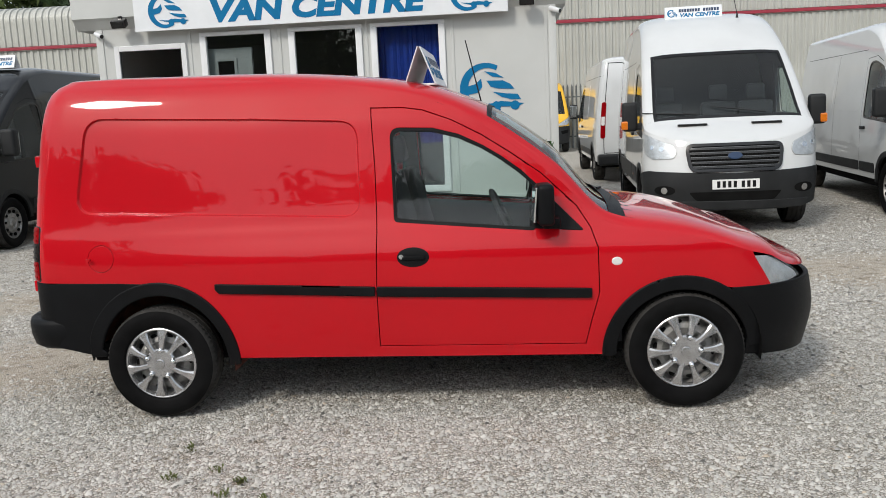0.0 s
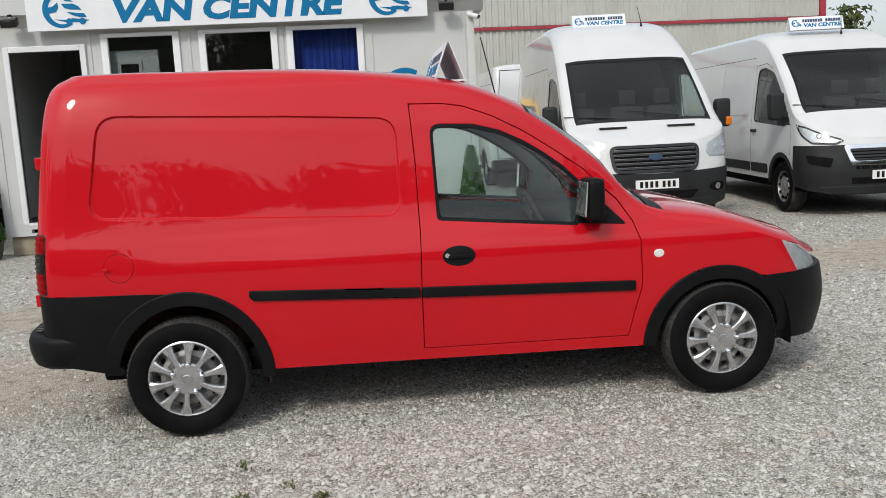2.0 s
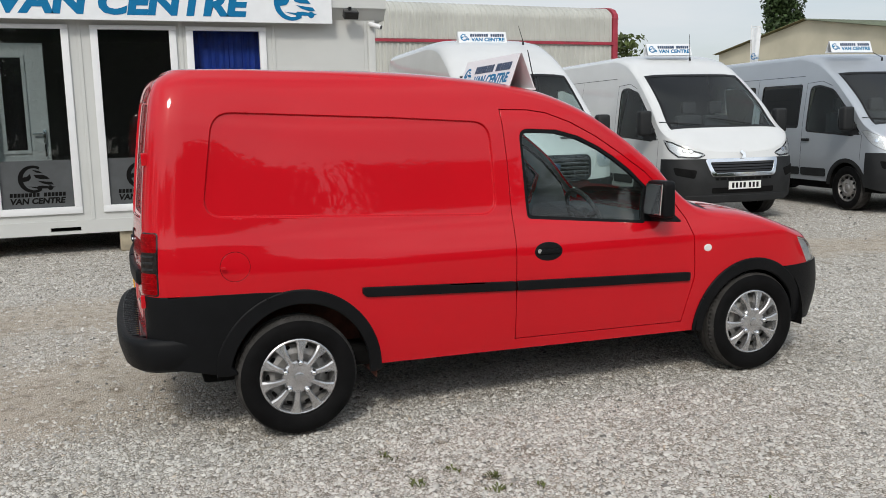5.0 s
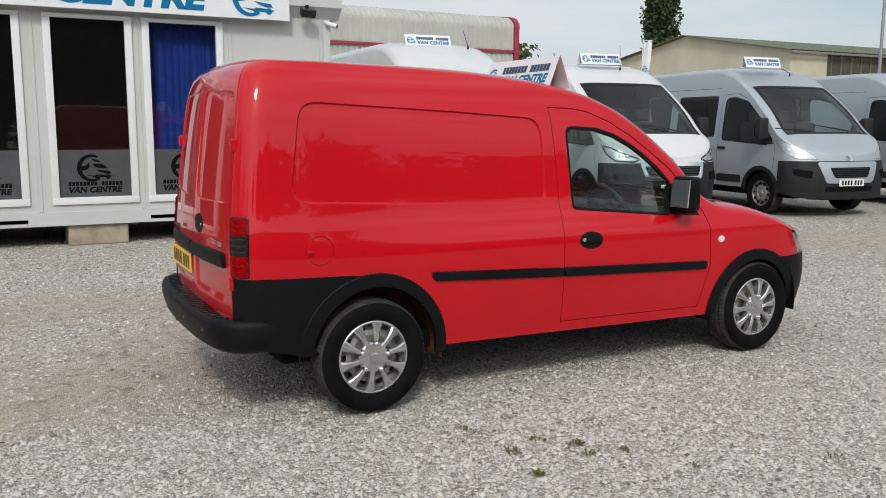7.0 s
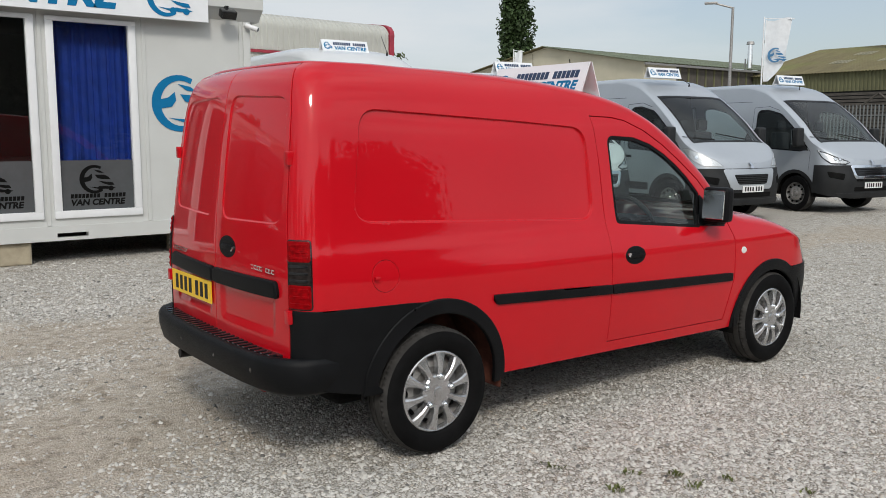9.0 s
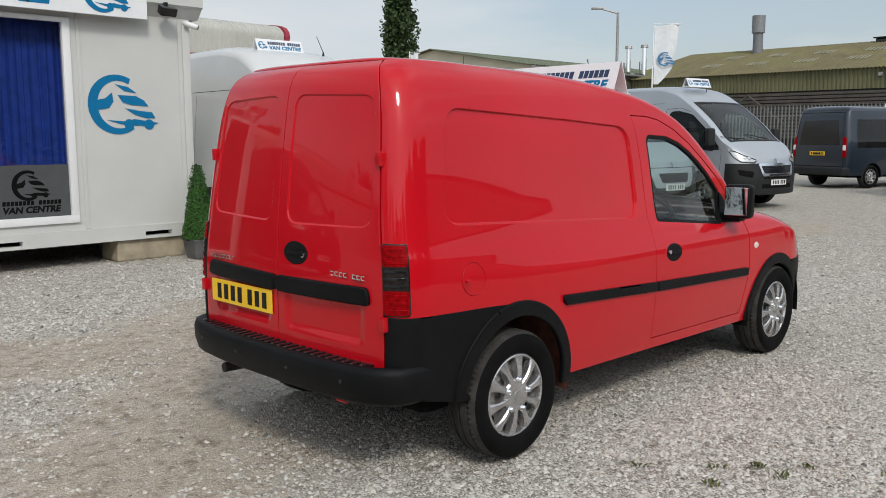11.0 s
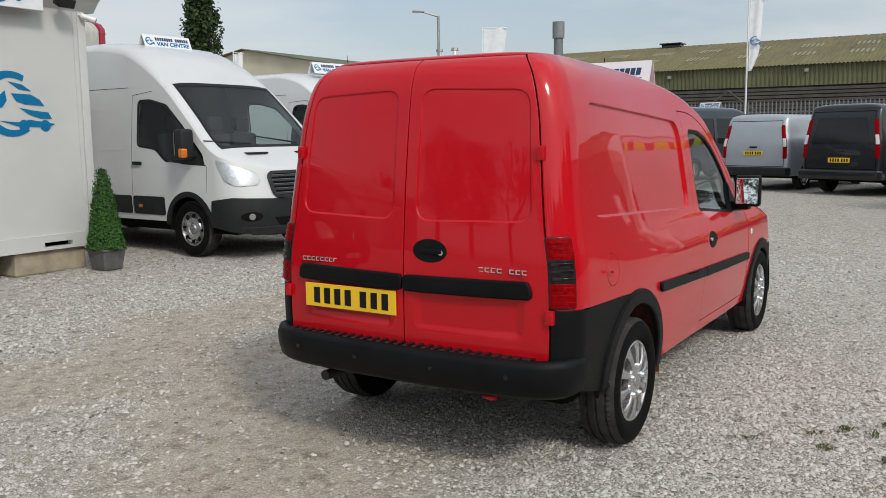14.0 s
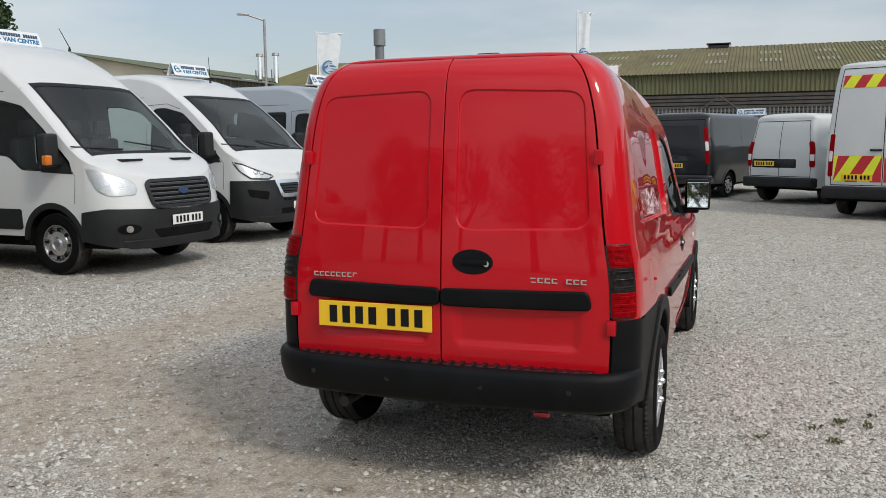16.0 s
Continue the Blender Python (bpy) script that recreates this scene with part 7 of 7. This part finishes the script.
def grille(v, F, kw, x0, x1, z0, z1, bars, frame_mat, r=0.05, taper=0.0, band=0.022, label="", edged=True):
    o = rounded([(-x1 + taper, z0), (x1 - taper, z0), (x1, z1), (-x1, z1)], r)
    g = skin("grille", F, o, UNDER_GAP, v, (), 0.12, 0.014, 0.02, 0.0, edge=0.05, label=label or "black front grille", **kw)
    inner = rounded([(-x1 + taper + band, z0 + band), (x1 - taper - band, z0 + band), (x1 - band * 1.3, z1 - band), (-x1 + band * 1.3, z1 - band)], r * 0.8)
    skin("grille_frame", F, o, frame_mat, g, [inner], 0.2, 0.030, 0.02, 0.004, edge=0.05, **kw)
    for k in range(bars):
        z = z0 + band + (z1 - z0 - 2 * band) * (k + 0.5) / bars
        e = x1 - taper * (1 - (z - z0) / (z1 - z0)) - band * 1.4
        skin("grille_bar", F, [(-e, z - 0.011), (e, z - 0.011), (e, z + 0.011), (-e, z + 0.011)], GRILLE if edged else GLOSSBLACK, g, (), 0.25, 0.024, 0.015, 0.003, edge=0.12, **kw)
        if edged:
            skin("grille_edge", F, [(-e, z + 0.0065), (e, z + 0.0065), (e, z + 0.0105), (-e, z + 0.0105)], GRILLEEDGE, g, (), 0.25, 0.029, 0.004, 0.0, edge=0.12, **kw)
    return g


def wind(poly):
    a = np.array(poly)
    b = np.roll(a, -1, 0)
    return 1 if (a[:, 0] * b[:, 1] - a[:, 1] * b[:, 0]).sum() > 0 else -1


def lamps(v, F, kw, poly, rim=0.012, dark=False):
    for sg in (-1, 1):
        q = [(sg * t, z) for t, z in poly]
        h = skin("headlamp", F, q, GLOSSBLACK if dark else STEEL, v, (), 0.08, 0.002, 0.02, 0.0, edge=0.04, **kw)
        skin("reflector", F, shrink(q, rim * sg * wind(poly)), REFLECTOR, h, (), 0.06, 0.006, 0.012, 0.004, edge=0.04, **kw)
        c = np.mean(q, 0)
        for dx, r in ((-0.10, 0.034), (-0.01, 0.034)) if dark else ((-0.075, 0.052), (0.06, 0.046)):
            bowl = skin("reflector_bowl", F, ellipse(c[0] + dx * sg, c[1] + dx * 0.12, r, r * 0.85, 18), GRILLEEDGE if dark else REFLECTOR, h, (), 0.03, 0.010, 0.010, 0.004, edge=0.03, **kw)
            skin("reflector_ring", F, ellipse(c[0] + dx * sg, c[1] + dx * 0.12, r * 0.62, r * 0.53, 14), CHROME, bowl, (), 0.03, 0.014, 0.008, 0.006, edge=0.02, **kw)
        skin("lens", F, q, LENS, h, (), 0.08, 0.016, 0.0, edge=0.04, label="clear headlamp lens", **kw).visible_shadow = False


def longvan_face(new_style, face_mat=None):
    def f(v, shp, F, bp, kw, sx):
        if new_style:
            grille(v, F, kw, 0, 0.58, 0.655, 0.90, 4, CHROME, 0.05, 0.08, 0.044, edged=False)
            lamps(v, F, kw, rounded([(0.56, 0.955), (0.66, 0.91), (0.95, 0.925), (1.10, 1.03), (1.22, 1.18), (1.02, 1.15), (0.76, 1.04), (0.60, 0.99)], 0.02), 0.028, True)
        else:
            skin("grille_panel", F, rounded([(-0.48, 0.56), (0.48, 0.56), (0.62, 0.885), (-0.62, 0.885)], 0.05), face_mat, v, (), 0.1, 0.022, 0.03, 0.008, edge=0.06, label="painted centre panel of the bumper", **kw)
            skin("grille", F, rounded([(-0.34, 0.64), (0.34, 0.64), (0.42, 0.80), (-0.42, 0.80)], 0.04), UNDER_GAP, v, (), 0.1, 0.027, 0.008, 0.0, edge=0.05, label="black mesh grille", **kw)
            for k in range(5):
                z = 0.66 + k * 0.03
                e = 0.34 + (z - 0.64) * 0.45
                skin("grille_bar", F, [(-e, z - 0.006), (e, z - 0.006), (e, z + 0.006), (-e, z + 0.006)], VANPLASTIC, v, (), 0.25, 0.032, 0.006, 0.002, edge=0.12, **kw)
            lamps(v, F, kw, rounded([(0.58, 0.93), (0.95, 0.94), (1.12, 1.02), (1.42, 1.23), (1.25, 1.24), (0.95, 1.15), (0.70, 1.03)], 0.04))
        strokes([[(-0.05, -0.06), (0.02, -0.06), (0.04, 0.02), (0.0, 0.07), (-0.04, 0.05), (-0.01, 0.0)]], CHROME, v, basis((shp.wall_s(np.array([0.0]), np.array([0.88]), 1)[0][0] + 0.012, 0, 0.955), (0, 1, 0), (-0.7, 0, 1)), "badge", 0.006, "plain chrome badge shape")
        skin("lower_grille", F, rrect(-0.5, 0.42, 0.5, 0.50, 0.02), UNDER_GAP, bp, (), 0.2, 0.016, 0.01, 0.0, edge=0.1, **kw)
        if new_style:
            skin("air_slot", F, rrect(-0.45, 0.605, 0.45, 0.64, 0.01), UNDER_GAP, bp, (), 0.2, 0.016, 0.01, 0.0, edge=0.1, **kw)
            for k in range(8):
                skin("slot_rib", F, rrect(-0.40 + k * 0.112, 0.603, -0.384 + k * 0.112, 0.642, 0.002), VANPLASTIC, bp, (), 0.1, 0.021, 0.008, 0.0, edge=0.05, **kw)
        for sg in (-1, 1):
            # flat near-black patches paint the shade of the bumper recesses
            skin("bumper_recess", F, [(sg * t, z) for t, z in rounded([(0.74, 0.63), (1.00, 0.68), (1.03, 0.79), (0.70, 0.745)], 0.03)], UNDER_GAP, bp, (), 0.1, 0.016, 0.008, 0.0, edge=0.06, **kw)
        face_plate(bp, shp, 0.53 if new_style else 0.56)
    return f


def highvan_face(v, shp, F, bp, kw, sx):
    g = grille(v, F, kw, 0, 0.55, 0.725, 1.04, 5, GLOSSBLACK, 0.10, 0.05, 0.028, "dark slatted grille")
    skin("badge", F, ellipse(0, 0.90, 0.075, 0.034, 24), NAVYINK, g, (), 0.05, 0.036, 0.02, 0.006, edge=0.03, label="plain blue oval badge", **kw)
    lamps(v, F, kw, rounded([(0.64, 0.95), (0.68, 0.885), (0.95, 0.875), (1.10, 0.95), (1.22, 1.19), (1.02, 1.155), (0.68, 1.04)], 0.03), 0.006)
    skin("lower_grille", F, rounded([(-0.44, 0.40), (0.44, 0.40), (0.52, 0.50), (-0.52, 0.50)], 0.03), UNDER_GAP, bp, (), 0.2, 0.016, 0.01, 0.0, edge=0.1, **kw)
    for sg in (-1, 1):
        fl = skin("fog_lamp", F, ellipse(sg * 0.80, 0.52, 0.13, 0.055, 20), UNDER_GAP, bp, (), 0.1, 0.016, 0.01, 0.0, edge=0.05, **kw)
        skin("fog_lens", F, ellipse(sg * 0.80, 0.52, 0.034, 0.034, 16), STEEL, fl, (), 0.1, 0.026, 0.01, 0.004, edge=0.05, **kw)
    face_plate(bp, shp, 0.585)
    for sg in (-1, 1):
        bm = bmesh.new()
        xs = 0.60
        z = float(shp.top_z(np.array([xs]), np.array([sg * 0.45]))[0])
        bm_box((xs - 0.03, sg * 0.42 - 0.17, z - 0.012), (xs + 0.05, sg * 0.42 + 0.17, z + 0.012), 0.01, None, bm)
        part("bonnet_vent", bm, GLOSSBLACK, v, "black bonnet air vent")


def tail_basic(lamp_z, lamp_w, win=None, split=True, plate_z=0.95, plate_y=0.0, handle=(0.0, 0.95), lamp_style="tall", bump_mat=None, chevrons=False, dish=None):
    def f(v, shp, Rr, kw, tl, W):
        bx = shp.xr
        part("rear_bumper", bm_box((bx - 0.10, -W + 0.03, 0.36), (bx + 0.25, W - 0.03, 0.58), 0.05, seg=3), bump_mat or VANPLASTIC, v, "black rear bumper", smooth=True)
        top = float(shp.zs(bx)) - 0.03
        lines = [[(-tl + 0.02, 0.60), (-tl + 0.02, top)], [(tl - 0.02, 0.60), (tl - 0.02, top)], [(-tl + 0.02, top), (tl - 0.02, top)], [(-tl + 0.02, 0.60), (tl - 0.02, 0.60)]]
        if split:
            lines.append([(0.0, 0.60), (0.0, top)])
        for (ya, za), (yb, zb2) in [l for l in lines]:
            w = 0.007
            q = [(ya - w, za), (yb + w, za), (yb + w, zb2), (ya - w, zb2)] if abs(ya - yb) < 1e-6 else [(ya, za - w), (yb, za - w), (yb, za + w), (ya, za + w)]
            skin("door_seam", Rr, q, UNDER_GAP, v, (), 0.3, 0.002, 0.0, edge=0.12, **kw)
        if win:
            for q in win:
                skin("rear_window", Rr, rounded(q, 0.05), GLOSSBLACK, v, (), 0.15, 0.003, 0.01, 0.002, edge=0.08, label="dark rear window glass", **kw)
        for sg in (-1, 1):
            a, b = tl - 0.04, tl + lamp_w
            z0, z1 = lamp_z
            q = [(sg * a, z0), (sg * b, z0), (sg * b, z1), (sg * a, z1)]
            lm = skin("tail_lamp", Rr, rounded(q, 0.04), REDLENS, v, (), 0.08, 0.012, 0.02, 0.008, edge=0.05, label="red tail lamp cluster", **kw)
            zm = z0 + (z1 - z0) * (0.36 if lamp_style == "tall" else 0.25)
            skin("clear_lens", Rr, rounded([(sg * (a + 0.01), zm), (sg * (b - 0.01), zm), (sg * (b - 0.01), zm + (z1 - z0) * 0.24), (sg * (a + 0.01), zm + (z1 - z0) * 0.24)], 0.015), WHITELENS, lm, (), 0.08, 0.020, 0.01, 0.003, edge=0.05, **kw)
        p = shp.wall_s(np.array([shp.S - abs(plate_y)]), np.array([plate_z]), 1)[0]
        if dish:
            skin("plate_panel", Rr, rounded(dish, 0.03), GLOSSBLACK if lamp_style != "tall" else body_shadow, v, (), 0.2, 0.004, 0.01, 0.003, edge=0.1, label="dark plate panel", **kw)
        plate(v, basis((p[0] - 0.014, plate_y, plate_z), (0, -1, 0), (0.0, 0, 1)), PLATE_Y)
        if handle:
            part("rear_handle", bm_box((p[0] - 0.035, handle[0] - 0.10, handle[1] - 0.02), (p[0] + 0.02, handle[0] + 0.10, handle[1] + 0.02), 0.012), VANPLASTIC, v, smooth=True)
        if chevrons:
            for z0, z1, n in ((0.66, 1.12, 4), (top - 0.34, top - 0.12, 4)):
                w = (tl - 0.06) * 2 / n
                for sg in (-1, 1):
                    for k in range(n // 2 + 1):
                        for c, mt in ((0, CHEV_R), (0.5, CHEV_Y)):
                            y = (k + c) * w
                            q = [(y, z0), (y + w * 0.5, z0), (y + w * 0.5 + (z1 - z0) * -0.6, z1), (y + (z1 - z0) * -0.6, z1)]
                            q = [(min(max(yy, 0.02), tl - 0.06), zz) for yy, zz in q]
                            if len({(round(a, 3), round(b, 3)) for a, b in q}) < 3 or max(a for a, _ in q) - min(a for a, _ in q) < 0.03:
                                continue
                            uq = []
                            for pnt in q:
                                if not uq or abs(pnt[0] - uq[-1][0]) + abs(pnt[1] - uq[-1][1]) > 1e-4:
                                    uq.append(pnt)
                            skin("chevron_tape", Rr, [(sg * a, b) for a, b in uq], mt, v, (), 0.3, 0.004, 0.0, edge=0.15, label="reflective chevron tape", **kw)
    return f


body_shadow = GLOSSBLACK
SILVERWHEEL = make_wheel(0.345, 0.22, 0.215, "silver")
STEELWHEEL = make_wheel(0.345, 0.22, 0.215, "steel")
SMALLWHEEL = make_wheel(0.32, 0.21, 0.21, "silver")

longvan_zs = pchip([-6, -1.5, -1.0, -0.55, 0.0, 0.36, 0.52, 0.70, 0.84, 0.95], [2.40, 2.40, 2.31, 2.07, 1.64, 1.31, 1.25, 1.17, 1.07, 0.98])
longvan_crown = pchip([-6, -1.5, -1.0, -0.55, 0.0, 0.36, 0.52, 0.7, 0.95], [0.10, 0.10, 0.11, 0.08, 0.10, 0.08, 0.06, 0.05, 0.03])
cab_window = rounded([(-1.02, 1.22), (0.10, 1.16), (0.24, 1.22), (-0.05, 1.54), (-0.45, 1.87), (-0.78, 1.95), (-1.02, 1.94)], [0.06, 0.03, 0.02, 0, 0.06, 0.06, 0.10])
cab_seams = [[(-1.12, 0.50), (-1.12, 2.0)], [(0.30, 0.78), (0.32, 1.15), (-0.02, 1.52)], [(-1.12, 2.0), (-0.75, 2.02), (-0.50, 1.94)]]


def longvan(paint_mat, new_style, wb=4.035, ro=1.0, wheel=None, extra=()):
    return dict(fo=0.95, wb=wb, ro=ro, W=2.04, H=2.5, paint=paint_mat, zs=longvan_zs, crown=longvan_crown, screen=(0.38, -0.55, 0.43), windows=[cab_window, *extra],
                seams=cab_seams + [[(-2.5, 0.55), (-2.5, 2.1)], [(-4.4, 2.12), (-1.2, 2.12)]], panels=[] if extra else [(-2.38, 1.30, -1.25, 2.0), (-4.3, 1.30, -2.64, 2.0)],
                strips=[(-1.10, 0.50, -0.48, 0.62, VANPLASTIC, "lower_moulding"), (-wb + 0.48, 0.50, -1.15, 0.62, VANPLASTIC, "lower_moulding")],
                handles=[(-1.0, 1.08)], face=longvan_face(new_style, paint_mat), wheel=wheel or STEELWHEEL, zf=0.90, bh=0.0, sail=[(-0.16, 1.17), (0.27, 1.17), (-0.03, 1.50)])


highvan_zs = pchip([-6, -2.0, -1.4, -0.95, -0.45, 0.0, 0.40, 0.55, 0.75, 0.92, 1.02], [2.61, 2.61, 2.54, 2.36, 2.05, 1.66, 1.31, 1.25, 1.19, 1.11, 1.04])
highvan_crown = pchip([-6, -2.0, -1.4, -0.95, -0.45, 0.0, 0.4, 0.55, 0.75, 1.02], [0.14, 0.14, 0.15, 0.15, 0.10, 0.10, 0.08, 0.06, 0.05, 0.03])
highvan = dict(fo=1.02, wb=3.75, ro=1.05, W=1.98, H=2.74, paint=WHITE, zs=highvan_zs, crown=highvan_crown, screen=(0.43, -0.45, 0.48), R=0.345, windows=[rounded([(-0.98, 1.36), (-0.62, 1.32), (-0.42, 1.17), (0.30, 1.15), (0.27, 1.25), (-0.10, 1.60), (-0.42, 1.86), (-0.74, 1.93), (-0.98, 1.93)], [0.05, 0.05, 0.05, 0.03, 0.02, 0, 0.05, 0.05, 0.07])],
            seams=[[(-1.10, 0.50), (-1.10, 2.0), (-0.70, 2.04)], [(0.34, 0.80), (0.36, 1.10), (-0.02, 1.54)], [(-2.45, 0.55), (-2.45, 2.05)], [(-3.6, 2.10), (-1.2, 2.10)]], panels=[(-2.34, 1.30, -1.22, 2.02), (-3.7, 1.30, -2.58, 2.02)],
            strips=[(-1.08, 0.50, -0.46, 0.72, VANPLASTIC, "lower_moulding"), (-3.30, 0.50, -1.13, 0.72, VANPLASTIC, "lower_moulding"), (-0.98, 0.58, -0.90, 0.62, AMBER, "side_marker")],
            handles=[(-0.98, 1.14)], face=highvan_face, wheel=SILVERWHEEL, amber=True, sail=[(-0.14, 1.14), (0.33, 1.12), (-0.03, 1.55)], zf=0.70, bh=0.04, mirror=(0.12, 1.38, 0.36))

make_van("high_roof_van", pose(3.10, 6.0, 0, 0, 0, -93.3), "white high-roof panel van with dark slatted grille", highvan)
make_van("long_panel_van", pose(6.20, 6.10, 0, 0, 0, -95), "white long panel van with black lower face and chrome-edged grille", longvan(WHITE, True))
bus_windows = [rounded([(-2.35, 1.28), (-1.25, 1.28), (-1.25, 1.98), (-2.35, 1.98)], 0.05), rounded([(-3.9, 1.28), (-2.6, 1.28), (-2.6, 1.98), (-3.9, 1.98)], 0.05)]
make_van("silver_minibus", pose(9.40, 5.48, 0, 0, 0, -96.5), "silver minibus with dark side windows and rounded headlamps", longvan(SILVER, False, 4.035, 1.0, STEELWHEEL, bus_windows))
make_van("silver_panel_van", pose(12.81, 5.12, 0, 0, 0, -98), "silver panel van with black lower face and slim headlamps", longvan(SILVER, True, 3.45, 1.0, STEELWHEEL))
make_van("black_panel_van", pose(-7.22, 6.0, 0, 0, 0, -90), "black panel van with steel wheels beside the cabin", longvan(BLACKP, False, 4.035, 1.0, STEELWHEEL))

for x, y, a, z in ((3.06, 7.42, -94, 2.655), (6.14, 7.10, -97, 2.475), (9.07, 6.32, -97, 2.475), (12.72, 6.05, -98, 2.475), (-6.95, 7.1, -90, 2.475)):
    roof_sign(pose(x, y, z, 0, 0, a + 90))
for x, y, z, dx, dy, ln in ((3.55, 7.0, 2.73, -0.01, 0.14, 0.24), (6.42, 6.9, 2.50, 0.0, 0.02, 0.36), (9.55, 6.1, 2.45, -0.12, 0.30, 0.2), (13.05, 6.0, 2.47, 0.0, 0.02, 0.3)):
    ae = thing("roof_aerial", pose(x, y, z - 0.12), "thin black whip aerial on a van roof", "aerial", "van aerials")
    part("base", bm_tube((0, 0, 0), (0, 0, 0.06), 0.02, 0.008, 8), VANPLASTIC, ae)
    part("whip", bm_tube((0, 0, 0.05), (dx, dy, 0.05 + ln), 0.006, 0.004, 6), INK, ae)

# the red van's own sign, facing its tail
roof_sign(pose(0.045, 0.0, 1.69, 0, 0, -90), "roof_sign", 0.80, 0.20)


def low_zs(H):
    return pchip([-6, -1.2, -0.85, -0.45, 0.1, 0.45, 0.6, 0.8, 0.95], [H - 0.16, H - 0.16, H - 0.20, H - 0.34, 1.30, 1.08, 1.02, 0.92, 0.84])


low_crown = pchip([-6, -1.2, -0.5, 0.1, 0.5, 0.95], [0.15, 0.15, 0.14, 0.13, 0.10, 0.05])


def low_van(paint_mat, H, W, wb, ro, tail, windows=(), wheel=None, strips=()):
    wn = rounded([(-1.0, 1.10), (-0.05, 1.04), (0.08, 1.12), (-0.35, 1.48), (-0.60, 1.62), (-1.0, 1.64)], [0.05, 0.02, 0.02, 0, 0.05, 0.06])
    wn = [(x, 1.08 + (z - 1.08) * (H - 0.36 - 1.08) / 0.60) for x, z in wn]
    return dict(fo=0.95, wb=wb, ro=ro, W=W, H=H, paint=paint_mat, zs=low_zs(H), crown=low_crown, screen=(0.45, -0.45, 0.54), windows=[wn, *windows], R=0.32, zb=0.36, tumble=0.16,
                seams=[[(-1.1, 0.45), (-1.1, H - 0.3)], [(-2.2, 0.45), (-2.2, H - 0.3)]], strips=strips, handles=[(-1.0, 1.0), (-1.25, 1.0)], wheel=wheel or SMALLWHEEL, tail=tail, zf=0.66, mirror=(0.1, 1.22, 0.24), handlemat=paint_mat, archmat=paint_mat)


def rear_at(x, y, heading, wb):
    """The pose of a van whose rear axle stands at x, y."""
    a = radians(heading)
    return pose(x + wb * math.cos(a), y + wb * math.sin(a), 0, 0, 0, heading)


sidewin = lambda H, a, b: rounded([(a, 1.12), (b, 1.12), (b, H - 0.38), (a, H - 0.38)], 0.05)
make_van("dark_minibus", rear_at(21.2, 6.05, -21, 3.3), "dark slate blue minibus with tinted windows", low_van(NAVY, 2.26, 1.98, 3.3, 1.0, tail_basic((0.85, 1.40), 0.06, [[(-0.72, 1.18), (0.72, 1.18), (0.66, 1.86), (-0.66, 1.86)]], False, 0.95), [sidewin(2.26, -2.15, -1.2), sidewin(2.26, -3.9, -2.3)]))
make_van("silver_van", rear_at(18.60, 2.50, -17, 3.2), "silver panel van seen from its tailgate", low_van(SILVER, 1.92, 1.9, 3.2, 0.95, tail_basic((0.80, 1.62), 0.05, None, False, 0.93, 0.0, (0.0, 1.08)), (), None, [(-2.75, 0.40, -0.45, 0.62, VANPLASTIC, "lower_moulding")]))
make_van("dark_grey_van", rear_at(17.45, 0.20, -22, 2.93), "dark grey metallic panel van with tall red tail lamps", low_van(GREY, 2.09, 1.98, 2.93, 1.10, tail_basic((0.85, 1.72), 0.05, [[(-0.72, 1.16), (0.72, 1.16), (0.66, 1.76), (-0.66, 1.76)]], False, 0.80, 0.0, (0.0, 1.0), bump_mat=GREY), (), None))
make_van("small_white_van", rear_at(15.85, -2.2, -37, 2.75), "small white van with twin rear doors and a black plate panel", low_van(WHITE, 2.0, 1.82, 2.75, 0.72, tail_basic((0.82, 1.36), 0.07, None, True, 0.88, 0.38, None, "short", None, False, [(-0.42, 0.79), (0.72, 0.79), (0.72, 0.98), (-0.42, 0.98)]), (), None, [(-2.2, 0.36, -0.45, 0.48, VANPLASTIC, "lower_moulding")]))
chev = longvan(WHITE, False, 3.66, 1.1, STEELWHEEL)
chev["H"] = 2.85
chev["zs"] = pchip([-6, -1.5, -1.0, -0.55, 0.0, 0.36, 0.52, 0.70, 0.84, 0.95], [2.68, 2.68, 2.45, 2.05, 1.58, 1.26, 1.17, 1.09, 1.01, 0.95])
chev["tail"] = tail_basic((0.75, 1.5), 0.03, None, True, 0.74, 0.42, (0.12, 1.22), "tall", None, True)
make_van("chevron_van", rear_at(12.35, -3.75, -22, 3.66), "white high-roof van with yellow and red chevron tape", chev)
white_rear = longvan(WHITE, True, 3.45, 1.0, STEELWHEEL)
white_rear["tail"] = tail_basic((0.9, 1.6), 0.04, None, True, 0.8, 0.0, (0.0, 1.1))
make_van("white_rear_van", rear_at(3.2, 13.4, 90, 3.45), "white panel van parked tail-on behind", white_rear)
make_van("yellow_van", pose(1.5, 26.2, 0, 0, 0, -90), "yellow panel van parked before the shed", longvan(YELLOWP, False, 3.45, 1.0, STEELWHEEL))
for x, y, a, z in ((23.1, 5.3, -21, 2.24), (17.6, -3.5, -37, 1.97), (19.55, -1.15, -22, 2.06)):
    roof_sign(pose(x, y, z, 0, 0, a + 90))
